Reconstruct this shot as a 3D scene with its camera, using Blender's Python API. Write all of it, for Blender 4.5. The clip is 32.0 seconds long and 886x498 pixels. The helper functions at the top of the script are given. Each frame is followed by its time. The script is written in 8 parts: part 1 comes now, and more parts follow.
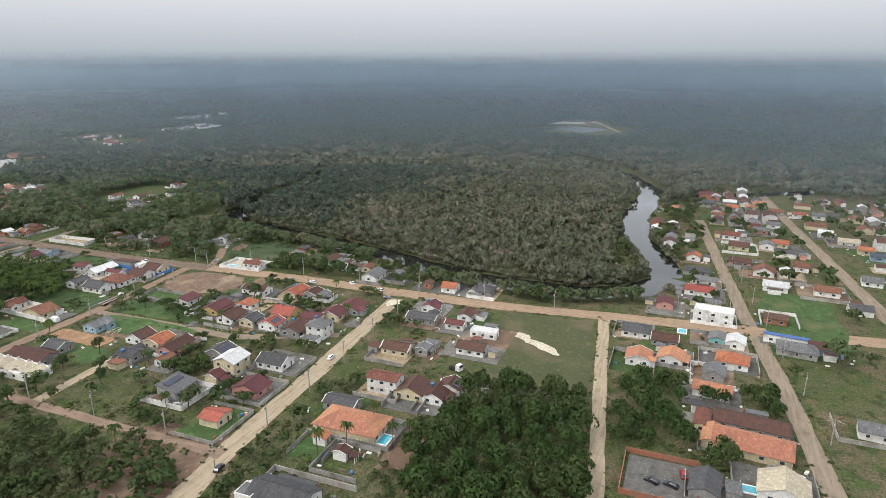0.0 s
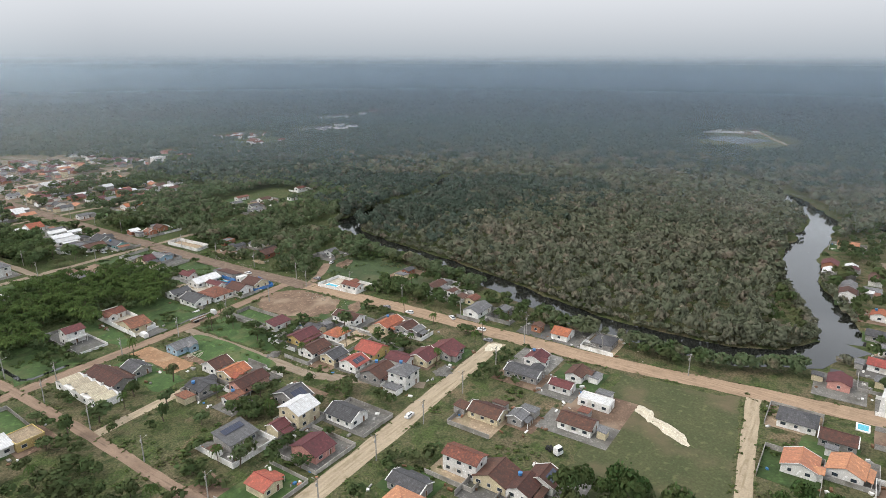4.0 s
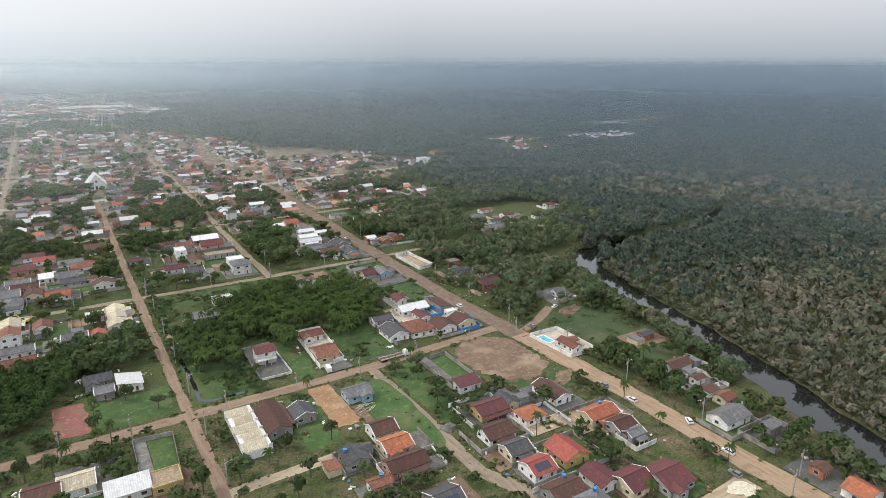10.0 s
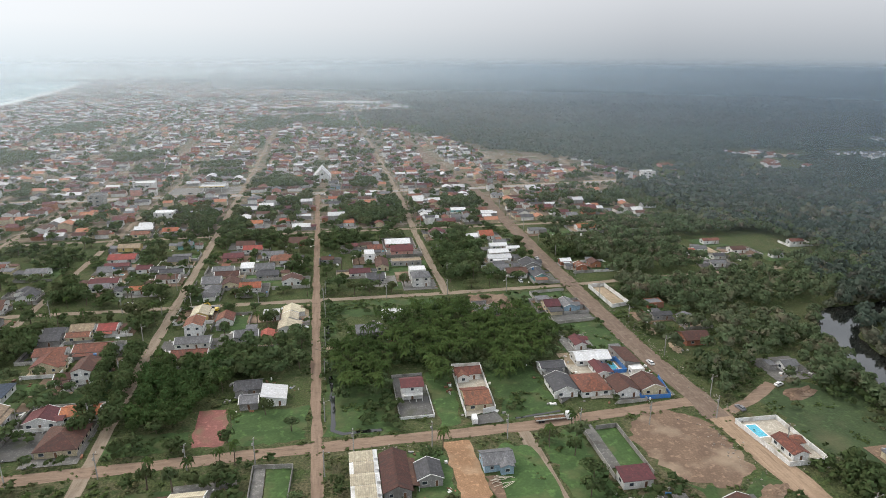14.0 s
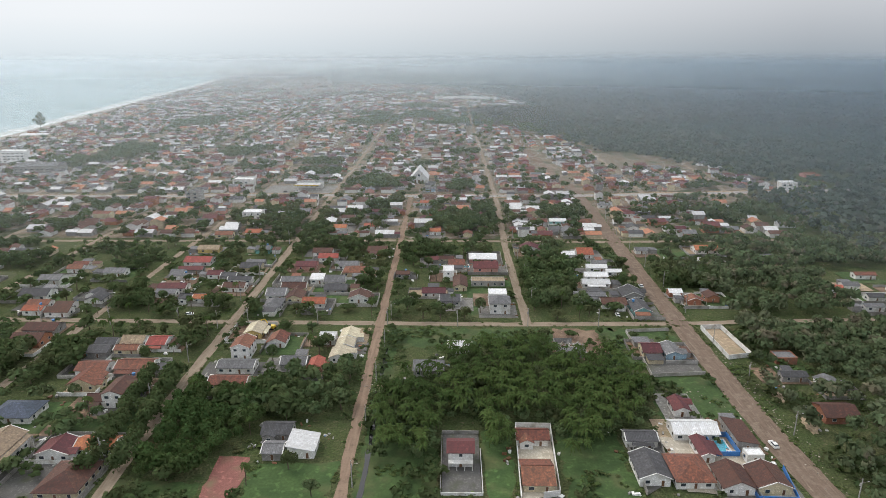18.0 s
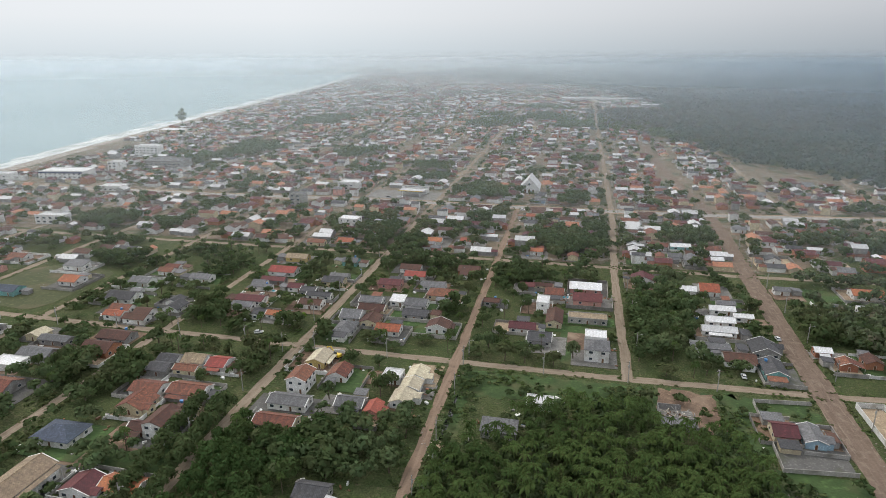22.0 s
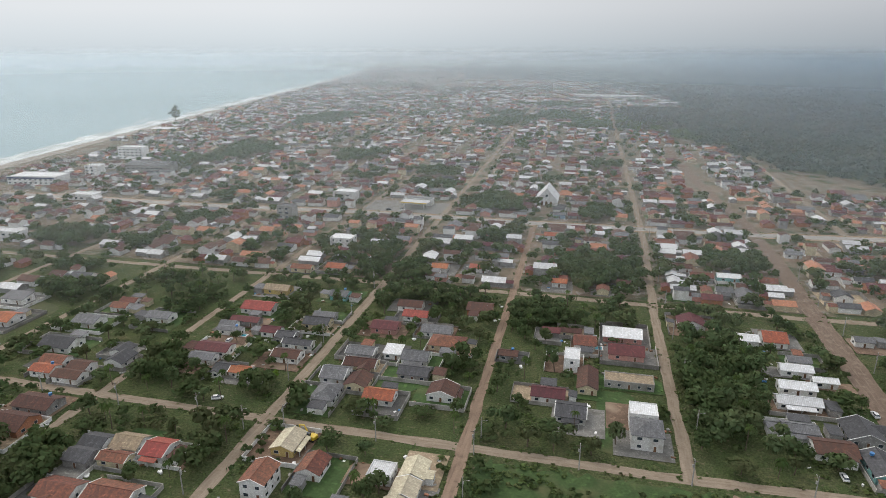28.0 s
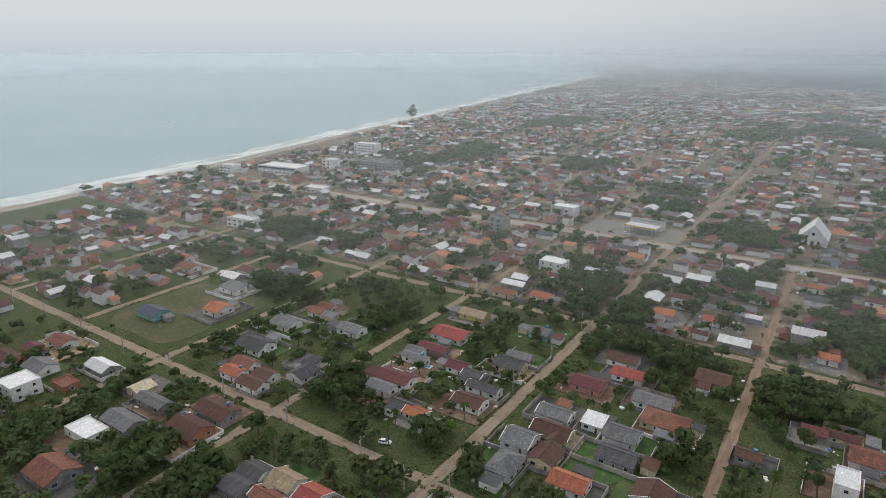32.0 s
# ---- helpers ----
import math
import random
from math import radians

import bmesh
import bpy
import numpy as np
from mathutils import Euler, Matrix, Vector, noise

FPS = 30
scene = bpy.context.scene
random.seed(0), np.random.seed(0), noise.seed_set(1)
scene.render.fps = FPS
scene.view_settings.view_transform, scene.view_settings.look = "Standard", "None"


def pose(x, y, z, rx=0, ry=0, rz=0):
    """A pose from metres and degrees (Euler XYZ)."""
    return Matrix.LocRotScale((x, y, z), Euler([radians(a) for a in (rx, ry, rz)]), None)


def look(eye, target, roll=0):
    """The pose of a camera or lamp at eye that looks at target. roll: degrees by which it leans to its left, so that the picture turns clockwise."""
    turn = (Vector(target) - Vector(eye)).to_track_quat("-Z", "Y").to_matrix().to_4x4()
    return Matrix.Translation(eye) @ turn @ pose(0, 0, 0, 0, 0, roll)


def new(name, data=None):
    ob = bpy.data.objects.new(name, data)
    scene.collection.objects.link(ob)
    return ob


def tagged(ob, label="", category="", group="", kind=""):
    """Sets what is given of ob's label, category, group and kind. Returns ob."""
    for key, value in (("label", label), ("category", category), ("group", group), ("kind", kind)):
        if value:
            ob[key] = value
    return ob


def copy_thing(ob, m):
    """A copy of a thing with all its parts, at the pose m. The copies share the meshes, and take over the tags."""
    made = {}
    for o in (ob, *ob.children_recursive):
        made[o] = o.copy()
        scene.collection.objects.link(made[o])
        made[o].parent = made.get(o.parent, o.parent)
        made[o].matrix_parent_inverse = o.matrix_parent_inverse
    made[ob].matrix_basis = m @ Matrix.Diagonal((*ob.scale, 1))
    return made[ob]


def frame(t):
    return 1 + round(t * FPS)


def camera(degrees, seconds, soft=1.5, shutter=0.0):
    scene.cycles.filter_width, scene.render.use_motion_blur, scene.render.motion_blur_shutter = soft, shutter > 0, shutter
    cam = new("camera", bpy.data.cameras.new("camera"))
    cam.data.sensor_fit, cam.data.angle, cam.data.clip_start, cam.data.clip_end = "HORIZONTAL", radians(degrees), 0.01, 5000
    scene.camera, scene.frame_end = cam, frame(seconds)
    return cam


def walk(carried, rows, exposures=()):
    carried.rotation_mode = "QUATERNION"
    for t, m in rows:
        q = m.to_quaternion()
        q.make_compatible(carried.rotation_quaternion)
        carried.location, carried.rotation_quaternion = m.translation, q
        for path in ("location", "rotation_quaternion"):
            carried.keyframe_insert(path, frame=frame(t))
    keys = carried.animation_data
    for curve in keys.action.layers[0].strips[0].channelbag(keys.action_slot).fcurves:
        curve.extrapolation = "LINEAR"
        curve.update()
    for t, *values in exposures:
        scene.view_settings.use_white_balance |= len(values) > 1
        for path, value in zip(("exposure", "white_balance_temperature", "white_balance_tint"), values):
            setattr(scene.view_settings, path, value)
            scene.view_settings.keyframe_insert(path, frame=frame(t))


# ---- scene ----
# ---------------------------------------------------------------- camera
cam = camera(69.85, 32.0, soft=0.6)
# seconds, eye x y z, turn to the left of north, pitch, roll
PATH = [
    (0.0, -137.20, -391.67, 111.09, -68.658, -16.653, 0.104),
    (0.5, -131.66, -390.87, 111.45, -67.374, -16.643, 0.081),
    (1.0, -126.16, -390.08, 111.79, -66.093, -16.627, 0.068),
    (1.5, -120.84, -389.10, 112.19, -64.745, -16.644, 0.081),
    (2.0, -115.55, -388.13, 112.64, -63.134, -16.628, 0.131),
    (2.5, -110.15, -387.11, 113.13, -62.143, -16.656, 0.144),
    (3.0, -104.72, -386.00, 113.56, -60.765, -16.666, 0.150),
    (3.5, -99.22, -384.73, 113.96, -58.468, -16.668, 0.168),
    (5.5, -78.74, -379.84, 116.53, -48.193, -16.768, -0.015),
    (6.0, -73.73, -377.75, 116.28, -44.983, -16.639, -0.005),
    (6.5, -68.82, -375.42, 116.20, -41.955, -16.587, 0.001),
    (7.0, -64.00, -372.92, 116.39, -40.421, -16.601, 0.013),
    (7.5, -59.22, -370.26, 116.78, -39.329, -16.654, 0.028),
    (8.0, -54.44, -367.56, 117.00, -38.275, -16.677, 0.029),
    (8.5, -49.74, -364.68, 117.35, -37.273, -16.726, -0.013),
    (9.0, -44.85, -361.70, 117.83, -35.464, -16.760, 0.012),
    (9.5, -40.18, -358.52, 118.14, -33.280, -16.794, -0.013),
    (10.0, -35.58, -355.35, 118.41, -30.897, -16.816, -0.018),
    (10.5, -31.02, -352.17, 118.67, -28.492, -16.819, -0.001),
    (11.0, -26.63, -348.72, 118.93, -25.980, -16.797, 0.029),
    (11.5, -22.27, -345.12, 119.20, -22.919, -16.800, 0.120),
    (12.0, -18.01, -341.32, 119.43, -19.170, -16.808, 0.163),
    (12.5, -13.70, -337.54, 119.51, -15.523, -16.792, 0.201),
    (13.0, -9.64, -333.54, 119.52, -13.667, -16.782, 0.203),
    (13.5, -5.96, -329.29, 119.56, -12.171, -16.791, 0.210),
    (14.0, -2.45, -325.01, 119.76, -9.968, -16.826, 0.242),
    (14.5, 0.85, -320.62, 120.04, -7.475, -16.864, 0.267),
    (15.0, 3.99, -316.06, 120.41, -5.012, -16.942, 0.264),
    (15.5, 6.96, -311.31, 120.92, -2.839, -17.064, 0.277),
    (17.5, 17.43, -289.72, 120.21, 0.607, -17.265, -0.024),
    (18.0, 20.00, -283.91, 120.06, 0.989, -17.309, -0.094),
    (18.5, 22.55, -278.32, 119.99, 1.319, -17.339, -0.139),
    (19.0, 25.00, -273.00, 120.00, 1.600, -17.361, -0.155),
    (19.5, 27.15, -267.79, 120.08, 1.911, -17.371, -0.192),
    (20.0, 29.10, -262.58, 120.38, 2.264, -17.426, -0.223),
    (20.5, 30.50, -257.53, 120.80, 2.925, -17.453, -0.277),
    (21.0, 31.37, -252.82, 121.15, 5.702, -17.464, -0.295),
    (21.5, 31.90, -248.26, 121.43, 10.193, -17.453, -0.254),
    (22.0, 32.17, -243.56, 121.62, 12.551, -17.439, -0.218),
    (22.5, 32.08, -238.67, 121.82, 13.755, -17.504, -0.220),
    (23.0, 31.79, -233.66, 122.04, 14.418, -17.565, -0.225),
    (23.5, 31.25, -228.54, 122.11, 14.734, -17.615, -0.223),
    (24.0, 30.37, -223.39, 122.04, 14.894, -17.669, -0.214),
    (24.5, 29.17, -218.31, 121.86, 14.866, -17.704, -0.194),
    (25.0, 27.82, -213.19, 121.81, 14.767, -17.749, -0.150),
    (25.5, 26.58, -208.07, 121.81, 14.631, -17.803, -0.126),
    (27.5, 20.52, -188.27, 121.43, 13.544, -17.853, -0.070),
    (28.0, 19.20, -183.25, 121.50, 13.217, -17.874, -0.061),
    (28.5, 17.85, -178.07, 121.60, 12.861, -17.871, -0.003),
    (29.0, 16.05, -172.95, 121.54, 14.038, -17.869, 0.019),
    (29.5, 14.27, -167.51, 121.36, 17.295, -17.835, 0.056),
    (30.0, 12.58, -161.76, 121.22, 21.492, -17.804, 0.074),
    (30.5, 11.21, -156.16, 121.33, 25.139, -17.807, 0.123),
    (31.0, 9.70, -150.69, 121.26, 28.416, -17.786, 0.126),
    (31.5, 8.09, -145.57, 121.07, 30.966, -17.753, 0.124),
    (32.0, 6.02, -140.75, 120.73, 33.715, -17.685, 0.117),
]
walk(cam, [(t, pose(x, y, z, 90 + p, 0, yaw) @ pose(0, 0, 0, 0, 0, r)) for t, x, y, z, yaw, p, r in PATH],
     [(0, 0.5), (6, 0.53), (9, 0.51), (13, 0.39), (18, 0.28), (23, 0.18), (28, 0.1), (30, 0.02), (32, -0.1)])

# ---------------------------------------------------------------- sky and light
world = bpy.data.worlds.new("overcast_sky")
scene.world = world
world.use_nodes = True
wn, wl = world.node_tree.nodes, world.node_tree.links
sky = wn.new("ShaderNodeTexSky")
sky.sky_type = "NISHITA"
sky.sun_disc = False
sky.sun_elevation, sky.sun_rotation = radians(48), radians(-50)
sky.air_density, sky.dust_density, sky.ozone_density = 1.0, 6.0, 1.0
cloud = wn.new("ShaderNodeMixRGB")
cloud.inputs[0].default_value = 0.72
cloud.inputs[2].default_value = (7.8, 8.0, 8.25, 1)
wl.new(sky.outputs[0], cloud.inputs[1])
wl.new(cloud.outputs[0], wn["Background"].inputs[0])
wn["Background"].inputs[1].default_value = 0.168

sun = new("sun", bpy.data.lights.new("sun", "SUN"))
sun.data.energy, sun.data.angle, sun.data.color = 0.9, radians(20), (1.0, 0.96, 0.90)
sun.matrix_basis = look((0, 0, 300), (100, -84, 300 - 145))

# ---------------------------------------------------------------- materials
def ramp_mix(nt, fac, a, b):
    n = nt.nodes.new("ShaderNodeMixRGB")
    for i, v in ((0, fac), (1, a), (2, b)):
        if isinstance(v, (tuple, float, int)):
            n.inputs[i].default_value = v if i == 0 else (*v[:3], 1)
        else:
            nt.links.new(v, n.inputs[i])
    return n.outputs[0]


def noise_fac(nt, scale, lo=0.4, hi=0.6, detail=4.0, space="Object", stretch=(1, 1, 1)):
    tc = nt.nodes.new("ShaderNodeTexCoord") if space == "Object" else nt.nodes.new("ShaderNodeNewGeometry")
    mp = nt.nodes.new("ShaderNodeMapping")
    mp.inputs["Scale"].default_value = stretch
    nt.links.new(tc.outputs["Object" if space == "Object" else "Position"], mp.inputs[0])
    n = nt.nodes.new("ShaderNodeTexNoise")
    n.inputs["Scale"].default_value, n.inputs["Detail"].default_value = scale, detail
    nt.links.new(mp.outputs[0], n.inputs["Vector"])
    r = nt.nodes.new("ShaderNodeMapRange")
    r.inputs[1].default_value, r.inputs[2].default_value = lo, hi
    nt.links.new(n.outputs["Fac"], r.inputs[0])
    return r.outputs[0]


def bump(nt, bsdf, height, strength, distance):
    b = nt.nodes.new("ShaderNodeBump")
    b.inputs["Strength"].default_value, b.inputs["Distance"].default_value = strength, distance
    nt.links.new(height, b.inputs["Height"])
    nt.links.new(b.outputs[0], bsdf.inputs["Normal"])


def vary(nt, colour, amount=0.25, hue=0.01, island=False):
    """Shifts a colour a little from piece to piece."""
    if island:
        src = nt.nodes.new("ShaderNodeNewGeometry").outputs["Random Per Island"]
    else:
        src = nt.nodes.new("ShaderNodeObjectInfo").outputs["Random"]
    hsv = nt.nodes.new("ShaderNodeHueSaturation")
    for sock, span, mid in (("Value", amount, 1.0), ("Hue", hue, 0.5)):
        r = nt.nodes.new("ShaderNodeMapRange")
        r.inputs[3].default_value, r.inputs[4].default_value = mid - span, mid + span
        nt.links.new(src, r.inputs[0])
        nt.links.new(r.outputs[0], hsv.inputs[sock])
    nt.links.new(colour, hsv.inputs["Color"])
    return hsv.outputs[0]


def material(name, rough=0.85, metal=0.0, spec=0.3):
    m = bpy.data.materials.new(name)
    m.use_nodes = True
    b = m.node_tree.nodes["Principled BSDF"]
    b.inputs["Roughness"].default_value, b.inputs["Metallic"].default_value = rough, metal
    b.inputs["Specular IOR Level"].default_value = spec
    return m, m.node_tree, b


def surface(name, a, b, scale=1.5, fine=9.0, rough=0.85, amount=0.12, hue=0.004, stain=None, bumps=0.3, space="Object", island=False, spec=0.3, metal=0.0):
    """Two tones at two scales, an optional stain, fine relief, and a shift from piece to piece."""
    m, nt, bs = material(name, rough, metal, spec)
    c = ramp_mix(nt, noise_fac(nt, scale, 0.35, 0.65, 3, space), a, b)
    g = noise_fac(nt, fine, 0.3, 0.7, 3, space)
    c = ramp_mix(nt, g, c, ramp_mix(nt, 0.75, c, tuple(0.5 * v for v in a)))
    c = ramp_mix(nt, noise_fac(nt, fine * 0.37, 0.56, 0.7, 4, space), c, tuple(min(0.85, 1.25 * v) for v in a))
    if stain:
        c = ramp_mix(nt, noise_fac(nt, scale * 0.45, 0.52, 0.72, 5, space), c, stain)
    if amount:
        c = vary(nt, c, amount, hue, island)
    nt.links.new(c, bs.inputs["Base Color"])
    if bumps:
        bump(nt, bs, g, bumps, 0.05)
    return m


def roofing(name, a, b, stain, pitch=0.30, rough=0.8, depth=0.05, amount=0.18, metal=0.0):
    """Roof covering whose rolls run down the slope, with weather stains."""
    m, nt, bs = material(name, rough, metal, 0.25)
    tc = nt.nodes.new("ShaderNodeTexCoord")
    wv = nt.nodes.new("ShaderNodeTexWave")
    wv.inputs["Scale"].default_value = 0.314 / pitch
    wv.inputs["Distortion"].default_value = 0.6
    nt.links.new(tc.outputs["Object"], wv.inputs["Vector"])
    c = ramp_mix(nt, noise_fac(nt, 0.5, 0.35, 0.65, 4), a, b)
    c = ramp_mix(nt, noise_fac(nt, 1.6, 0.36, 0.68, 6), c, ramp_mix(nt, 0.8, c, stain))
    c = ramp_mix(nt, noise_fac(nt, 1.1, 0.58, 0.72, 5), c, tuple(min(0.8, 1.35 * v) for v in a))
    c = ramp_mix(nt, noise_fac(nt, 0.28, 0.5, 0.75, 5, stretch=(2.5, 0.6, 1)), c, stain)
    w = nt.nodes.new("ShaderNodeMath")
    w.operation = "MULTIPLY"
    w.inputs[1].default_value = 0.35
    nt.links.new(wv.outputs["Fac"], w.inputs[0])
    c = ramp_mix(nt, w.outputs[0], c, tuple(0.45 * v for v in a))
    nt.links.new(vary(nt, c, amount, 0.008), bs.inputs["Base Color"])
    bump(nt, bs, wv.outputs["Fac"], 0.6, depth)
    return m


def leaves(name, a, b, c2, clump=0.12, amount=0.28, spec=0.05, rough=0.85, dry=None):
    m, nt, bs = material(name, rough, 0, spec)
    c = ramp_mix(nt, noise_fac(nt, clump, 0.35, 0.65, 2, "World"), a, b)
    c = ramp_mix(nt, noise_fac(nt, clump * 0.35, 0.5, 0.7, 2, "World"), c, c2)
    if dry:
        c = ramp_mix(nt, noise_fac(nt, 0.115, 0.54, 0.66, 3, "World"), c, dry)
        c = ramp_mix(nt, noise_fac(nt, 0.083, 0.56, 0.68, 3, "World", (1, 1, 0.2)), c, tuple(0.68 * v for v in a))
    c = vary(nt, c, amount, 0.02, island=True)
    nt.links.new(c, bs.inputs["Base Color"])
    thin, both = nt.nodes.new("ShaderNodeBsdfTranslucent"), nt.nodes.new("ShaderNodeMixShader")
    nt.links.new(c, thin.inputs[0])
    both.inputs[0].default_value = 0.45
    nt.links.new(bs.outputs[0], both.inputs[1])
    nt.links.new(thin.outputs[0], both.inputs[2])
    nt.links.new(both.outputs[0], nt.nodes["Material Output"].inputs[0])
    return m


ROOFS = {
    "orange": roofing("orange_tile", (0.40, 0.135, 0.065), (0.32, 0.10, 0.05), (0.15, 0.07, 0.05)),
    "terracotta": roofing("weathered_terracotta_tile", (0.235, 0.09, 0.056), (0.165, 0.066, 0.045), (0.06, 0.042, 0.035)),
    "brown": roofing("old_brown_tile", (0.11, 0.05, 0.036), (0.085, 0.042, 0.032), (0.05, 0.035, 0.03)),
    "maroon": roofing("maroon_tile", (0.13, 0.042, 0.045), (0.105, 0.036, 0.04), (0.065, 0.032, 0.032)),
    "red": roofing("red_tile", (0.34, 0.085, 0.065), (0.28, 0.068, 0.052), (0.16, 0.06, 0.048)),
    "salmon": roofing("salmon_tile", (0.44, 0.20, 0.115), (0.38, 0.16, 0.09), (0.22, 0.11, 0.075)),
    "grey": roofing("fibre_cement_sheet", (0.17, 0.17, 0.175), (0.13, 0.13, 0.135), (0.07, 0.07, 0.07), 0.5),
    "dark": roofing("dark_fibre_cement_sheet", (0.085, 0.085, 0.09), (0.06, 0.06, 0.065), (0.04, 0.04, 0.04), 0.5),
    "blue": roofing("blue_grey_tile", (0.07, 0.09, 0.125), (0.06, 0.075, 0.10), (0.04, 0.045, 0.055)),
    "tarp": roofing("blue_metal_sheet", (0.03, 0.12, 0.36), (0.03, 0.10, 0.31), (0.05, 0.10, 0.2), 0.6, 0.5),
    "white": roofing("white_metal_sheet", (0.62, 0.63, 0.64), (0.55, 0.56, 0.57), (0.38, 0.37, 0.35), 0.6, 0.6),
    "cream": roofing("cream_sheet", (0.52, 0.47, 0.34), (0.45, 0.40, 0.29), (0.28, 0.24, 0.18), 0.6),
    "beige": roofing("beige_tile", (0.33, 0.26, 0.17), (0.28, 0.21, 0.14), (0.14, 0.11, 0.08)),
}
WALLS = {
    "white": surface("white_render", (0.72, 0.715, 0.69), (0.64, 0.635, 0.61), 0.6, 5, stain=(0.36, 0.34, 0.30)),
    "cream": surface("cream_render", (0.55, 0.48, 0.33), (0.48, 0.42, 0.29), 0.6, 5, stain=(0.3, 0.26, 0.19)),
    "pink": surface("pink_render", (0.50, 0.26, 0.22), (0.44, 0.23, 0.2), 0.6, 5, stain=(0.3, 0.2, 0.17)),
    "grey": surface("grey_render", (0.30, 0.29, 0.28), (0.24, 0.235, 0.225), 0.6, 5, stain=(0.14, 0.13, 0.12)),
    "yellow": surface("yellow_render", (0.52, 0.40, 0.16), (0.46, 0.34, 0.14), 0.6, 5, stain=(0.3, 0.24, 0.14)),
    "blue": surface("blue_render", (0.30, 0.42, 0.50), (0.26, 0.37, 0.45), 0.6, 5, stain=(0.15, 0.2, 0.25)),
    "teal": surface("teal_render", (0.22, 0.45, 0.43), (0.18, 0.38, 0.37), 0.6, 5, stain=(0.16, 0.24, 0.24)),
    "brick": surface("bare_brick", (0.34, 0.15, 0.09), (0.28, 0.12, 0.075), 0.9, 7, stain=(0.2, 0.13, 0.1)),
    "concrete": surface("raw_concrete", (0.33, 0.32, 0.30), (0.26, 0.25, 0.235), 0.5, 6, stain=(0.13, 0.125, 0.11)),
}
GLASS = material("window_glass", 0.12, 0, 0.6)
GLASS[2].inputs["Base Color"].default_value = (0.03, 0.04, 0.05, 1)
GLASS = GLASS[0]
FRAME = surface("white_window_frame", (0.6, 0.6, 0.58), (0.5, 0.5, 0.48), 2, 8, 0.5)
DOOR = surface("brown_wooden_door", (0.16, 0.08, 0.04), (0.11, 0.055, 0.03), 2, 12, 0.6)
PAVING = surface("concrete_paving", (0.19, 0.183, 0.167), (0.125, 0.12, 0.11), 0.4, 3, stain=(0.075, 0.07, 0.058), amount=0.3)
SANDY = surface("sandy_soil", (0.36, 0.28, 0.19), (0.27, 0.20, 0.135), 0.3, 2, stain=(0.16, 0.14, 0.08), amount=0.15)
REDSOIL = surface("red_gravel", (0.22, 0.09, 0.075), (0.17, 0.07, 0.06), 0.3, 2, stain=(0.14, 0.1, 0.06))
LAWN = surface("mown_lawn", (0.056, 0.098, 0.029), (0.034, 0.066, 0.02), 0.2, 1.1, 0.95, stain=(0.088, 0.092, 0.04), amount=0.2, bumps=0.9)
ORANGESOIL = surface("levelled_orange_earth", (0.31, 0.185, 0.105), (0.25, 0.145, 0.08), 0.25, 2.2, 0.95, stain=(0.36, 0.26, 0.17), amount=0.05)
ASPHALTYARD = surface("dark_gravel_yard", (0.115, 0.112, 0.105), (0.085, 0.082, 0.077), 0.35, 4, stain=(0.06, 0.065, 0.04), amount=0.1)
PALETILE = surface("pale_yard_tile", (0.46, 0.42, 0.34), (0.40, 0.36, 0.29), 0.5, 4, stain=(0.26, 0.23, 0.18), amount=0.1)
PADDOCK = surface("paddock_grass", (0.046, 0.070, 0.026), (0.030, 0.050, 0.019), 0.12, 1.2, 0.95, stain=(0.075, 0.074, 0.038), amount=0.15, bumps=0.9)
MEADOW = surface("rough_meadow", (0.072, 0.078, 0.033), (0.050, 0.062, 0.024), 0.11, 1.3, 0.95, stain=(0.105, 0.082, 0.05), amount=0.05, bumps=0.7)
SOIL = surface("bare_brown_soil", (0.185, 0.125, 0.085), (0.12, 0.08, 0.056), 0.16, 1.6, 0.95, stain=(0.25, 0.19, 0.135), amount=0.12, bumps=0.6)
WALLTOP = surface("garden_wall_render", (0.33, 0.315, 0.29), (0.23, 0.22, 0.20), 0.4, 4, stain=(0.16, 0.15, 0.13), amount=0.35)
BARK = surface("bark", (0.13, 0.10, 0.075), (0.09, 0.07, 0.05), 2, 9)
CONCPOLE = surface("concrete_pole", (0.34, 0.33, 0.31), (0.28, 0.27, 0.25), 1, 6)
LEAF = leaves("broad_leaves", (0.066, 0.095, 0.040), (0.084, 0.114, 0.047), (0.108, 0.118, 0.058), amount=0.18)
LEAFDEEP = leaves("deep_green_leaves", (0.050, 0.086, 0.030), (0.067, 0.106, 0.036), (0.079, 0.101, 0.041))
LEAFDARK = leaves("dark_leaves", (0.087, 0.124, 0.058), (0.110, 0.146, 0.066), (0.124, 0.149, 0.075), amount=0.18)
LEAFBRIGHT = leaves("bright_leaves", (0.12, 0.19, 0.03), (0.10, 0.16, 0.03), (0.14, 0.2, 0.04))
PALMLEAF = leaves("palm_fronds", (0.067, 0.101, 0.032), (0.086, 0.124, 0.039), (0.048, 0.076, 0.025), amount=0.3)
FORESTLEAF = leaves("swamp_forest_leaves", (0.158, 0.168, 0.118), (0.123, 0.140, 0.092), (0.184, 0.178, 0.135), 0.06, 0.17, dry=(0.222, 0.192, 0.149))
GREENFOREST = leaves("green_forest_leaves", (0.092, 0.120, 0.092), (0.072, 0.100, 0.076), (0.112, 0.130, 0.100), 0.06, 0.17, dry=(0.128, 0.128, 0.104))
BANKLEAF = leaves("riverside_leaves", (0.115, 0.148, 0.079), (0.095, 0.130, 0.066), (0.140, 0.156, 0.096), 0.06, 0.18, dry=(0.192, 0.174, 0.120))
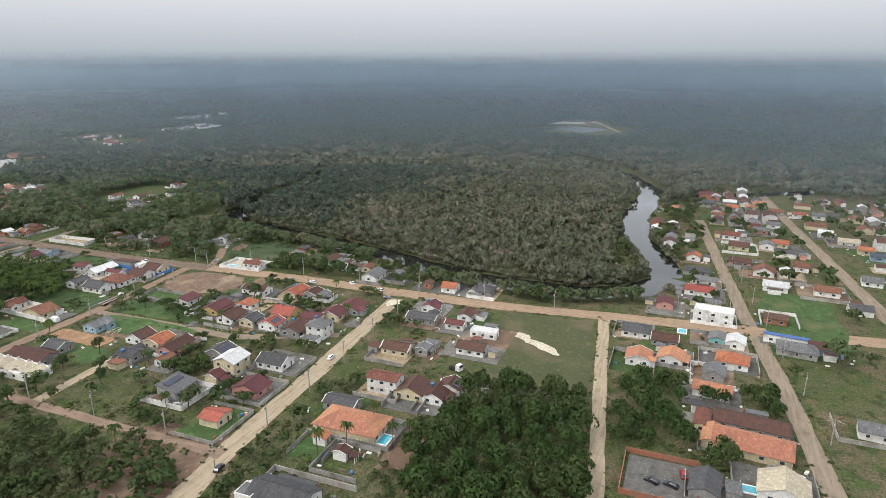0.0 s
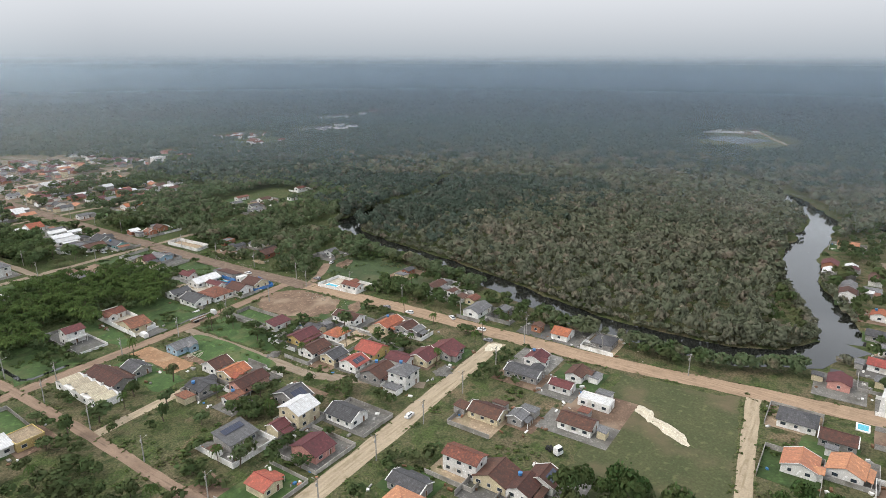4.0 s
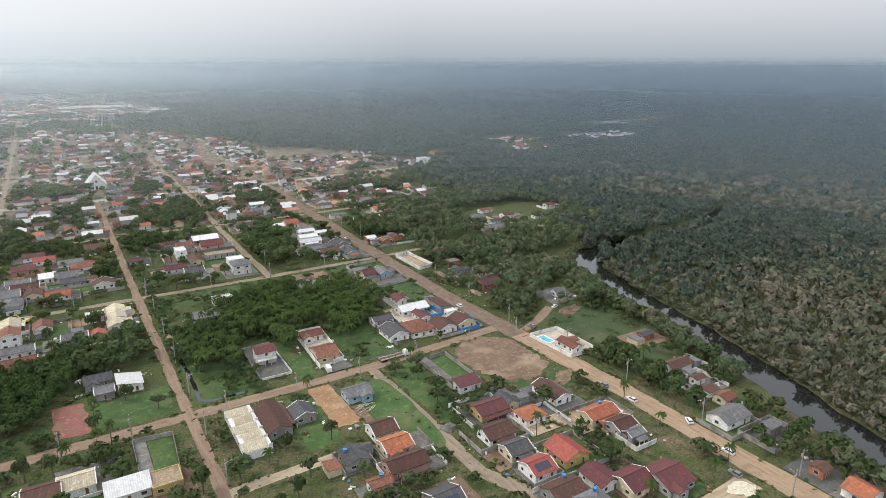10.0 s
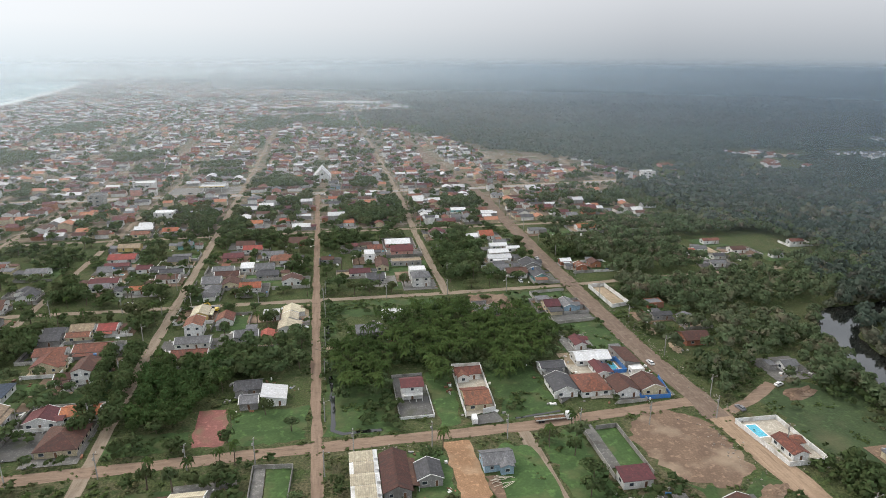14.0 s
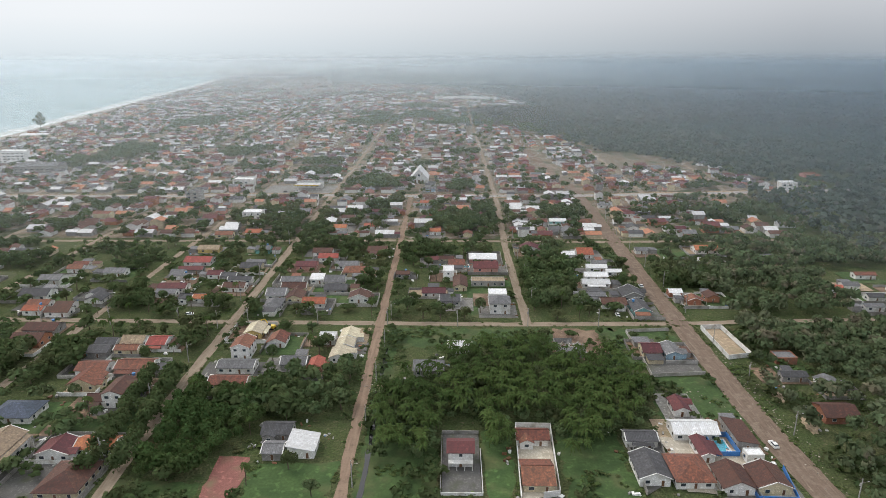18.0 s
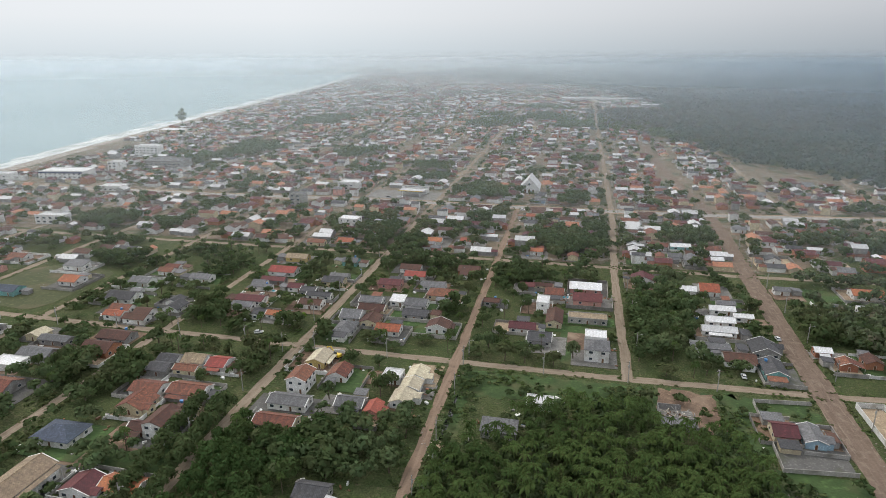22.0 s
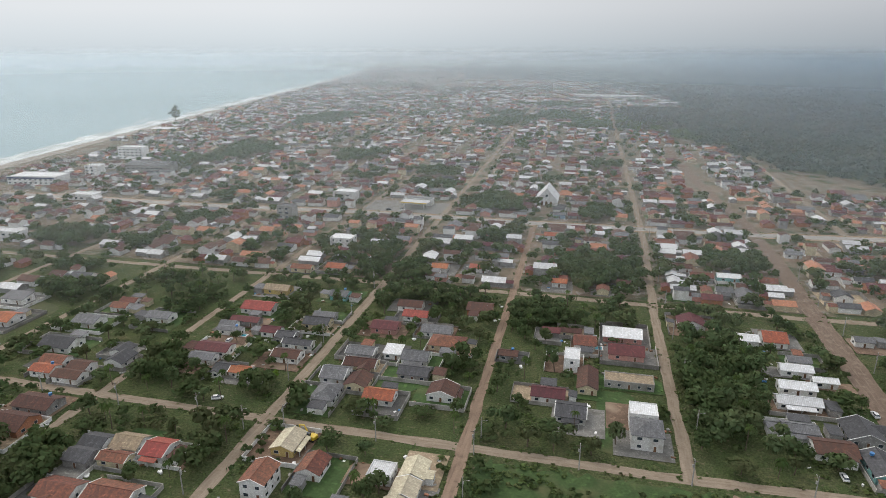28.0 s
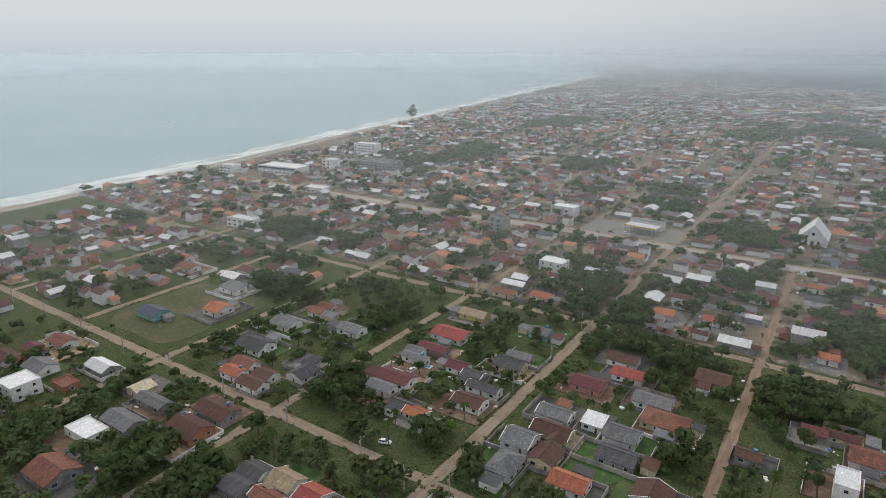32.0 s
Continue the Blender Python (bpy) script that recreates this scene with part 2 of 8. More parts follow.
GRASSTUFT = leaves("grass_tufts", (0.115, 0.155, 0.056), (0.09, 0.125, 0.044), (0.15, 0.15, 0.075), 0.2, 0.2)
FARLEAF = leaves("distant_forest_leaves", (0.093, 0.099, 0.073), (0.073, 0.083, 0.060), (0.106, 0.106, 0.082), 0.02, 0.2, dry=(0.135, 0.130, 0.103))
POOLWATER = surface("pool_water", (0.08, 0.42, 0.52), (0.06, 0.36, 0.47), 0.8, 3, 0.08, amount=0.1, spec=0.5)

# ---------------------------------------------------------------- mesh helpers
from mathutils.geometry import tessellate_polygon


class Geo:
    """Collects corners and faces of one mesh."""

    def __init__(self):
        self.v, self.f = [], []

    def add(self, verts, faces):
        n = len(self.v)
        self.v += verts
        self.f += [tuple(n + i for i in f) for f in faces]
        return self

    def box(self, x0, x1, y0, y1, z0, z1):
        return self.add([(x0, y0, z0), (x1, y0, z0), (x1, y1, z0), (x0, y1, z0), (x0, y0, z1), (x1, y0, z1), (x1, y1, z1), (x0, y1, z1)],
                        [(0, 3, 2, 1), (4, 5, 6, 7), (0, 1, 5, 4), (1, 2, 6, 5), (2, 3, 7, 6), (3, 0, 4, 7)])

    def slab(self, corners, thick):
        """A plate of even thickness under the given upper corners."""
        n = len(corners)
        low = [(x, y, z - thick) for x, y, z in corners]
        return self.add(list(corners) + low, [tuple(range(n)), tuple(range(2 * n - 1, n - 1, -1))] + [(i, i + n, (i + 1) % n + n, (i + 1) % n) for i in range(n)])

    def tube(self, p, q, r0, r1, n=7):
        p, q = Vector(p), Vector(q)
        m = (q - p).to_track_quat("Z", "Y").to_matrix()
        ring = [m @ Vector((math.cos(a), math.sin(a), 0)) for a in (2 * math.pi * i / n for i in range(n))]
        return self.add([tuple(p + v * r0) for v in ring] + [tuple(q + v * r1) for v in ring],
                        [(i, (i + 1) % n, (i + 1) % n + n, i + n) for i in range(n)] + [tuple(range(n - 1, -1, -1)), tuple(range(n, 2 * n))])

    def mesh(self, name, mat):
        me = bpy.data.meshes.new(name)
        me.from_pydata(self.v, [], self.f)
        me.materials.append(mat)
        return me


def part(name, geo, mat, parent, label="", at=None):
    ob = new(name, geo.mesh(name, mat) if isinstance(geo, Geo) else geo)
    ob.parent = parent
    if at is not None:
        ob.matrix_basis = at
    if label:
        ob["label"] = label
    return ob


def thing(name, x, y, z=0.0, turn=0.0, label="", category="", group="", kind=""):
    ob = new(name)
    ob.matrix_basis = pose(x, y, z, 0, 0, turn)
    return tagged(ob, label, category, group, kind)


def big_mesh(name, verts, faces, mat, normals=None):
    """A mesh from arrays of corners and of faces with equal numbers of corners."""
    me = bpy.data.meshes.new(name)
    verts, faces = np.asarray(verts, np.float32), np.asarray(faces, np.int32)
    k = faces.shape[1]
    me.vertices.add(len(verts))
    me.vertices.foreach_set("co", verts.ravel())
    me.loops.add(faces.size)
    me.loops.foreach_set("vertex_index", faces.ravel())
    me.polygons.add(len(faces))
    me.polygons.foreach_set("loop_start", np.arange(0, faces.size, k, dtype=np.int32))
    me.polygons.foreach_set("loop_total", np.full(len(faces), k, np.int32))
    me.update(calc_edges=True)
    if normals is not None:
        me.normals_split_custom_set_from_vertices(np.asarray(normals, np.float32))
    me.materials.append(mat)
    return me


ROADS = []


def ribbon(name, points, width, z, mat, wobble=0.5, step=6.0, seed=1, kind="structure", label="", category=""):
    """A strip along a line of points with uneven edges."""
    rng = np.random.default_rng(seed)
    if isinstance(mat, tuple):
        mat = mat[0 if abs(points[-1][0] - points[0][0]) > abs(points[-1][1] - points[0][1]) else 1]
    if name == "road":
        step = 2.6
        ROADS.append(([tuple(p[:2]) for p in points], width))
    pts = [Vector((p[0], p[1])) for p in points]
    line = []
    for a, b in zip(pts, pts[1:]):
        n = max(1, int((b - a).length / step))
        line += [a + (b - a) * i / n for i in range(n)]
    line.append(pts[-1])
    g = Geo()
    off = rng.normal(0, wobble, (len(line), 2))
    for _ in range(4 if name == "road" else 1):
        off[1:] = 0.5 * (off[1:] + off[:-1])
    if name == "road":
        off *= 0.7
    left, right = [], []
    for i, p in enumerate(line):
        d = (line[min(i + 1, len(line) - 1)] - line[max(i - 1, 0)]).normalized()
        s = Vector((-d.y, d.x))
        left.append(p + s * (width / 2 + off[i, 0]))
        right.append(p - s * (width / 2 + off[i, 1]))
    v = [(*p, z) for p in left] + [(*p, z) for p in right]
    n = len(line)
    f = [(i + n, i + n + 1, i + 1, i) for i in range(n - 1)]
    g.add(v, f)
    ob = new(name, g.mesh(name, mat))
    return tagged(ob, label, category, "", kind)

# ---------------------------------------------------------------- ground, water, roads
GX, GY = 0.0, -200.0
COAST = [(-530, -4000), (-530, -400), (-540, 0), (-556, 160), (-582, 330), (-632, 570), (-668, 770), (-768, 1300), (-940, 2219), (-1105, 2976), (-1190, 3300), (-1500, 3580), (-2100, 3700), (-2150, 4300)]
RIVER = [(620, -250), (520, -330), (440, -364), (335, -358), (280, -364), (225, -382), (203, -388), (178, -376), (164, -350), (163, -310), (166, -285), (174, -262), (190, -215), (201, -173), (209, -127), (219, -97), (238, -76), (290, -70), (360, -66), (430, -40)]


def along(line, y):
    ys = [p[1] for p in line]
    return float(np.interp(y, ys, [p[0] for p in line]))


def ground_material():
    m, nt, bs = material("grass_and_soil", 0.95, 0, 0.1)
    grass = ramp_mix(nt, noise_fac(nt, 0.05, 0.35, 0.65, 4, "World"), (0.09, 0.108, 0.045), (0.122, 0.122, 0.06))
    dry = ramp_mix(nt, noise_fac(nt, 0.4, 0.3, 0.7, 4, "World"), (0.175, 0.145, 0.09), (0.13, 0.11, 0.066))
    c = ramp_mix(nt, noise_fac(nt, 0.035, 0.43, 0.58, 6, "World"), grass, dry)
    soil = ramp_mix(nt, noise_fac(nt, 0.9, 0.3, 0.7, 4, "World"), (0.26, 0.19, 0.125), (0.19, 0.14, 0.09))
    c = ramp_mix(nt, noise_fac(nt, 0.06, 0.58, 0.68, 7, "World"), c, soil)
    c = ramp_mix(nt, noise_fac(nt, 0.13, 0.48, 0.62, 6, "World"), c, (0.082, 0.112, 0.038))
    c = ramp_mix(nt, noise_fac(nt, 0.24, 0.52, 0.64, 6, "World"), c, (0.05, 0.07, 0.026))
    ps, sx = nt.nodes.new("ShaderNodeNewGeometry"), nt.nodes.new("ShaderNodeSeparateXYZ")
    nt.links.new(ps.outputs["Position"], sx.inputs[0])
    lush = nt.nodes.new("ShaderNodeMapRange")
    lush.inputs[1].default_value, lush.inputs[2].default_value, lush.inputs[4].default_value = -190, -120, 0.7
    nt.links.new(sx.outputs[1], lush.inputs[0])
    green = ramp_mix(nt, noise_fac(nt, 0.08, 0.35, 0.65, 5, "World"), (0.052, 0.083, 0.029), (0.08, 0.1, 0.038))
    c = ramp_mix(nt, lush.outputs[0], c, green)
    fine = noise_fac(nt, 1.3, 0.35, 0.65, 6, "World")
    c = ramp_mix(nt, fine, c, ramp_mix(nt, 0.65, c, (0.028, 0.034, 0.016)))
    c = ramp_mix(nt, noise_fac(nt, 0.62, 0.6, 0.74, 4, "World"), c, (0.15, 0.13, 0.085))
    nt.links.new(c, bs.inputs["Base Color"])
    bump(nt, bs, fine, 0.8, 0.5)
    return m


g = Geo()
n, r = 96, 4900
g.v = [(GX, GY, 0)] + [(GX + r * math.cos(2 * math.pi * i / n), GY + r * math.sin(2 * math.pi * i / n), 0) for i in range(n)]
g.f = [(0, 1 + i, 1 + (i + 1) % n) for i in range(n)]
tagged(new("ground", g.mesh("ground", ground_material())), "grassy coastal plain with bare sandy soil patches", "ground", kind="structure")


def dirt(name, a, b, track, rough=0.95):
    """The same surface twice: with wheel tracks that run east to west, and north to south."""
    return tuple(dirt_one(name, a, b, track, rough, st) for st in ((0.12, 1.5, 1), (1.5, 0.12, 1)))


def dirt_one(name, a, b, track, rough, stretch):
    m, nt, bs = material(name, rough, 0, 0.1)
    c = ramp_mix(nt, noise_fac(nt, 0.12, 0.35, 0.65, 4, "World"), a, b)
    c = ramp_mix(nt, noise_fac(nt, 0.35, 0.5, 0.7, 6, "World"), c, track)
    c = ramp_mix(nt, noise_fac(nt, 0.55, 0.42, 0.66, 3, "World", stretch), c, tuple(1.1 * v for v in a))
    c = ramp_mix(nt, noise_fac(nt, 0.8, 0.55, 0.72, 3, "World", stretch), c, track)
    f = noise_fac(nt, 1.6, 0.3, 0.7, 5, "World")
    c = ramp_mix(nt, f, c, ramp_mix(nt, 0.35, c, tuple(0.5 * v for v in a)))
    nt.links.new(c, bs.inputs["Base Color"])
    bump(nt, bs, f, 0.5, 0.2)
    return m


DIRT = dirt("packed_dirt", (0.245, 0.200, 0.152), (0.20, 0.16, 0.12), (0.165, 0.125, 0.088))
REDDIRT = dirt("reddish_dirt", (0.235, 0.17, 0.125), (0.19, 0.135, 0.098), (0.15, 0.11, 0.08))
MUD = dirt("damp_brown_dirt", (0.155, 0.115, 0.088), (0.125, 0.092, 0.07), (0.22, 0.175, 0.135))
PALEDIRT = dirt("pale_orange_dirt", (0.31, 0.225, 0.155), (0.26, 0.185, 0.125), (0.2, 0.14, 0.095))
SANDROAD = dirt("pale_sand_road", (0.345, 0.285, 0.205), (0.29, 0.235, 0.165), (0.22, 0.18, 0.115))
ASPHALT = dirt("worn_asphalt", (0.30, 0.285, 0.26), (0.255, 0.24, 0.22), (0.22, 0.205, 0.185), 0.9)
BEACH = dirt("beach_sand", (0.31, 0.275, 0.235), (0.26, 0.23, 0.195), (0.21, 0.19, 0.165))

AVE = [(165, -640), (151, -480), (143, -420), (137, -362), (131, -310), (130, -258), (130, -205), (127, -150), (124, -100), (124, 0), (126, 120), (129, 205), (128, 300), (119, 381), (112, 520), (108, 640)]
ribbon("road", AVE[:8], 9.6, 0.05, PALEDIRT, 0.7, seed=3, label="wide unpaved avenue of pale sandy dirt", category="road")
ribbon("road", AVE[7:], 9.6, 0.054, MUD, 0.7, seed=3, label="wide unpaved avenue of damp brown dirt", category="road")
ribbon("road", [(54, -16), (53, 100), (56, 220), (54, 509), (50, 900), (46, 1421)], 4.2, 0.036, DIRT, 0.5, seed=4, label="straight sandy street with grass verges", category="road")
ribbon("road", [(56.4, -147), (57, -172), (57.6, -195), (57, -222), (75, -262)], 5.0, 0.036, DIRT, 0.5, seed=5, label="narrow grassy dirt lane", category="road")
ribbon("road", [(-11, -273), (-11, -180), (-13, -67), (-14, 0), (-16, 192), (-17, 256)], 3.8, 0.042, REDDIRT, 0.5, seed=6, label="straight dirt street beside palm thicket", category="road")
ribbon("road", [(-79, -170), (-82, -80), (-84, 107), (-86, 260), (-91, 620), (-98, 1000), (-100, 1300)], 4.5, 0.036, DIRT, 0.5, seed=7, label="straight dirt street between gardens", category="road")
for i, (x, y0, y1) in enumerate(((-149.5, -150, 420), (-217, -80, 500), (-283, -13, 500), (-350, -13, 500), (-420, 119, 900), (-290, 500, 1200), (-190, 500, 1300))):
    ribbon("road", [(x, y0), (x - 1, (y0 + y1) / 2), (x, y1)], 3.9, 0.038, DIRT, 0.5, seed=20 + i, label="dirt street between house plots", category="road")
ribbon("road", [(-260, -146), (-99, -147), (-12, -145), (61, -144), (126, -138)], 5.6, 0.040, REDDIRT, 0.5, seed=8, label="wide dirt cross street with grass verges", category="road")
ribbon("road", [(-450, -10), (-217, -12), (-78, -14), (48, -15), (124, -13), (260, -4)], 4.3, 0.034, DIRT, 0.5, seed=9, label="dirt cross street with grass verges", category="road")
ribbon("road", [(-470, 116), (-217, 117), (-19, 120), (116, 118), (250, 124)], 4.6, 0.034, DIRT, 0.5, seed=10, label="dirt cross street with grass verges", category="road")
ribbon("road", [(-470, 250), (-258, 252), (-160, 259), (-19, 256), (128, 259), (226, 267), (420, 290)], 9.0, 0.060, ASPHALT, 0.2, seed=11, label="worn paved through road", category="road")
ribbon("road", [(-470, 250), (-258, 252), (-160, 259), (-19, 256), (128, 259), (226, 267), (330, 280)], 14.5, 0.046, PALEDIRT, 0.9, seed=12, label="sandy shoulders of the through road", category="road")
ribbon("road", [(187, 262), (189, 330), (189, 461), (190, 600)], 5.0, 0.037, DIRT, 0.5, seed=31, label="straight dirt street between houses", category="road")
ribbon("road", [(262, 268), (269, 340), (276, 440)], 5.0, 0.037, DIRT, 0.5, seed=32, label="dirt street towards the forest edge", category="road")
for i, y in enumerate((395, 530, 665, 800, 935, 1080, 1230)):
    ribbon("road", [(-560 - i * 20, y), (-200, y + 3), (130, y)], 4.6, 0.034, DIRT, 0.5, seed=40 + i, label="dirt cross street with grass verges", category="road")
ribbon("road", [(-110, -281), (-30, -276), (-9, -273), (55, -270), (122, -266)], 7.4, 0.038, SANDROAD, 0.6, seed=12, label="pale sandy street", category="road")
ribbon("road", [(-60, -384), (23, -376), (73, -370), (135, -363)], 4.7, 0.038, SANDROAD, 0.4, seed=13, label="pale sandy lane beside meadow", category="road")
ribbon("road", [(-60, -449), (33, -437), (93, -431), (151, -423), (240, -413), (345, -402)], 6.2, 0.042, DIRT, 0.5, seed=14, label="sandy street between houses", category="road")
ribbon("road", [(60, -497), (184, -481), (360, -461), (470, -450)], 7.0, 0.038, DIRT, 0.5, seed=15, label="sandy street between houses", category="road")
ribbon("road", [(-12, -194), (10, -193), (30, -192)], 4.2, 0.034, SANDROAD, 0.5, seed=16, label="short pale sandy lane", category="road")
ribbon("road", [(126, -150), (140, -143), (150, -138), (160, -131)], 4.5, 0.036, REDDIRT, 0.6, seed=17, label="short dirt track to the river", category="road")

def heap(name, x, y, rx, ry, h, mat, label, turn=0.0):
    """A low rounded heap of loose material."""
    rng = np.random.default_rng(int(abs(x * 7 + y)))
    v, f, n, k = [(0, 0, h)], [], 18, 5
    for j in range(1, k + 1):
        for i in range(n):
            a, q = 2 * math.pi * i / n, j / k
            wob = 1 + rng.normal(0, 0.2)
            v.append((rx * q * wob * math.cos(a), ry * q * wob * math.sin(a), max(0.0, h * (1 - q ** 1.5) * (1 + rng.normal(0, 0.12)))))
    f += [(0, 1 + i, 1 + (i + 1) % n) for i in range(n)]
    for j in range(k - 1):
        f += [(1 + j * n + i, 1 + (j + 1) * n + i, 1 + (j + 1) * n + (i + 1) % n, 1 + j * n + (i + 1) % n) for i in range(n)]
    ob = new(name, Geo().add(v, f).mesh(name, mat))
    ob.matrix_basis = pose(x, y, 0.05, 0, 0, turn)
    return tagged(ob, label, "mound", "mounds of loose material")


PALESAND = surface("pale_heaped_sand", (0.60, 0.55, 0.43), (0.50, 0.45, 0.35), 0.6, 4)
heap("sand_mound", 96, -343, 9, 2.4, 0.9, PALESAND, "long heap of pale sand on a meadow", 58)
heap("sand_mound", 101, -335, 4.5, 2.6, 1.1, PALESAND, "heap of pale sand on a meadow", 50)
heap("sand_mound", 117, -267, 4.2, 3.2, 0.6, PALESAND, "spread heap of pale sand at a junction")
heap("soil_mound", 118, -190, 7, 3, 0.8, SOIL, "low heap of brown soil", 30)
heap("rubble_mound", 140, -96, 5, 2.2, 0.8, SANDY, "low heap of pale rubble at the roadside", 80)
heap("rubble_mound", 138, -78, 4, 2, 0.7, SANDY, "low heap of pale rubble at the roadside", 80)
heap("rubble_mound", 61, -197, 3.4, 2.2, 0.8, PAVING, "grey mound of building rubble by a lane", 10)
heap("rubble_mound", 88, -262, 5, 3, 0.7, PAVING, "grey heap of building rubble", 20)
heap("soil_mound", 165, -140, 7, 4, 1.2, SOIL, "low heap of brown soil", 20)
heap("rubble_mound", -7, -72, 3, 1.4, 0.7, SANDY, "pale heap of rubble beside the street", 80)

WATER = material("dark_river_water", 0.06, 0, 0.5)
WATER[2].inputs["Base Color"].default_value = (0.012, 0.013, 0.012, 1)
bump(WATER[1], WATER[2], noise_fac(WATER[1], 0.8, 0.2, 0.8, 3, "World"), 0.05, 0.1)
ribbon("river", RIVER[:7], 19, 0.07, WATER[0], 1.4, 5, seed=2, label="dark still river winding through swamp forest", category="river")
ribbon("river", RIVER[6:], 17.0, 0.074, WATER[0], 1.0, 5, seed=3, label="dark narrow river beside swamp forest", category="river")
ribbon("river", [(430, -400), (455, -440), (480, -485), (540, -500)], 14, 0.072, WATER[0], 1.4, 5, seed=2, label="dark still river bend behind houses", category="river")

ribbon("ditch", [(-7.7, -40), (-7.7, -79), (-6.4, -108), (-6.3, -136), (-3, -138.6), (10, -138.4)], 1.4, 0.068, WATER[0], 0.25, 2.5, seed=8, label="narrow ditch of dark water in grass", category="ditch")
ribbon("ditch", [(60.2, 28), (60, 48), (59.6, 72)], 2.2, 0.068, WATER[0], 0.3, 2.5, seed=10, label="ditch of dark water beside a grove", category="ditch")
ribbon("ditch", [(56, -138.6), (66, -137.6), (73, -136.4)], 1.0, 0.068, WATER[0], 0.2, 2.5, seed=9, label="short ditch of dark water in grass", category="ditch")
# trodden soil and paving of the denser town
TOWNSOIL, nt, bs = material("town_soil", 0.95, 0, 0.1)
c = ramp_mix(nt, noise_fac(nt, 0.09, 0.4, 0.6, 5, "World"), (0.115, 0.10, 0.066), (0.20, 0.155, 0.115))
c = ramp_mix(nt, noise_fac(nt, 0.16, 0.55, 0.64, 4, "World"), c, (0.25, 0.22, 0.195))
c = ramp_mix(nt, noise_fac(nt, 0.05, 0.52, 0.62, 5, "World"), c, (0.05, 0.068, 0.03))
f = noise_fac(nt, 1.4, 0.3, 0.7, 4, "World")
c = ramp_mix(nt, f, c, ramp_mix(nt, 0.45, c, (0.05, 0.045, 0.035)))
nt.links.new(c, bs.inputs["Base Color"])
TOWNEDGE = [(130, 124), (250, 250), (340, 262), (338, 305), (296, 375), (274, 450), (195, 520), (172, 640), (168, 700), (112, 732), (54, 768), (58, 1095), (216, 1110), (195, 1250), (180, 1420), (60, 1790), (-230, 2250), (-710, 2900), (-1350, 4200)]
g = Geo()
g.add([(along(COAST, y) + 6, y, 0.012) for x, y in TOWNEDGE] + [(x + 16, y, 0.012) for x, y in TOWNEDGE], [(i, i + len(TOWNEDGE), i + 1 + len(TOWNEDGE), i + 1) for i in range(len(TOWNEDGE) - 1)])
tagged(new("town_ground", g.mesh("town_ground", TOWNSOIL)), "trodden soil, paving and grass of the town", "ground", kind="structure")

# sea, surf and beach
SEA, nt, bs = material("hazy_green_sea", 0.6, 0, 0.0)
c = ramp_mix(nt, noise_fac(nt, 0.004, 0.35, 0.65, 3, "World"), (0.32, 0.40, 0.415), (0.29, 0.37, 0.388))
nt.links.new(c, bs.inputs["Base Color"])
bump(nt, bs, noise_fac(nt, 0.25, 0.2, 0.8, 5, "World", (1, 0.4, 1)), 0.4, 0.5)
g = Geo()
g.add([(x, y, 0.05) for x, y in COAST] + [(-4800, y, 0.05) for x, y in COAST], [(i, i + 1, i + 1 + len(COAST), i + len(COAST)) for i in range(len(COAST) - 1)])
tagged(new("sea", g.mesh("sea", SEA)), "calm pale green sea under haze", "sea", kind="structure")
ribbon("beach", [(x + 6, y) for x, y in COAST[:-3]], 17, 0.08, BEACH[1], 1.5, 12, seed=5, label="narrow pale sand beach", category="beach")
FOAM = surface("surf_foam", (0.64, 0.665, 0.665), (0.44, 0.485, 0.485), 0.05, 0.4, 0.9, 0, space="World")
WASH, nt, bs = material("foamy_shallows", 0.5, 0, 0.4)
c = ramp_mix(nt, noise_fac(nt, 0.05, 0.42, 0.58, 6, "World", (1, 0.35, 1)), (0.24, 0.285, 0.275), (0.50, 0.53, 0.52))
nt.links.new(c, bs.inputs["Base Color"])
ribbon("shallow_water", [(x - 16, y) for x, y in COAST[:-3]], 34, 0.07, WASH, 5.0, 12, seed=9, label="shallow water streaked with foam", category="water")
sr = random.Random(61)
for i, (off, wd, part_on) in enumerate(((-6, 6, 0.97), (-16, 4.5, 0.75), (-28, 6, 0.6), (-44, 5, 0.4), (-64, 4, 0.25))):
    y = -300.0
    while y < 3200:
        ln = sr.uniform(40, 150) if off < -8 else 260.0
        if sr.random() < part_on:
            n = max(3, int(ln / 14))
            shift = sr.gauss(0, 4)
            pts = [(along(COAST, y + ln * k / n) + off + shift + sr.gauss(0, 0.8), y + ln * k / n) for k in range(n + 1)]
            ribbon("surf", pts, wd * sr.uniform(0.4, 1.0), 0.11 + i * 0.02, FOAM, 1.5, 5, seed=int(y) + 400 + i, label="white breaking surf line", category="surf")
        y += ln * sr.uniform(0.95, 1.2)

# haze painted on sheer rings round town, each for the air to the next
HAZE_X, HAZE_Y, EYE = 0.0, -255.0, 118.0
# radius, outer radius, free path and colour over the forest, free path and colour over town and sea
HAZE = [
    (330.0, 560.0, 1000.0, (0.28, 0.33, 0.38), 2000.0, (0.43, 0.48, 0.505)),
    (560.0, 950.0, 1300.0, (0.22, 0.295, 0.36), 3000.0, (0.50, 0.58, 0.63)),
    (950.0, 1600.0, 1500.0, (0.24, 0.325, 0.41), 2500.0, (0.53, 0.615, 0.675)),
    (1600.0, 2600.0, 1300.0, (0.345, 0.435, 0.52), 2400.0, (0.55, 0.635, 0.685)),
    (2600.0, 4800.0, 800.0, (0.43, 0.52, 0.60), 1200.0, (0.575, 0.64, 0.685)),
]


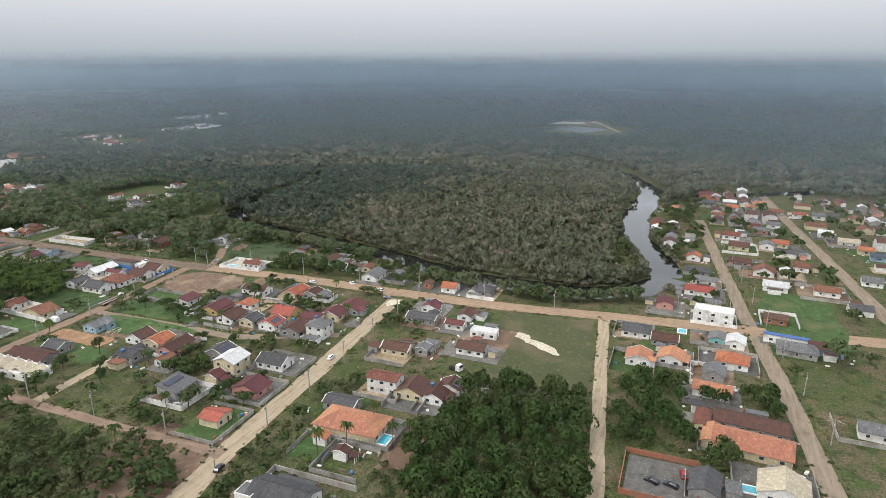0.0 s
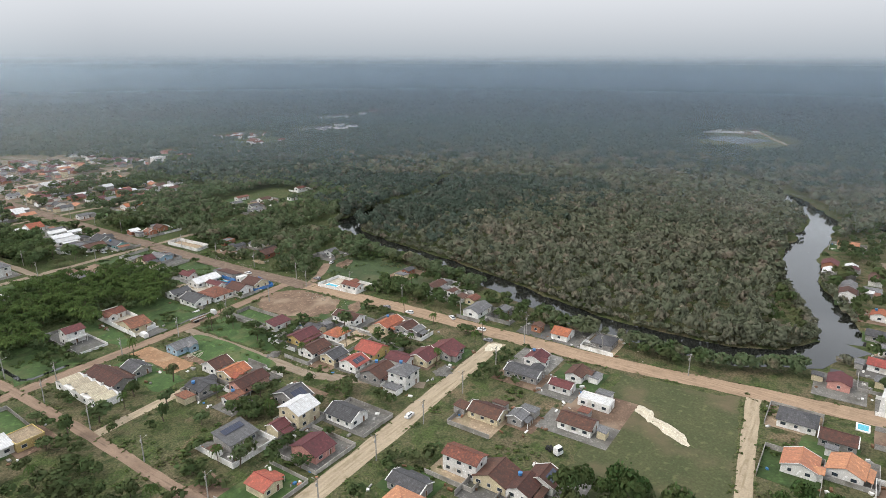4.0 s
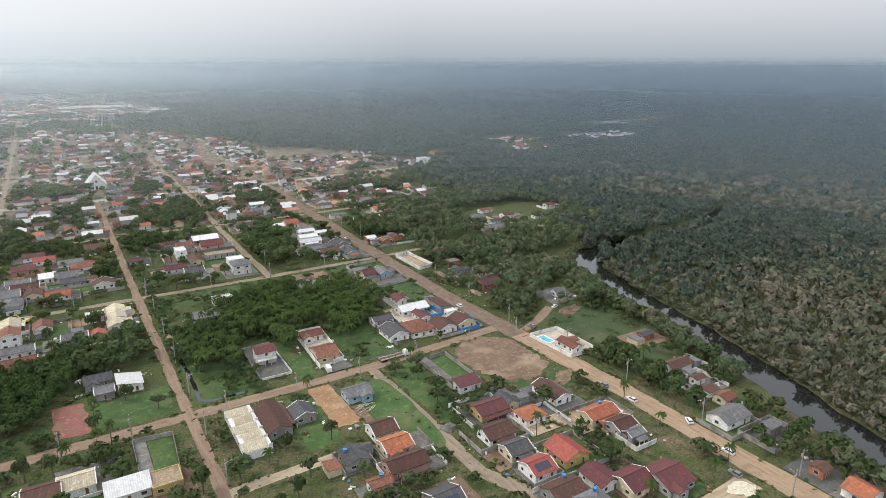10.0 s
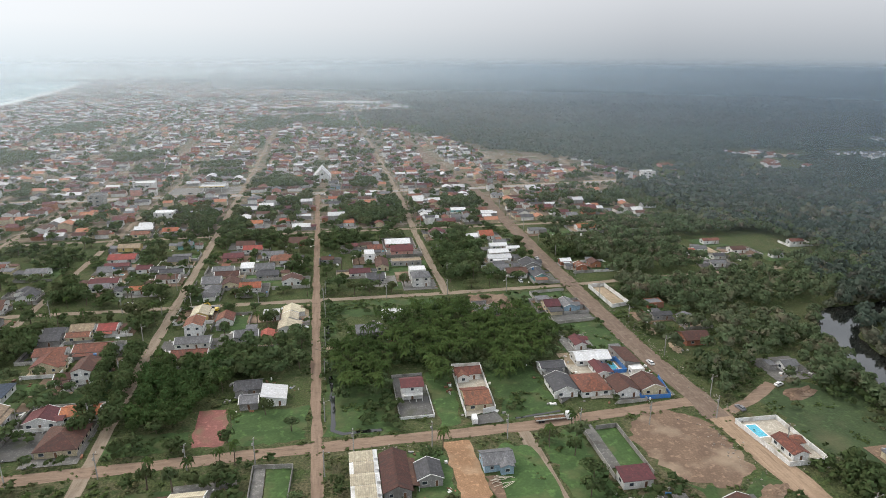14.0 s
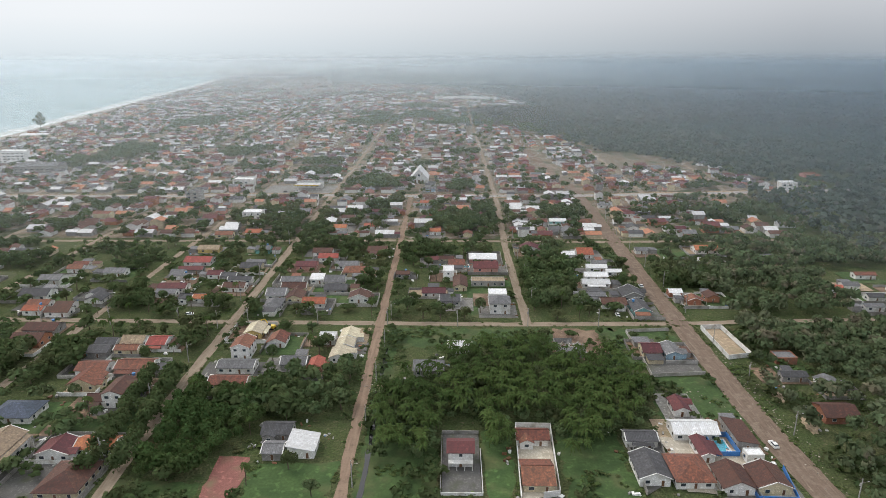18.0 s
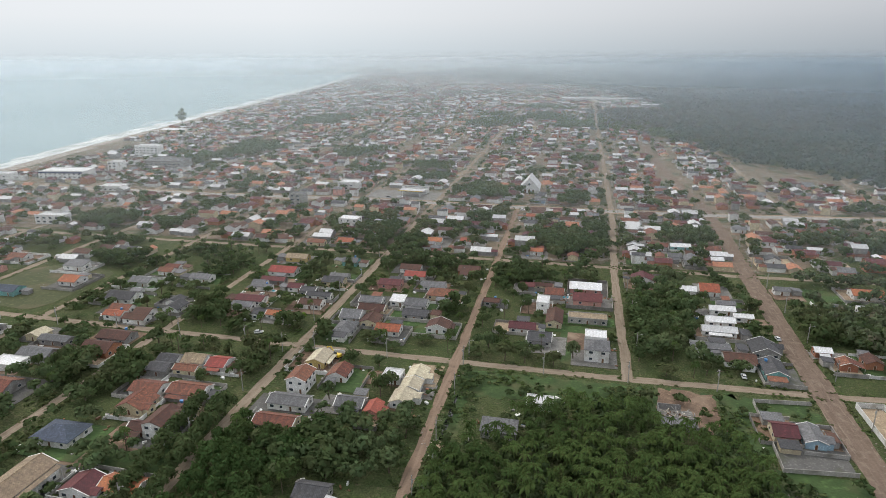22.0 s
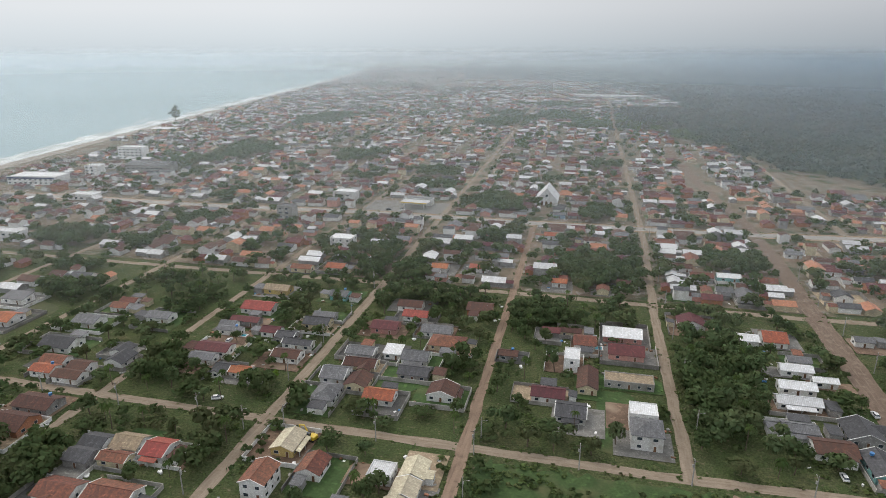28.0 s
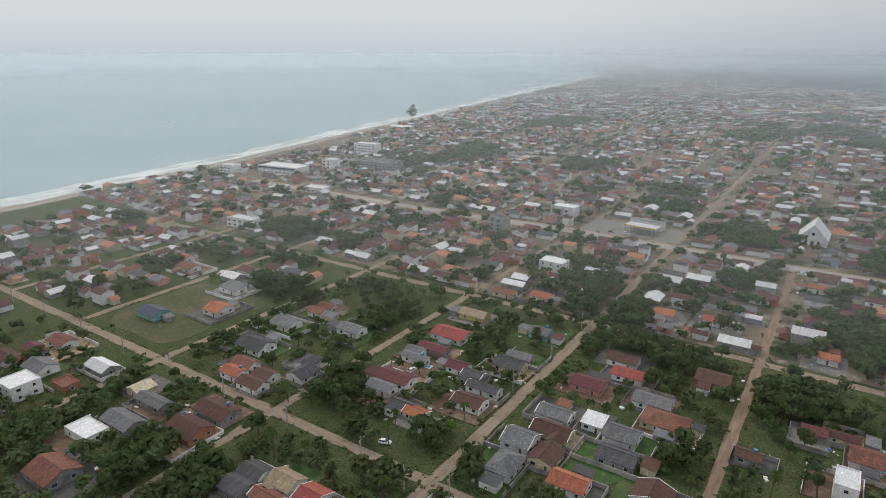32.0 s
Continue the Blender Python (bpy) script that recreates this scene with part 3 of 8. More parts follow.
def haze_ring(R, outer, east_l, east, west_l, west):
    """An upright sheer ring with haze painted on: the higher a sight line meets it, the more air behind it the ring
    stands for.
    """
    m = bpy.data.materials.new("haze")
    m.use_nodes = True
    nt = m.node_tree
    nt.nodes.clear()

    def calc(op, a, b=0.0):
        n = nt.nodes.new("ShaderNodeMath")
        n.operation = op
        for i, v in enumerate((a, b)):
            if isinstance(v, (int, float)):
                n.inputs[i].default_value = v
            else:
                nt.links.new(v, n.inputs[i])
        return n.outputs[0]

    def step(v, lo, hi, a=0.0, b=1.0):
        n = nt.nodes.new("ShaderNodeMapRange")
        n.interpolation_type = "SMOOTHSTEP"
        for i, q in ((1, lo), (2, hi), (3, a), (4, b)):
            n.inputs[i].default_value = q
        nt.links.new(v, n.inputs[0])
        return n.outputs[0]

    out, mix, tr, df = (nt.nodes.new("ShaderNode" + k) for k in ("OutputMaterial", "MixShader", "BsdfTransparent", "BsdfTranslucent"))
    pos, sep = nt.nodes.new("ShaderNodeNewGeometry"), nt.nodes.new("ShaderNodeSeparateXYZ")
    nt.links.new(pos.outputs["Position"], sep.inputs[0])
    z = sep.outputs[2]
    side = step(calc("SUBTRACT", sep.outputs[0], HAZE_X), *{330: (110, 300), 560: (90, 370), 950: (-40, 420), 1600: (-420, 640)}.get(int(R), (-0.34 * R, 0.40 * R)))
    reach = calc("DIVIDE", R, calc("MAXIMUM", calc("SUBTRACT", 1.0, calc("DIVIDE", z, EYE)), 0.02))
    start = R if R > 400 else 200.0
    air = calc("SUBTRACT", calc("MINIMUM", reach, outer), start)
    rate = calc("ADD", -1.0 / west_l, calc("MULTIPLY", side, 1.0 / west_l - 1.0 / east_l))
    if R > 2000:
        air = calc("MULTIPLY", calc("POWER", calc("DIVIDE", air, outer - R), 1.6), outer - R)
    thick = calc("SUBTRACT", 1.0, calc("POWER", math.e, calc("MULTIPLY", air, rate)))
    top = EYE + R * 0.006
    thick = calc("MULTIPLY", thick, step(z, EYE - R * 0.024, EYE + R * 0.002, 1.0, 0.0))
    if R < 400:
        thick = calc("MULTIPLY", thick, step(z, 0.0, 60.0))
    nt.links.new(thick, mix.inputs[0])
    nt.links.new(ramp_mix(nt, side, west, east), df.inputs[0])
    nt.links.new(tr.outputs[0], mix.inputs[1])
    nt.links.new(df.outputs[0], mix.inputs[2])
    nt.links.new(mix.outputs[0], out.inputs[0])
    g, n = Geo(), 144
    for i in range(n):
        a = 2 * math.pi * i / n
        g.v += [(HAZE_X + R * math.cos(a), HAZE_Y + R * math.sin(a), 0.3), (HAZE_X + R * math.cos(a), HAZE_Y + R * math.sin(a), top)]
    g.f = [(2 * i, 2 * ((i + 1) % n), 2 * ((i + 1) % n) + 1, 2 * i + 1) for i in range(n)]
    tagged(new("backdrop_haze", g.mesh("backdrop_haze", m)), "see-through ring painted with pale grey coastal haze", "haze", kind="structure")


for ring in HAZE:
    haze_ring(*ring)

# glowing sky backdrop: horizon haze is painted into its emission by height and side
BD = bpy.data.materials.new("far_sky")
BD.use_nodes = True
nt = BD.node_tree
nt.nodes.clear()
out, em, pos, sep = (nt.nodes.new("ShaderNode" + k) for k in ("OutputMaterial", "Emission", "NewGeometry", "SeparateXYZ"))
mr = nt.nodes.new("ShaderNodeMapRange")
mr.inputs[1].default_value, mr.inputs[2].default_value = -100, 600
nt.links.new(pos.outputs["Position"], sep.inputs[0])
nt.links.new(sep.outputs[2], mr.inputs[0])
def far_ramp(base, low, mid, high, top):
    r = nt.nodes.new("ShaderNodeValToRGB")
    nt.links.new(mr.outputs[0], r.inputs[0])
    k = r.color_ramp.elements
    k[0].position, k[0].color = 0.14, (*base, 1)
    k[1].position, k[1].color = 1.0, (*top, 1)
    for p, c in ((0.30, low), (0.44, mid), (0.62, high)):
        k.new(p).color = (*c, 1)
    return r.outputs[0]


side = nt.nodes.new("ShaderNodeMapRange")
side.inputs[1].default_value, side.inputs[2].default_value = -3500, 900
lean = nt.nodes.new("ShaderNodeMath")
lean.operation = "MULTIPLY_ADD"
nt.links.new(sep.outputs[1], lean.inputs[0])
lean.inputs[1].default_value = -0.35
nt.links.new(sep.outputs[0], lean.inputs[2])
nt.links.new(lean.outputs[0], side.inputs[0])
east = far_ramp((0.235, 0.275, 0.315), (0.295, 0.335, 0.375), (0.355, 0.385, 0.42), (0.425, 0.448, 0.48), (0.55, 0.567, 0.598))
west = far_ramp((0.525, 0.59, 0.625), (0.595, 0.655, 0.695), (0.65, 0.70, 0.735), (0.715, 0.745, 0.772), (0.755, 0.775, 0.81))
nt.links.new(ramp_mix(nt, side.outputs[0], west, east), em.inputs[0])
nt.links.new(em.outputs[0], out.inputs[0])
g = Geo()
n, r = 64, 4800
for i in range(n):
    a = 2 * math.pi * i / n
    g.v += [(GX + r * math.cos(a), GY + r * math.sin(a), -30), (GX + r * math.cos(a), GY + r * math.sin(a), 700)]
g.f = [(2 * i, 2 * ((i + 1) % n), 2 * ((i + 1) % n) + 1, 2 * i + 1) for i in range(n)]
tagged(new("backdrop_sky", g.mesh("backdrop_sky", BD)), "glowing backdrop of overcast sky with painted horizon haze", "sky", kind="structure")

# ---------------------------------------------------------------- trees
def crown_arrays(rng, count, size, rx=1.0, rz=0.8, lumps=7):
    """Leaf clumps scattered over several lumps: arrays of corners (count x 4 x 3) of a crown about one metre in radius."""
    cen = rng.normal(0, 1, (lumps, 3))
    cen /= np.linalg.norm(cen, axis=1)[:, None]
    cen *= rng.uniform(0.25, 0.68, (lumps, 1))
    cen[:, 2] = np.abs(cen[:, 2]) * 0.8 - 0.1
    rad = rng.uniform(0.32, 0.55, lumps)
    k = rng.integers(0, lumps, count)
    d = rng.normal(0, 1, (count, 3))
    d[:, 2] = np.abs(d[:, 2]) * 0.9 - 0.25
    d /= np.linalg.norm(d, axis=1)[:, None]
    p = cen[k] + d * (rad[k] * rng.uniform(0.8, 1.08, count))[:, None]
    nrm = d + rng.normal(0, 0.45, (count, 3))
    nrm /= np.linalg.norm(nrm, axis=1)[:, None]
    u = np.cross(nrm, rng.normal(0, 1, (count, 3)))
    u /= np.linalg.norm(u, axis=1)[:, None]
    w = np.cross(nrm, u)
    s = size * rng.uniform(0.6, 1.3, (count, 1))
    q = np.stack([p - u * s - w * s * 0.6, p + u * s - w * s * 0.5, p + u * s * 0.8 + w * s * 0.7, p - u * s * 0.9 + w * s * 0.5], 1)
    q += nrm[:, None, :] * rng.normal(0, 0.12, (count, 4, 1)) * s[:, None, :]
    n = 0.8 * d + 0.5 * p / np.maximum(np.linalg.norm(p, axis=1), 0.2)[:, None] + 0.18 * nrm + np.array([0, 0, 0.15])
    n /= np.linalg.norm(n, axis=1)[:, None]
    return np.concatenate([q * np.array([rx, rx, rz]), np.repeat(n[:, None, :], 4, 1)], 2)


def crown_mesh(name, seed, count, size, mat, rx=1.0, rz=0.8, lumps=7):
    q = crown_arrays(np.random.default_rng(seed), count, size, rx, rz, lumps)
    q = q.reshape(-1, 6)
    return big_mesh(name, q[:, :3], np.arange(count * 4).reshape(-1, 4), mat, q[:, 3:])


CROWNS = {k: [crown_mesh("crown", s + 11 * j, 320, 0.13, m, 1, z, 9) for s, z in ((1, 0.8), (2, 0.95), (3, 0.7), (4, 1.05))]
          for j, (k, m) in enumerate((("leafy", LEAF), ("dark", LEAFDARK), ("bright", LEAFBRIGHT)))}


def trunk_geo(h, r, seed):
    rng = np.random.default_rng(seed)
    g = Geo().tube((0, 0, 0), (0.1 * h * rng.normal(0, 0.4), 0.06 * h, h * 0.55), r, r * 0.7)
    top = Vector((0, 0.04 * h, h * 0.5))
    for i in range(4):
        a = 1.57 * i + rng.uniform(0, 1)
        g.tube(top, top + Vector((math.cos(a) * 0.2 * h, math.sin(a) * 0.2 * h, h * 0.3)), r * 0.55, r * 0.2, 5)
    return g


TRUNKS = [trunk_geo(1.0, 0.03, s).mesh("trunk", BARK) for s in (1, 2, 3)]
TREE_LABEL = {"leafy": "broad-leaved green tree with an uneven crown", "dark": "dense dark green broad-leaved tree", "bright": "small bright yellow-green tree"}


def tree(x, y, h=8.0, r=3.5, look_="leafy", rng=random):
    """A broad-leaved tree: a trunk with limbs and a crown of leaf clumps."""
    ob = thing("tree", x, y, 0, rng.uniform(0, 360), TREE_LABEL[look_], "tree", "garden trees")
    t = part("trunk", rng.choice(TRUNKS), BARK, ob)
    t.scale = (h, h, h * 0.9)
    c = part("crown", rng.choice(CROWNS[look_]), LEAF, ob)
    c.location = (0, 0, h * 0.56)
    c.scale = (r, r * rng.uniform(0.85, 1.15), h * 0.5)
    return ob


def frond_arrays(seed, n=11, seg=6, length=3.2, wide=0.085):
    """Arching fronds with drooping leaflets on both sides."""
    rng = np.random.default_rng(seed)
    quads = []
    for i in range(n):
        a = 2 * math.pi * i / n + rng.uniform(-0.2, 0.2)
        up, ln = rng.uniform(0.2, 1.5), length * rng.uniform(0.75, 1.15)
        d, s = np.array([math.cos(a), math.sin(a), 0]), np.array([-math.sin(a), math.cos(a), 0])
        def at(t):
            return d * ln * t * (0.92 - 0.22 * t - 0.12 * up) + np.array([0, 0, ln * (up * t - (0.7 + 0.75 * up) * t * t)])
        for k in range(seg):
            t0, t1 = k / seg, (k + 0.93) / seg
            w0, w1 = (ln * (wide * math.sin(math.pi * min(0.97, t + 0.12)) + 0.01) for t in (t0, t1))
            for side in (1, -1):
                drop = np.array([0, 0, -0.8])
                p0, p1 = at(t0), at(t1)
                quads.append([p0, p1, p1 + (side * s * w1 + drop * w1 + d * w1 * 0.5) * 1.5, p0 + (side * s * w0 + drop * w0 + d * w0 * 0.5) * 1.5])
    return np.array(quads)


PALMS = []
for s in (1, 2, 3):
    q = frond_arrays(s)
    PALMS.append(big_mesh("fronds", q.reshape(-1, 3), np.arange(len(q) * 4).reshape(-1, 4), PALMLEAF))
PALMTRUNK = Geo().tube((0, 0, 0), (0.02, 0.01, 0.5), 0.022, 0.016).tube((0.02, 0.01, 0.5), (0.03, 0.0, 1.0), 0.016, 0.013).mesh("trunk", BARK)


def palm(x, y, h=7.0, s=1.0, rng=random):
    ob = thing("palm_tree", x, y, 0, rng.uniform(0, 360), "slender palm with arching green fronds", "palm", "palm trees")
    t = part("trunk", PALMTRUNK, BARK, ob)
    t.scale = (h, h, h)
    c = part("fronds", rng.choice(PALMS), PALMLEAF, ob)
    c.location, c.scale = (0.03 * h, 0, h), (s, s, s)
    return ob


def woodland(name, spots, templates, mat, label, category="woodland"):
    """One object of many crowns. spots: x, y, ground, radius, height per crown."""
    spots = np.asarray(spots, float)
    rng = np.random.default_rng(len(spots))
    pick, turn = rng.integers(0, len(templates), len(spots)), rng.uniform(0, 6.28, len(spots))
    out, nor = [], []
    for k, tpl in enumerate(templates):
        s = spots[pick == k]
        if not len(s):
            continue
        ca, sa = np.cos(turn[pick == k]), np.sin(turn[pick == k])
        v = tpl.reshape(-1, tpl.shape[2])
        if v.shape[1] == 6:
            nor.append(np.stack([v[None, :, 3] * ca[:, None] - v[None, :, 4] * sa[:, None], v[None, :, 3] * sa[:, None] + v[None, :, 4] * ca[:, None], np.repeat(v[None, :, 5], len(s), 0)], -1).reshape(-1, 3))
        x = (v[None, :, 0] * ca[:, None] - v[None, :, 1] * sa[:, None]) * s[:, 3:4] + s[:, 0:1]
        y = (v[None, :, 0] * sa[:, None] + v[None, :, 1] * ca[:, None]) * s[:, 3:4] + s[:, 1:2]
        z = v[None, :, 2] * s[:, 4:5] * 0.5 + s[:, 2:3] + s[:, 4:5] * 0.5
        out.append(np.stack([x, y, z], -1).reshape(-1, 3))
    v = np.concatenate(out)
    me = big_mesh(name, v, np.arange(len(v)).reshape(-1, 4), mat, np.concatenate(nor) if nor else None)
    return tagged(new(name, me), label, category, "", "stuff")


# ---------------------------------------------------------------- houses
def opening(root, x, y, z, w, h, face, door=False, barn=False):
    """A window or door with its frame on the wall; face: outward direction in quarter turns (0: south)."""
    m = pose(x, y, z, 0, 0, 90 * face)
    f = Geo().box(-w / 2, w / 2, -0.05, 0.02, 0, 0.07).box(-w / 2, w / 2, -0.05, 0.02, h - 0.07, h)
    f.box(-w / 2, -w / 2 + 0.07, -0.05, 0.02, 0.07, h - 0.07).box(w / 2 - 0.07, w / 2, -0.05, 0.02, 0.07, h - 0.07)
    if door:
        ob = part("door", f, FRAME, root, at=m)
        part("door_leaf", Geo().box(-w / 2 + 0.07, w / 2 - 0.07, -0.02, 0.02, 0.07, h - 0.07), DOOR, ob)
    else:
        ob = part("window", f, FRAME, root, at=m)
        part("pane", Geo().box(-w / 2 + 0.07, w / 2 - 0.07, -0.015, 0.02, 0.07, h - 0.07), GLASS, ob)
    return ob


def gable_roof(w, d, h, pitch, over):
    """Two slopes along x, the ridge in the middle: their corner lists and the ridge height."""
    rise = (d / 2) * pitch
    drop = over * pitch
    x0, x1, y0, y1 = -w / 2 - over, w / 2 + over, -d / 2 - over, d / 2 + over
    top, low = h + rise + 0.14, h - drop + 0.14
    return [[(x0, y0, low), (x1, y0, low), (x1, 0, top), (x0, 0, top)], [(x1, y1, low), (x0, y1, low), (x0, 0, top), (x1, 0, top)]], top


def hip_roof(w, d, h, pitch, over):
    rise, drop = (min(w, d) / 2) * pitch, over * pitch
    x0, x1, y0, y1 = -w / 2 - over, w / 2 + over, -d / 2 - over, d / 2 + over
    top, low = h + rise + 0.14, h - drop + 0.14
    k = max(w - d, 0) / 2
    j = max(d - w, 0) / 2
    a, b = (-k, -j, top), (k, j, top)
    if k > 0 or j == 0:
        a2, b2 = (-max(k, 0.05), 0, top), (max(k, 0.05), 0, top)
        return [[(x0, y0, low), (x1, y0, low), b2, a2], [(x1, y1, low), (x0, y1, low), a2, b2], [(x1, y0, low), (x1, y1, low), b2], [(x0, y1, low), (x0, y0, low), a2]], top
    return [[(x1, y0, low), (x1, y1, low), b, a], [(x0, y1, low), (x0, y0, low), a, b], [(x0, y0, low), (x1, y0, low), a], [(x1, y1, low), (x0, y1, low), b]], top


ROOFWORD = {"orange": "bright orange tile", "terracotta": "weathered terracotta tile", "brown": "old brown tile", "maroon": "maroon tile", "red": "red tile", "salmon": "salmon tile", "grey": "grey fibre-cement",
            "dark": "dark grey fibre-cement", "blue": "blue-grey tile", "white": "white metal", "cream": "cream sheet", "tarp": "bright blue metal", "beige": "beige tile"}


PANEL = material("solar_panel", 0.15, 0.0, 0.6)
PANEL[2].inputs["Base Color"].default_value = (0.012, 0.018, 0.04, 1)


def ROOFEXTRA(root, w, d, H, pitch, over, top, slopes, rm, wm, rng):
    """What sets houses apart: a front wing, a porch on posts, pale verges or solar panels."""
    q = rng.random()
    y0 = -d / 2
    if q < 0.34 and w > 8:
        cx0, a, out = rng.choice((-1, 1)) * w * 0.22, min(4.6, w * 0.42) / 2, rng.uniform(1.4, 2.8)
        t = H + a * pitch
        v = [(cx0 - a, y0 - out, 0), (cx0 + a, y0 - out, 0), (cx0 + a, y0, 0), (cx0 - a, y0, 0), (cx0 - a, y0 - out, H), (cx0 + a, y0 - out, H), (cx0 + a, y0, H), (cx0 - a, y0, H), (cx0, y0 - out, t), (cx0, y0, t)]
        part("wing_wall", Geo().add(v, [(0, 1, 5, 8, 4), (1, 2, 6, 5), (3, 0, 4, 7), (4, 8, 9, 7), (5, 6, 9, 8)]), wm, root)
        b, yf, yb, lo = a + 0.35, y0 - out - 0.4, y0 + a + 0.2, H - 0.35 * pitch + 0.16
        part("wing_roof_slope", Geo().slab([(cx0 - b, yf, lo), (cx0, yf, t + 0.16), (cx0, yb, t + 0.16), (cx0 - b, yb - a - 0.3, lo)][::-1], 0.12), rm, root)
        part("wing_roof_slope", Geo().slab([(cx0, yf, t + 0.16), (cx0 + b, yf, lo), (cx0 + b, yb - a - 0.3, lo), (cx0, yb, t + 0.16)][::-1], 0.12), rm, root)
        opening(root, cx0, y0 - out, 1.0, 1.4, 1.15, 0)
    elif q < 0.62:
        a = w * rng.uniform(0.28, 0.48)
        out = rng.uniform(1.8, 3.0)
        part("porch_roof", Geo().slab([(-a, y0 - out, H - 0.75), (a, y0 - out, H - 0.75), (a, y0 - 0.52, H - 0.32), (-a, y0 - 0.52, H - 0.32)], 0.1), rm, root)
        for px in (-a + 0.2, 0, a - 0.2):
            part("porch_post", Geo().box(px - 0.09, px + 0.09, y0 - out + 0.15, y0 - out + 0.33, 0, H - 0.86), FRAME, root)
    if 0.2 < q < 0.45 or q > 0.85:
        for x0 in (-w / 2 - over, w / 2 + over - 0.28):
            yy, lo = d / 2 + over, H - over * pitch + 0.17
            part("verge", Geo().slab([(x0, -yy, lo), (x0 + 0.28, -yy, lo), (x0 + 0.28, 0, top + 0.03), (x0, 0, top + 0.03)], 0.2).slab([(x0 + 0.28, yy, lo), (x0, yy, lo), (x0, 0, top + 0.03), (x0 + 0.28, 0, top + 0.03)], 0.2), WALLS["white"], root, "white painted verge")
    if q > 0.985:
        rise = (top - (H - over * pitch + 0.14)) / (d / 2 + over)
        for i in range(3):
            x0 = -w * 0.3 + i * 1.75
            ya, yb = -d * 0.42, -d * 0.14
            za, zb = top + ya * rise + 0.09, top + yb * rise + 0.09
            part("solar_panel", Geo().slab([(x0, ya, za), (x0 + 1.6, ya, za), (x0 + 1.6, yb, zb), (x0, yb, zb)], 0.05), PANEL[0], root, "dark blue solar panel")


def house(x, y, w, d, roof="terracotta", wall="white", kind="gable", turn=0.0, h=2.9, floors=1, pitch=0.42, over=0.5, fine=2, side=0, tank=False, faces=(0, 1, 2, 3), name="house", label="", rng=random):
    """A house with walls, roof slopes, windows and a door; its ridge runs along its own x. fine: 0 walls and roof alone, 1 few openings, 2 all."""
    if not label:
        label = f"{'two-storey' if floors > 1 else 'single-storey'} {wall if wall not in ('brick', 'concrete') else 'bare ' + wall} house with {'flat ' if kind == 'flat' else ''}{ROOFWORD[roof]} roof"
    root = thing(name, x, y, 0, turn, label, "house", "houses of the town")
    H = h * floors
    rm, wm = ROOFS[roof], WALLS[wall]
    g = Geo()
    if kind == "gable":
        slopes, top = gable_roof(w, d, H, pitch, over)
        r = d / 2 * pitch
        v = [(-w / 2, -d / 2, 0), (w / 2, -d / 2, 0), (w / 2, d / 2, 0), (-w / 2, d / 2, 0), (-w / 2, -d / 2, H), (w / 2, -d / 2, H), (w / 2, d / 2, H), (-w / 2, d / 2, H), (w / 2, 0, H + r), (-w / 2, 0, H + r)]
        g.add(v, [(0, 3, 2, 1), (0, 1, 5, 4), (2, 3, 7, 6), (1, 2, 6, 8, 5), (3, 0, 4, 9, 7), (4, 5, 8, 9), (6, 7, 9, 8)])
    elif kind == "hip":
        slopes, top = hip_roof(w, d, H, pitch, over)
        g.box(-w / 2, w / 2, -d / 2, d / 2, 0, H)
    elif kind == "shed":
        lo, hi = H + 0.14, H + d * pitch * 0.5 + 0.14
        slopes, top = [[(-w / 2 - over, -d / 2 - over, lo), (w / 2 + over, -d / 2 - over, lo), (w / 2 + over, d / 2 + over, hi), (-w / 2 - over, d / 2 + over, hi)]], hi
        v = [(-w / 2, -d / 2, 0), (w / 2, -d / 2, 0), (w / 2, d / 2, 0), (-w / 2, d / 2, 0), (-w / 2, -d / 2, lo - 0.2), (w / 2, -d / 2, lo - 0.2), (w / 2, d / 2, hi - 0.25), (-w / 2, d / 2, hi - 0.25)]
        g.add(v, [(0, 3, 2, 1), (4, 5, 6, 7), (0, 1, 5, 4), (1, 2, 6, 5), (2, 3, 7, 6), (3, 0, 4, 7)])
    else:
        slopes, top = [], H + 0.5
        g.box(-w / 2, w / 2, -d / 2, d / 2, 0, H)
        t = 0.2
        p = Geo().box(-w / 2, w / 2, -d / 2, -d / 2 + t, H, H + 0.45).box(-w / 2, w / 2, d / 2 - t, d / 2, H, H + 0.45)
        p.box(-w / 2, -w / 2 + t, -d / 2 + t, d / 2 - t, H, H + 0.45).box(w / 2 - t, w / 2, -d / 2 + t, d / 2 - t, H, H + 0.45)
        part("parapet", p, wm, root)
        part("roof", Geo().box(-w / 2 + t, w / 2 - t, -d / 2 + t, d / 2 - t, H + 0.004, H + 0.14), rm, root)
    part("wall", g, wm, root)
    if fine == 0 and slopes:
        rg = Geo()
        for s in slopes:
            rg.slab(s, 0.12)
        part("roof", rg, rm, root)
    else:
        for s in slopes:
            part("roof_slope", Geo().slab(s, 0.12), rm, root)
        if kind == "gable" and fine > 1:
            ROOFEXTRA(root, w, d, H, pitch, over, top, slopes, rm, wm, rng)
            part("ridge_cap", Geo().tube((-w / 2 - over, 0, top + 0.01), (w / 2 + over, 0, top + 0.01), 0.13, 0.13, 6), rm, root)
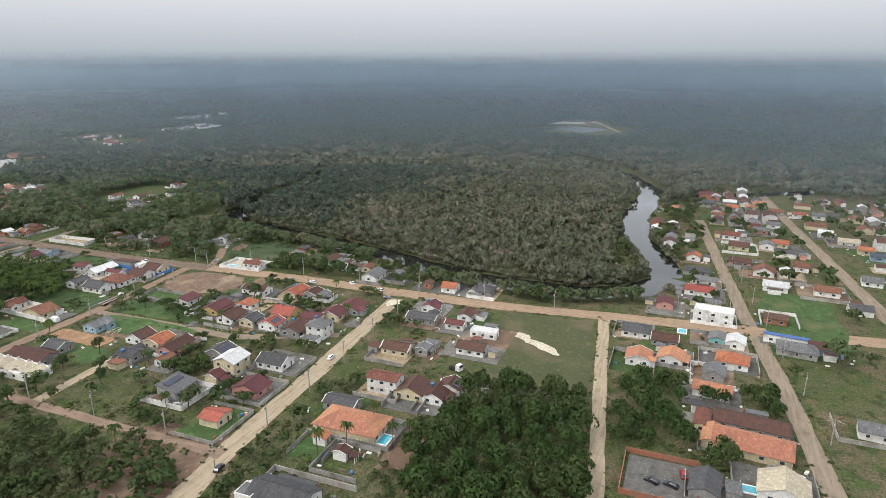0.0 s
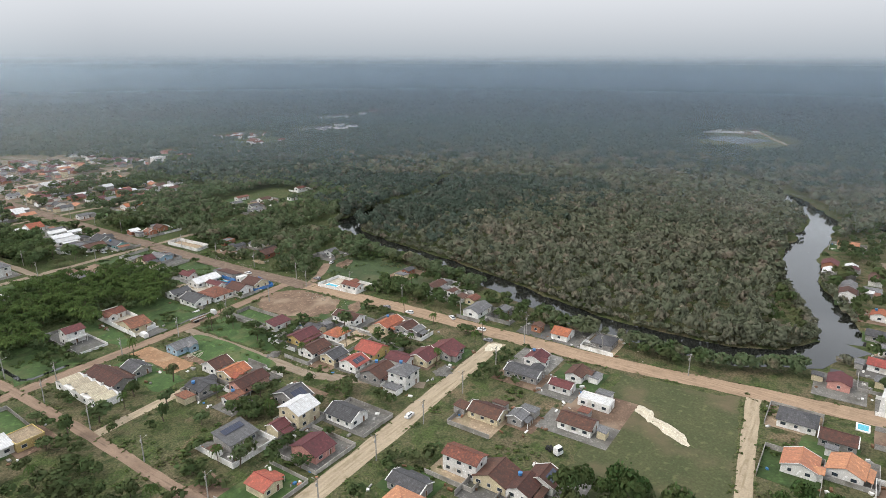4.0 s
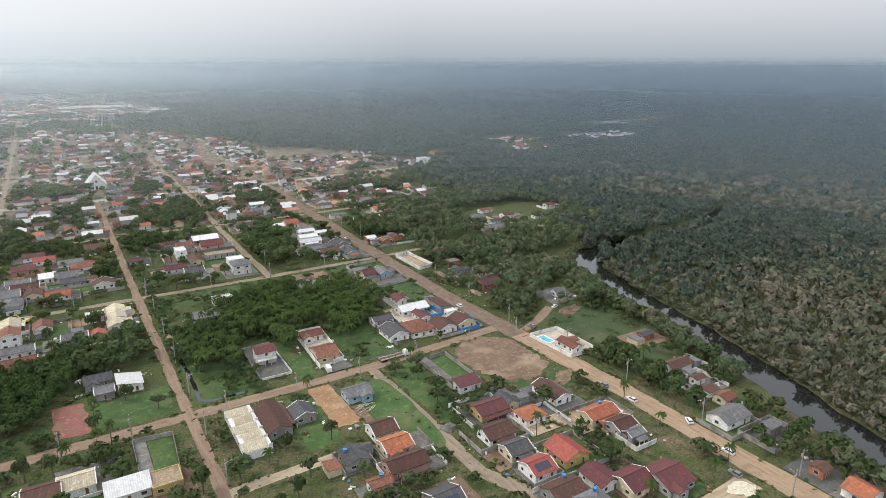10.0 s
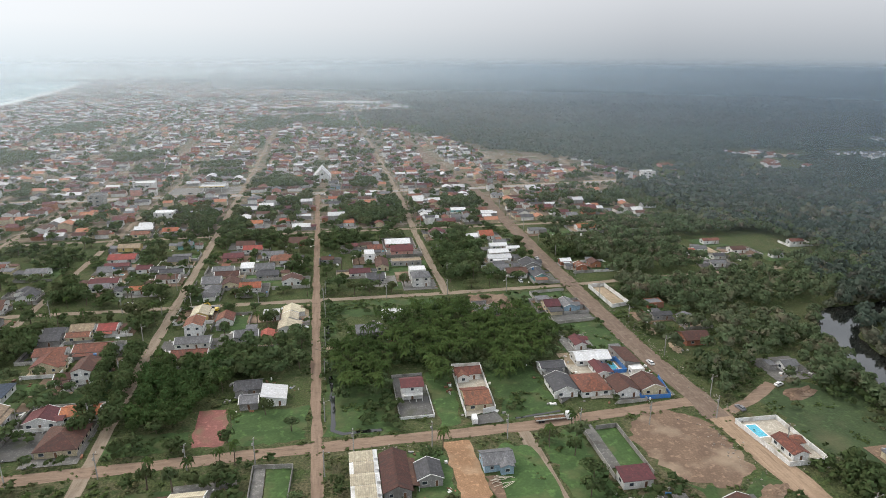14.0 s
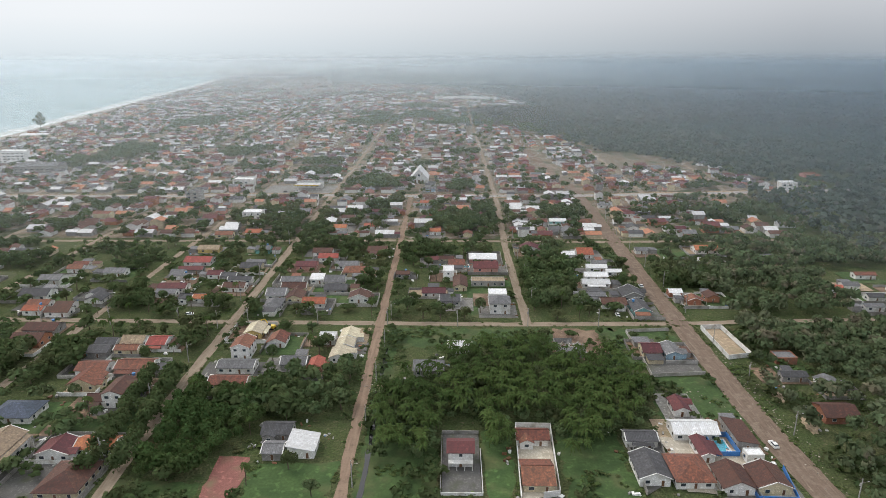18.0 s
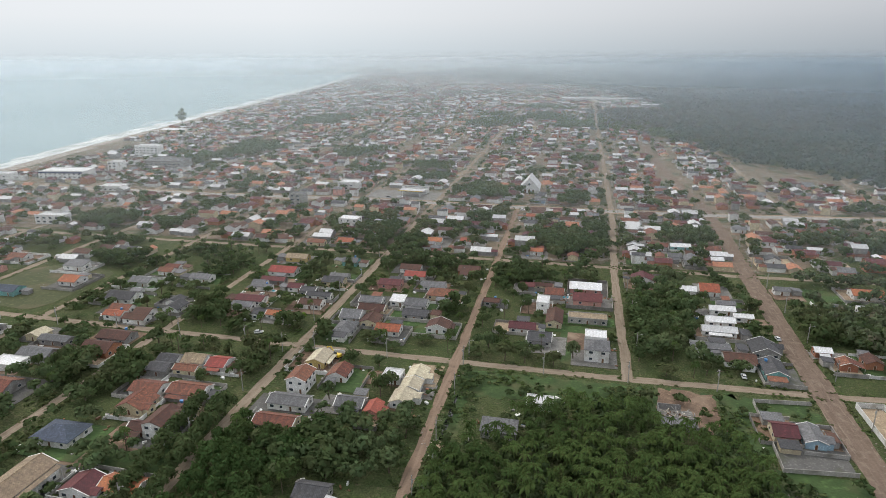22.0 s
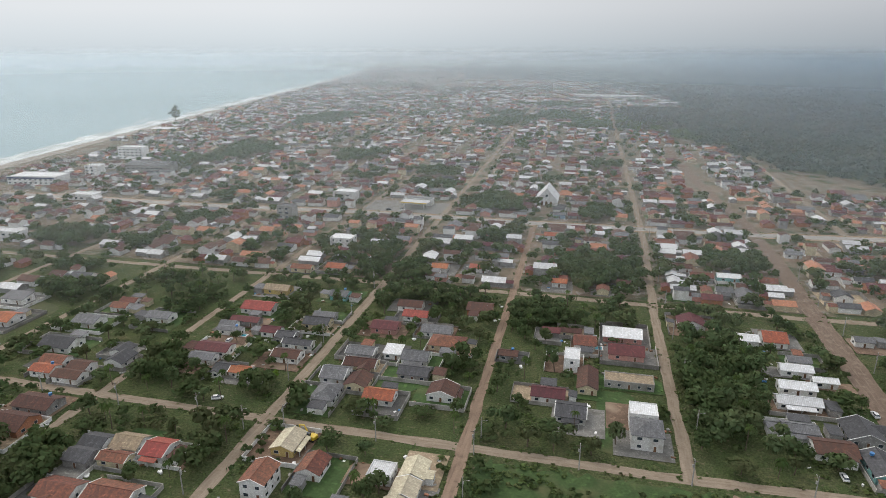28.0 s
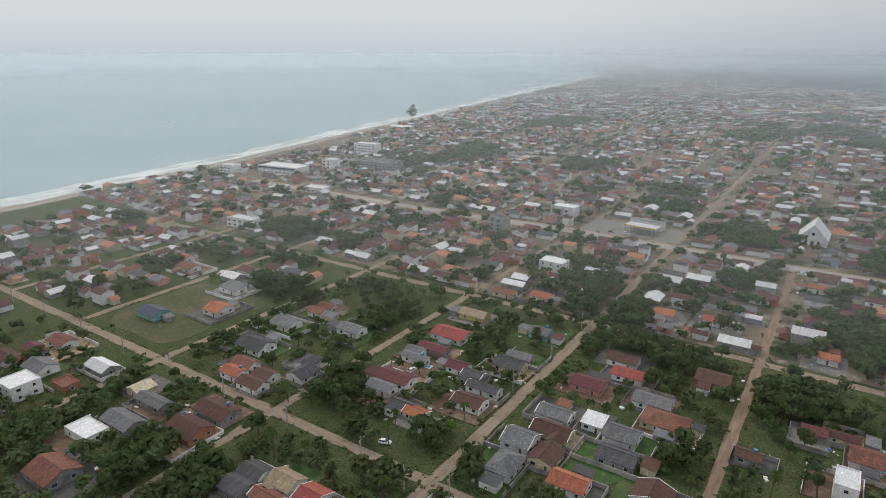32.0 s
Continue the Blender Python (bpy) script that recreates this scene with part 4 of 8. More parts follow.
    if fine:
        for fl in range(floors):
            z = fl * h
            for face, (span, half) in ((0, (w, d / 2)), (1, (d, w / 2)), (2, (w, d / 2)), (3, (d, w / 2))):
                if face not in faces:
                    continue
                n = max(1, int(span / (3.3 if fine > 1 else 4.6)))
                for i in range(n):
                    s = (i + 0.5) / n * span - span / 2
                    px, py = ((s, -half), (half, s), (-s, half), (-half, -s))[face]
                    isdoor = fl == 0 and face == side and i == n // 2
                    if isdoor:
                        opening(root, px, py, z + 0.05, 0.95, 2.1, face, True)
                    else:
                        opening(root, px, py, z + 1.0, rng.choice((1.1, 1.4, 1.6)), 1.15, face)
    if tank:
        tk = Geo().tube((0, 0, 0), (0, 0, 0.9), 0.55, 0.65, 12)
        t = part("water_tank", tk, POOLBLUE, root, "blue plastic water tank", at=pose(w * 0.2, d * 0.3, top - 0.6))
    return root


POOLBLUE = surface("blue_plastic", (0.06, 0.2, 0.42), (0.05, 0.17, 0.36), 1, 6, 0.45)


def garden_wall(points, h=1.7, closed=True, mat=None, label="rendered garden wall round a house plot"):
    """A thin masonry wall along a line of points; each straight run is a part."""
    root = thing("garden_wall", points[0][0], points[0][1], 0, 0, label, "wall", "garden walls")
    o = Vector(points[0])
    ring = list(points) + ([points[0]] if closed else [])
    for a, b in zip(ring, ring[1:]):
        a, b = Vector(a) - o, Vector(b) - o
        ln = (b - a).length
        if ln < 0.3:
            continue
        part("wall_run", Geo().box(0.07, ln - 0.07, -0.07, 0.07, 0, h).box(0, ln, -0.1, 0.1, h, h + 0.06), mat or WALLTOP, root, at=pose(a.x, a.y, 0, 0, 0, math.degrees(math.atan2(b.y - a.y, b.x - a.x))))
    return root


def plot_wall(x0, x1, y0, y1, h=1.6, gate=None, mat=None):
    """Walls round a rectangular plot; gate: side left open ('s', 'n', 'w', 'e')."""
    c = {"s": [(x0, y0), (x0, y1), (x1, y1), (x1, y0)], "n": [(x1, y1), (x1, y0), (x0, y0), (x0, y1)], "w": [(x0, y0), (x1, y0), (x1, y1), (x0, y1)], "e": [(x1, y1), (x0, y1), (x0, y0), (x1, y0)]}
    return garden_wall(c[gate] if gate else [(x0, y0), (x1, y0), (x1, y1), (x0, y1)], h, not gate, mat)


def patch(name, x, y, rx, ry, mat, label, power=3.0, seed=1):
    """A piece of open ground with an uneven outline."""
    YARDN[0] += 1
    z, n = 0.066 + 0.0009 * (YARDN[0] % 230), 44
    v = []
    for i in range(n):
        a = 2 * math.pi * i / n
        c, s = math.cos(a), math.sin(a)
        r = (abs(c) ** power + abs(s) ** power) ** (-1 / power) * (1 + 0.13 * noise.noise((c * 2.2, s * 2.2, seed)))
        v.append((x + rx * r * c, y + ry * r * s, z))
    take_box(x - rx, x + rx, y - ry, y + ry)
    return tagged(new(name, Geo().add(v, [tuple(range(n))]).mesh(name, mat)), label, "ground", "", "structure")


def inside(poly, p):
    """Which of the points lie inside a polygon."""
    p = np.asarray(p, float)
    ok = np.zeros(len(p), bool)
    for (ax, ay), (bx, by) in zip(poly, poly[1:] + poly[:1]):
        if ay != by:
            ok ^= ((ay > p[:, 1]) != (by > p[:, 1])) & (p[:, 0] < ax + (p[:, 1] - ay) / (by - ay) * (bx - ax))
    return ok


def ground_piece(name, pts, mat, label, rag=0.5, take=True):
    """A piece of open ground inside a polygon, with a slightly ragged outline."""
    YARDN[0] += 1
    PIECES[name] = PIECES.get(name, 0) + 1
    z = 0.28 + 0.004 * PIECES[name] if name == "yard_paving" else 0.0145 + 0.0005 * (len(PIECES) + sum(PIECES.values()) - PIECES.get("yard_paving", 0))
    rng, v = random.Random(YARDN[0]), []
    for (ax, ay), (bx, by) in zip(pts, pts[1:] + pts[:1]):
        n = max(1, int(math.hypot(bx - ax, by - ay) / 2.2))
        for i in range(n):
            t = i / n
            v.append((ax + (bx - ax) * t + rng.gauss(0, rag), ay + (by - ay) * t + rng.gauss(0, rag), z))
    if take:
        xs, ys = [q[0] for q in pts], [q[1] for q in pts]
        cells = [(x + 0.5, y + 0.5) for x in range(int(min(xs)) - 1, int(max(xs)) + 1) for y in range(int(min(ys)) - 1, int(max(ys)) + 1)]
        for (x, y), ok in zip(cells, inside(list(pts), cells)):
            if ok:
                take_box(x - 0.4, x + 0.4, y - 0.4, y + 0.4)
    return tagged(new(name, Geo().add(v, [t[::-1] for t in tessellate_polygon([[Vector(q) for q in v]])]).mesh(name, mat)), label, "ground", "", "structure")


YARDN, PIECES = [0], {}
FARYARDS = {}


def yard(x0, x1, y0, y1, mat=None, label="paved concrete yard"):
    YARDN[0] += 1
    z = 0.066 + 0.0009 * (YARDN[0] % 230)
    if x1 < -217 or y0 > 119:
        FARYARDS.setdefault((mat or PAVING).name, []).append((x0, x1, y0, y1, z))
        return None
    return tagged(new("yard_paving", Geo().add([(x0, y0, z), (x1, y0, z), (x1, y1, z), (x0, y1, z)], [(0, 1, 2, 3)]).mesh("yard_paving", mat or PAVING)), label, "paving", "", "structure")


def pool(x, y, w, d, turn=0):
    root = thing("swimming_pool", x, y, 0.2, turn, "small turquoise swimming pool with pale rim", "pool", "swimming pools")
    t = 0.5
    rim = Geo().box(-w / 2 - t, w / 2 + t, -d / 2 - t, -d / 2, -0.2, 0.18).box(-w / 2 - t, w / 2 + t, d / 2, d / 2 + t, -0.2, 0.18).box(-w / 2 - t, -w / 2, -d / 2, d / 2, -0.2, 0.18).box(w / 2, w / 2 + t, -d / 2, d / 2, -0.2, 0.18)
    part("rim", rim, WALLS["white"], root)
    part("water", Geo().box(-w / 2, w / 2, -d / 2, d / 2, -0.2, 0.13), POOLWATER, root)
    return root


# ---------------------------------------------------------------- poles and cars
PROTO = {}


def utility_pole(x, y, turn=0.0, h=9.0):
    if "pole" not in PROTO:
        root = thing("utility_pole", x, y, 0, turn, "tall concrete utility pole with crossarm", "utility pole", "utility poles")
        part("shaft", Geo().tube((0, 0, 0), (0, 0, h), 0.2, 0.13, 8), CONCPOLE, root)
        part("crossarm", Geo().box(-1.1, 1.1, -0.06, 0.06, h - 0.7, h - 0.55), BARK, root)
        part("transformer", Geo().tube((0.35, 0, h - 2.6), (0.35, 0, h - 1.7), 0.25, 0.25, 8), CONCPOLE, root)
        part("lamp_arm", Geo().tube((0, 0, h - 1.4), (0, -1.6, h - 0.9), 0.04, 0.04, 5).box(-0.12, 0.12, -2.0, -1.5, h - 0.98, h - 0.86), CONCPOLE, root)
        PROTO["pole"] = root
        return root
    return copy_thing(PROTO["pole"], pose(x, y, 0, 0, 0, turn))


CARPAINT = {}
for k, c in (("white", (0.72, 0.72, 0.71)), ("black", (0.02, 0.02, 0.025)), ("grey", (0.18, 0.18, 0.19)), ("red", (0.3, 0.03, 0.03)), ("yellow", (0.6, 0.42, 0.03)), ("silver", (0.45, 0.46, 0.47))):
    CARPAINT[k] = surface(k + "_car_paint", c, tuple(0.9 * v for v in c), 1, 5, 0.28, 0, bumps=0, spec=0.5)
RUBBER = surface("rubber", (0.02, 0.02, 0.02), (0.03, 0.03, 0.03), 4, 20, 0.9)


def loft(sections):
    """A body through upright cross-sections (x, half width, low, high, top half width)."""
    g = Geo()
    for x, w, z0, z1, tw in sections:
        g.v += [(x, -w, z0), (x, w, z0), (x, w, z0 + (z1 - z0) * 0.6), (x, tw, z1), (x, -tw, z1), (x, -w, z0 + (z1 - z0) * 0.6)]
    k = len(sections)
    for i in range(k - 1):
        for j in range(6):
            a, b = i * 6 + j, i * 6 + (j + 1) % 6
            g.f.append((a, b, b + 6, a + 6))
    g.f += [tuple(range(5, -1, -1)), tuple(range(6 * k - 6, 6 * k))]
    return g


def car(x, y, turn, colour="white", van=False):
    key = ("car", colour, van)
    if key in PROTO:
        return copy_thing(PROTO[key], pose(x, y, 0, 0, 0, turn))
    root = thing("van" if van else "car", x, y, 0, turn, f"parked {colour} {'delivery van with windscreen' if van else 'hatchback car on the street'}", "van" if van else "car", "parked cars")
    p = CARPAINT[colour]
    if van:
        part("body", loft([(-2.4, 0.9, 0.35, 1.0, 0.85), (-2.35, 0.95, 0.3, 2.2, 0.85), (1.2, 0.95, 0.3, 2.25, 0.85), (1.8, 0.95, 0.3, 1.4, 0.85), (2.45, 0.9, 0.35, 1.05, 0.8)]), p, root)
        part("windscreen", Geo().slab([(1.25, -0.8, 2.16), (1.8, -0.8, 1.42), (1.8, 0.8, 1.42), (1.25, 0.8, 2.16)], 0.03), GLASS, root)
    else:
        part("body", loft([(-2.05, 0.78, 0.35, 0.85, 0.72), (-1.95, 0.84, 0.28, 0.98, 0.76), (0.75, 0.85, 0.28, 0.96, 0.78), (1.6, 0.84, 0.28, 0.84, 0.74), (2.08, 0.74, 0.35, 0.7, 0.66)]), p, root)
        part("glasshouse", loft([(-1.85, 0.72, 0.92, 1.0, 0.7), (-1.45, 0.73, 0.9, 1.38, 0.58), (0.15, 0.73, 0.9, 1.4, 0.58), (0.95, 0.72, 0.88, 0.98, 0.7)]), GLASS, root)
        part("roof_panel", Geo().box(-1.4, 0.1, -0.58, 0.58, 1.39, 1.44), p, root)
    for wx in (-1.3, 1.35):
        for wy in (-0.72, 0.72):
            w = part("wheel", Geo().tube((0, -0.1, 0), (0, 0.1, 0), 0.31, 0.31, 10), RUBBER, root, at=pose(wx, wy, 0.31))
    for wy in (-0.55, 0.55):
        part("headlight", Geo().box(-0.04, 0.04, -0.14, 0.14, -0.07, 0.07), FRAME, root, at=pose(2.3 if van else 1.98, wy, 0.72))
    PROTO[key] = root
    return root

# ---------------------------------------------------------------- forest
FORESTEDGE = [(150, -4800), (460, -520), (470, -420), (330, -352), (200, -380), (166, -350), (165, -300), (172, -262), (190, -210), (203, -165), (212, -120), (228, -88), (250, -58), (262, -20), (304, 5), (304, 65), (264, 90), (268, 250), (352, 262), (352, 305), (308, 375), (286, 450), (205, 520), (182, 640), (179, 700), (120, 732), (62, 768), (66, 1095), (228, 1110), (205, 1250), (190, 1420), (70, 1790), (-220, 2250), (-700, 2900), (-1400, 4600)]
EDGEY = [p[1] for p in FORESTEDGE]


def forest_x(y):
    return np.interp(y, EDGEY, [p[0] for p in FORESTEDGE])


def scatter(rng, x0, x1, y0, y1, gap):
    nx, ny = int((x1 - x0) / gap), int((y1 - y0) / gap)
    gx, gy = np.meshgrid(np.arange(nx), np.arange(ny))
    p = np.stack([x0 + (gx.ravel() + rng.uniform(0, 1, gx.size)) * gap, y0 + (gy.ravel() + rng.uniform(0, 1, gx.size)) * gap], 1)
    return p


def river_gap(p):
    """Distance of each point to the river's line."""
    best = np.full(len(p), 1e9)
    for a, b in zip(RIVER, RIVER[1:]):
        a, b = np.array(a, float), np.array(b, float)
        t = np.clip(((p - a) @ (b - a)) / ((b - a) @ (b - a)), 0, 1)
        best = np.minimum(best, np.linalg.norm(p - (a + t[:, None] * (b - a)), axis=1))
    return best


FARCLEAR = [(945, -210, 140, 52), (895, -262, 100, 40), (434, 291, 40, 18), (378, 335, 30, 26), (262, 8, 26, 12), (292, -6, 14, 12), (545, 405, 60, 45), (685, 375, 75, 60), (845, 510, 85, 55), (995, 520, 70, 55), (500, 325, 40, 40), (255, 35, 36, 22)]


def forested(p):
    ok = (p[:, 0] > forest_x(p[:, 1]) + 2) & (river_gap(p) > np.where((p[:, 0] > 205) & (p[:, 1] < -300), 12.0, np.where(p[:, 1] > -100, 6.0, 11.0)))
    for cx, cy, rx, ry in FARCLEAR:
        ok &= ((p[:, 0] - cx) / rx) ** 2 + ((p[:, 1] - cy) / ry) ** 2 > 1
    return ok


rng = np.random.default_rng(5)
NEARTPL = [crown_arrays(np.random.default_rng(100 + i), 62, 0.215, 1.0, 0.85, 8) for i in range(6)]
MIDTPL = [crown_arrays(np.random.default_rng(120 + i), 26, 0.35, 1.0, 0.85, 6) for i in range(6)]
TOWNTPL = [crown_arrays(np.random.default_rng(180 + i), 44, 0.28, 1.0, 0.85, 7) for i in range(6)]
FARTPL = [crown_arrays(np.random.default_rng(140 + i), 7, 0.72, 1.0, 0.8, 5) for i in range(6)]


def crowns(p, rng, r0, r1, h0, h1):
    k = len(p)
    u = rng.uniform(0, 1, k) ** 1.6
    return np.column_stack([p, np.zeros(k), r0 + (r1 - r0) * u, h0 + (h1 - h0) * (0.6 * u + 0.4 * rng.uniform(0, 1, k))])


def mid_zone(p):
    return np.hypot(p[:, 0], p[:, 1] + 270) + rng.uniform(-120, 120, len(p))


p = scatter(rng, 150, 640, -480, 330, 5.9)
p = p[forested(p) & (np.hypot(p[:, 0], p[:, 1] + 270) < 480)]
close = (river_gap(p) < 62) & (p[:, 0] < 262)
FINETPL = [crown_arrays(np.random.default_rng(160 + i), 100, 0.2, 1.0, 0.9, 10) for i in range(5)]
green = p[:, 1] + 0.25 * (p[:, 0] - 240) + rng.normal(0, 30, len(p)) > -150
woodland("swamp_forest", crowns(p[~close & ~green], rng, 3.0, 6.0, 8, 14), NEARTPL, FORESTLEAF, "dense swamp forest of brownish grey crowns")
woodland("swamp_forest", crowns(p[~close & green], rng, 3.0, 6.0, 8, 14), NEARTPL, GREENFOREST, "dense swamp forest of dull green crowns")
woodland("swamp_forest", crowns(p[close & ~green], rng, 2.4, 4.8, 7, 13), FINETPL, FORESTLEAF, "brownish swamp forest crowns along the river bank")
woodland("swamp_forest", crowns(p[close & green], rng, 2.4, 4.8, 7, 13), FINETPL, GREENFOREST, "dull green forest crowns along the river bank")
p = scatter(rng, 160, 300, -390, -60, 2.0)
q = river_gap(p)
p = p[(q > 8.6) & (q < 13) & (p[:, 0] > np.interp(p[:, 1], [-380, -310, -262, -215, -173, -127, -97, -76], [178, 163, 174, 190, 201, 209, 219, 238]))]
q = scatter(rng, 166, 202, -374, -338, 4.2)
woodland("swamp_forest", crowns(q[river_gap(q) > 10.5], rng, 2.2, 4.2, 6, 11), FINETPL, FORESTLEAF, "swamp forest crowns inside the river bend")
woodland("bank_bushes", crowns(p, rng, 1.2, 2.6, 2, 6), MIDTPL, FORESTLEAF, "low bushes hanging over the far river bank", "bushes")
p = scatter(rng, 150, 1500, -900, 1200, 8.7)
d = mid_zone(p)
p = p[forested(p) & (np.hypot(p[:, 0], p[:, 1] + 270) >= 480) & (d < 1150)]
dull = (np.hypot(p[:, 0], p[:, 1] + 270) + rng.normal(0, 80, len(p)) < 640) & (p[:, 1] + rng.normal(0, 40, len(p)) < 60)
woodland("swamp_forest", crowns(p[dull], rng, 4.2, 7.8, 8, 15), MIDTPL, FORESTLEAF, "dense swamp forest of brownish grey crowns")
woodland("swamp_forest", crowns(p[~dull], rng, 4.2, 7.8, 8, 15), MIDTPL, GREENFOREST, "dense swamp forest of dull green crowns")
p = scatter(rng, -1500, 2400, -1600, 2300, 15.0)
d = mid_zone(p)
p = p[forested(p) & (d >= 1150) & (d < 2100)]
woodland("distant_forest", crowns(p, rng, 6.5, 12, 8, 17), FARTPL, FARLEAF, "distant flat forest fading into haze")
p = scatter(rng, -1500, 4750, -1600, 4600, 60.0)
d = mid_zone(p)
p = p[forested(p) & (d >= 2100) & (d < 4780)]
woodland("distant_forest", crowns(p, rng, 20, 36, 7, 15), FARTPL, FARLEAF, "distant flat forest fading into haze")

# wooded gaps in the farthest part of the town
p = scatter(rng, -1500, 200, 1500, 4700, 46.0)
lum = np.array([noise.noise((x * 0.004, y * 0.004, 2.0)) for x, y in p])
p = p[(p[:, 0] < forest_x(p[:, 1])) & (p[:, 0] > np.interp(p[:, 1], [c[1] for c in COAST], [c[0] for c in COAST]) + 60) & (lum + rng.uniform(-0.3, 0.3, len(p)) > 0.0)]
woodland("distant_forest", crowns(p, rng, 9, 22, 7, 12), FARTPL, FARLEAF, "distant dark trees among far houses")

# ---------------------------------------------------------------- town
rnd = random.Random(7)
RX, RY, RW, RH = -900, -560, 1420, 2110
TAKEN = np.zeros((RH, RW), bool)
cy, cx = np.mgrid[0:RH, 0:RW]
cx, cy = cx + RX + 0.5, cy + RY + 0.5


def take_line(points, width):
    for (ax, ay), (bx, by) in zip(points, points[1:]):
        m = width / 2 + 1
        i0, i1 = int(max(0, min(ax, bx) - m - RX)), int(min(RW, max(ax, bx) + m - RX))
        j0, j1 = int(max(0, min(ay, by) - m - RY)), int(min(RH, max(ay, by) + m - RY))
        if i1 <= i0 or j1 <= j0:
            continue
        px, py = cx[j0:j1, i0:i1], cy[j0:j1, i0:i1]
        t = np.clip(((px - ax) * (bx - ax) + (py - ay) * (by - ay)) / max((bx - ax) ** 2 + (by - ay) ** 2, 1e-6), 0, 1)
        TAKEN[j0:j1, i0:i1] |= np.hypot(px - ax - t * (bx - ax), py - ay - t * (by - ay)) < width / 2


def take_box(x0, x1, y0, y1):
    TAKEN[max(0, int(y0 - RY)):max(0, int(y1 - RY) + 1), max(0, int(x0 - RX)):max(0, int(x1 - RX) + 1)] = True


def clear(x, y, m=0):
    """Whether the ground about a point is free of roads and houses."""
    i, j, m = int(x - RX), int(y - RY), int(m)
    if not (m <= i < RW - m and m <= j < RH - m):
        return True
    return not TAKEN[j - m:j + m + 1, i - m:i + m + 1].any()


def clear_box(x0, x1, y0, y1):
    i0, i1, j0, j1 = int(x0 - RX), int(x1 - RX) + 1, int(y0 - RY), int(y1 - RY) + 1
    if i0 < 0 or j0 < 0 or i1 > RW or j1 > RH:
        return True
    return not TAKEN[j0:j1, i0:i1].any()


for pts_, w_ in ROADS:
    take_line(pts_, w_ + 1.0)
take_line(RIVER, 18)

HOMES = []


def home(x, y, w, d, roof="terracotta", wall="white", kind="gable", turn=0, floors=1):
    """A house that stands in the part of town near the camera's way."""
    near = -120 < x < 140 and -400 < y < 60
    quarter = round(turn / 90)
    seen = (0, 3 if x > 25 else 1)
    X, Y = (d, w) if quarter % 2 else (w, d)
    take_box(x - X / 2 - 0.5, x + X / 2 + 0.5, y - Y / 2 - 0.5, y + Y / 2 + 0.5)
    HOMES.append((x, y, X, Y))
    return house(x, y, w - 0.8, d - 0.8, roof, wall, kind, turn, 2.8, floors, rnd.uniform(0.36, 0.48), 0.45, 2 if near else 1, (0 - quarter) % 4, rnd.random() < 0.05,
                 tuple((f - quarter) % 4 for f in seen), rng=rnd)


# south-east streets
home(280.2, -498.7, 9.0, 8.0, "blue", "blue", "gable", 84)
home(70.1, -453.4, 10.0, 8.0, "grey", "white", "gable", 84)
home(126.1, -438.5, 15.0, 10.0, "grey", "concrete", "hip", 84)
home(130.8, -449.3, 13.0, 8.0, "brown", "blue", "gable", 84)
home(157.8, -433.9, 10.0, 8.0, "brown", "brick", "gable", 84)
home(204.1, -438.2, 12.0, 9.0, "white", "white", "gable", 84)
home(205.1, -461.0, 12.0, 9.0, "terracotta", "white", "gable", 84)
home(227.8, -434.8, 10.0, 11.0, "terracotta", "white", "gable", -6)
home(229.7, -485.1, 10.0, 9.0, "grey", "white", "gable", 84)
home(229.8, -445.7, 9.0, 7.0, "white", "white", "gable", -6)
home(242.8, -454.5, 8.0, 8.0, "terracotta", "white", "gable", 84)
home(283.1, -440.8, 9.0, 9.0, "grey", "white", "gable", -6)
home(290.3, -448.6, 10.0, 8.0, "orange", "cream", "gable", 84)
home(292.6, -494.8, 9.0, 8.0, "orange", "cream", "gable", 84)
home(309.5, -488.9, 12.0, 9.0, "cream", "white", "gable", 84)
home(321.8, -440.2, 10.0, 7.0, "grey", "pink", "gable", 84)
home(327.7, -478.8, 9.0, 9.0, "white", "white", "gable", 84)
home(340.6, -449.6, 9.0, 8.0, "grey", "white", "gable", 84)
home(375.3, -439.0, 9.0, 9.0, "dark", "grey", "gable", 84)
home(380.4, -470.2, 10.0, 6.0, "orange", "white", "gable", 84)
home(381.1, -482.8, 9.0, 8.0, "grey", "white", "gable", 84)
home(381.9, -491.9, 8.0, 8.0, "dark", "grey", "gable", 84)
home(384.8, -455.1, 10.0, 7.0, "terracotta", "cream", "gable", 84)
home(23.4, -404.5, 11.0, 8.0, "dark", "grey", "gable", -6)
home(28.9, -423.9, 11.0, 13.0, "cream", "white", "gable", -6)
home(48.4, -417.6, 22.0, 12.0, "salmon", "cream", "gable", 84)
home(49.1, -406.5, 11.0, 6.0, "salmon", "cream", "gable", -6)
home(57.7, -403.8, 11.0, 5.0, "terracotta", "cream", "gable", -6)
home(60.6, -418.2, 22.0, 9.0, "brown", "grey", "gable", 84)
home(79.4, -407.0, 13.0, 8.0, "salmon", "white", "gable", 84)
home(93.3, -407.8, 9.0, 8.0, "grey", "grey", "gable", -6)
home(96.5, -381.2, 10.0, 10.0, "salmon", "white")
home(101.0, -392.7, 10.0, 10.0, "salmon", "white", "gable", -6)
home(106.5, -414.5, 12.0, 10.0, "orange", "white", "hip", 84)
home(116.8, -389.6, 11.0, 8.0, "brown", "grey", "gable", 90)
home(124.7, -416.3, 9.0, 8.0, "white", "white", "gable", -6)
home(125.6, -409.6, 8.0, 7.0, "grey", "teal", "gable", -6)
home(149.1, -408.4, 17.0, 9.0, "white", "white", "flat", 84, 2)
home(159.6, -387.6, 9.0, 8.0, "maroon", "pink")
home(167.8, -405.3, 14.0, 6.0, "grey", "cream", "gable", 84)
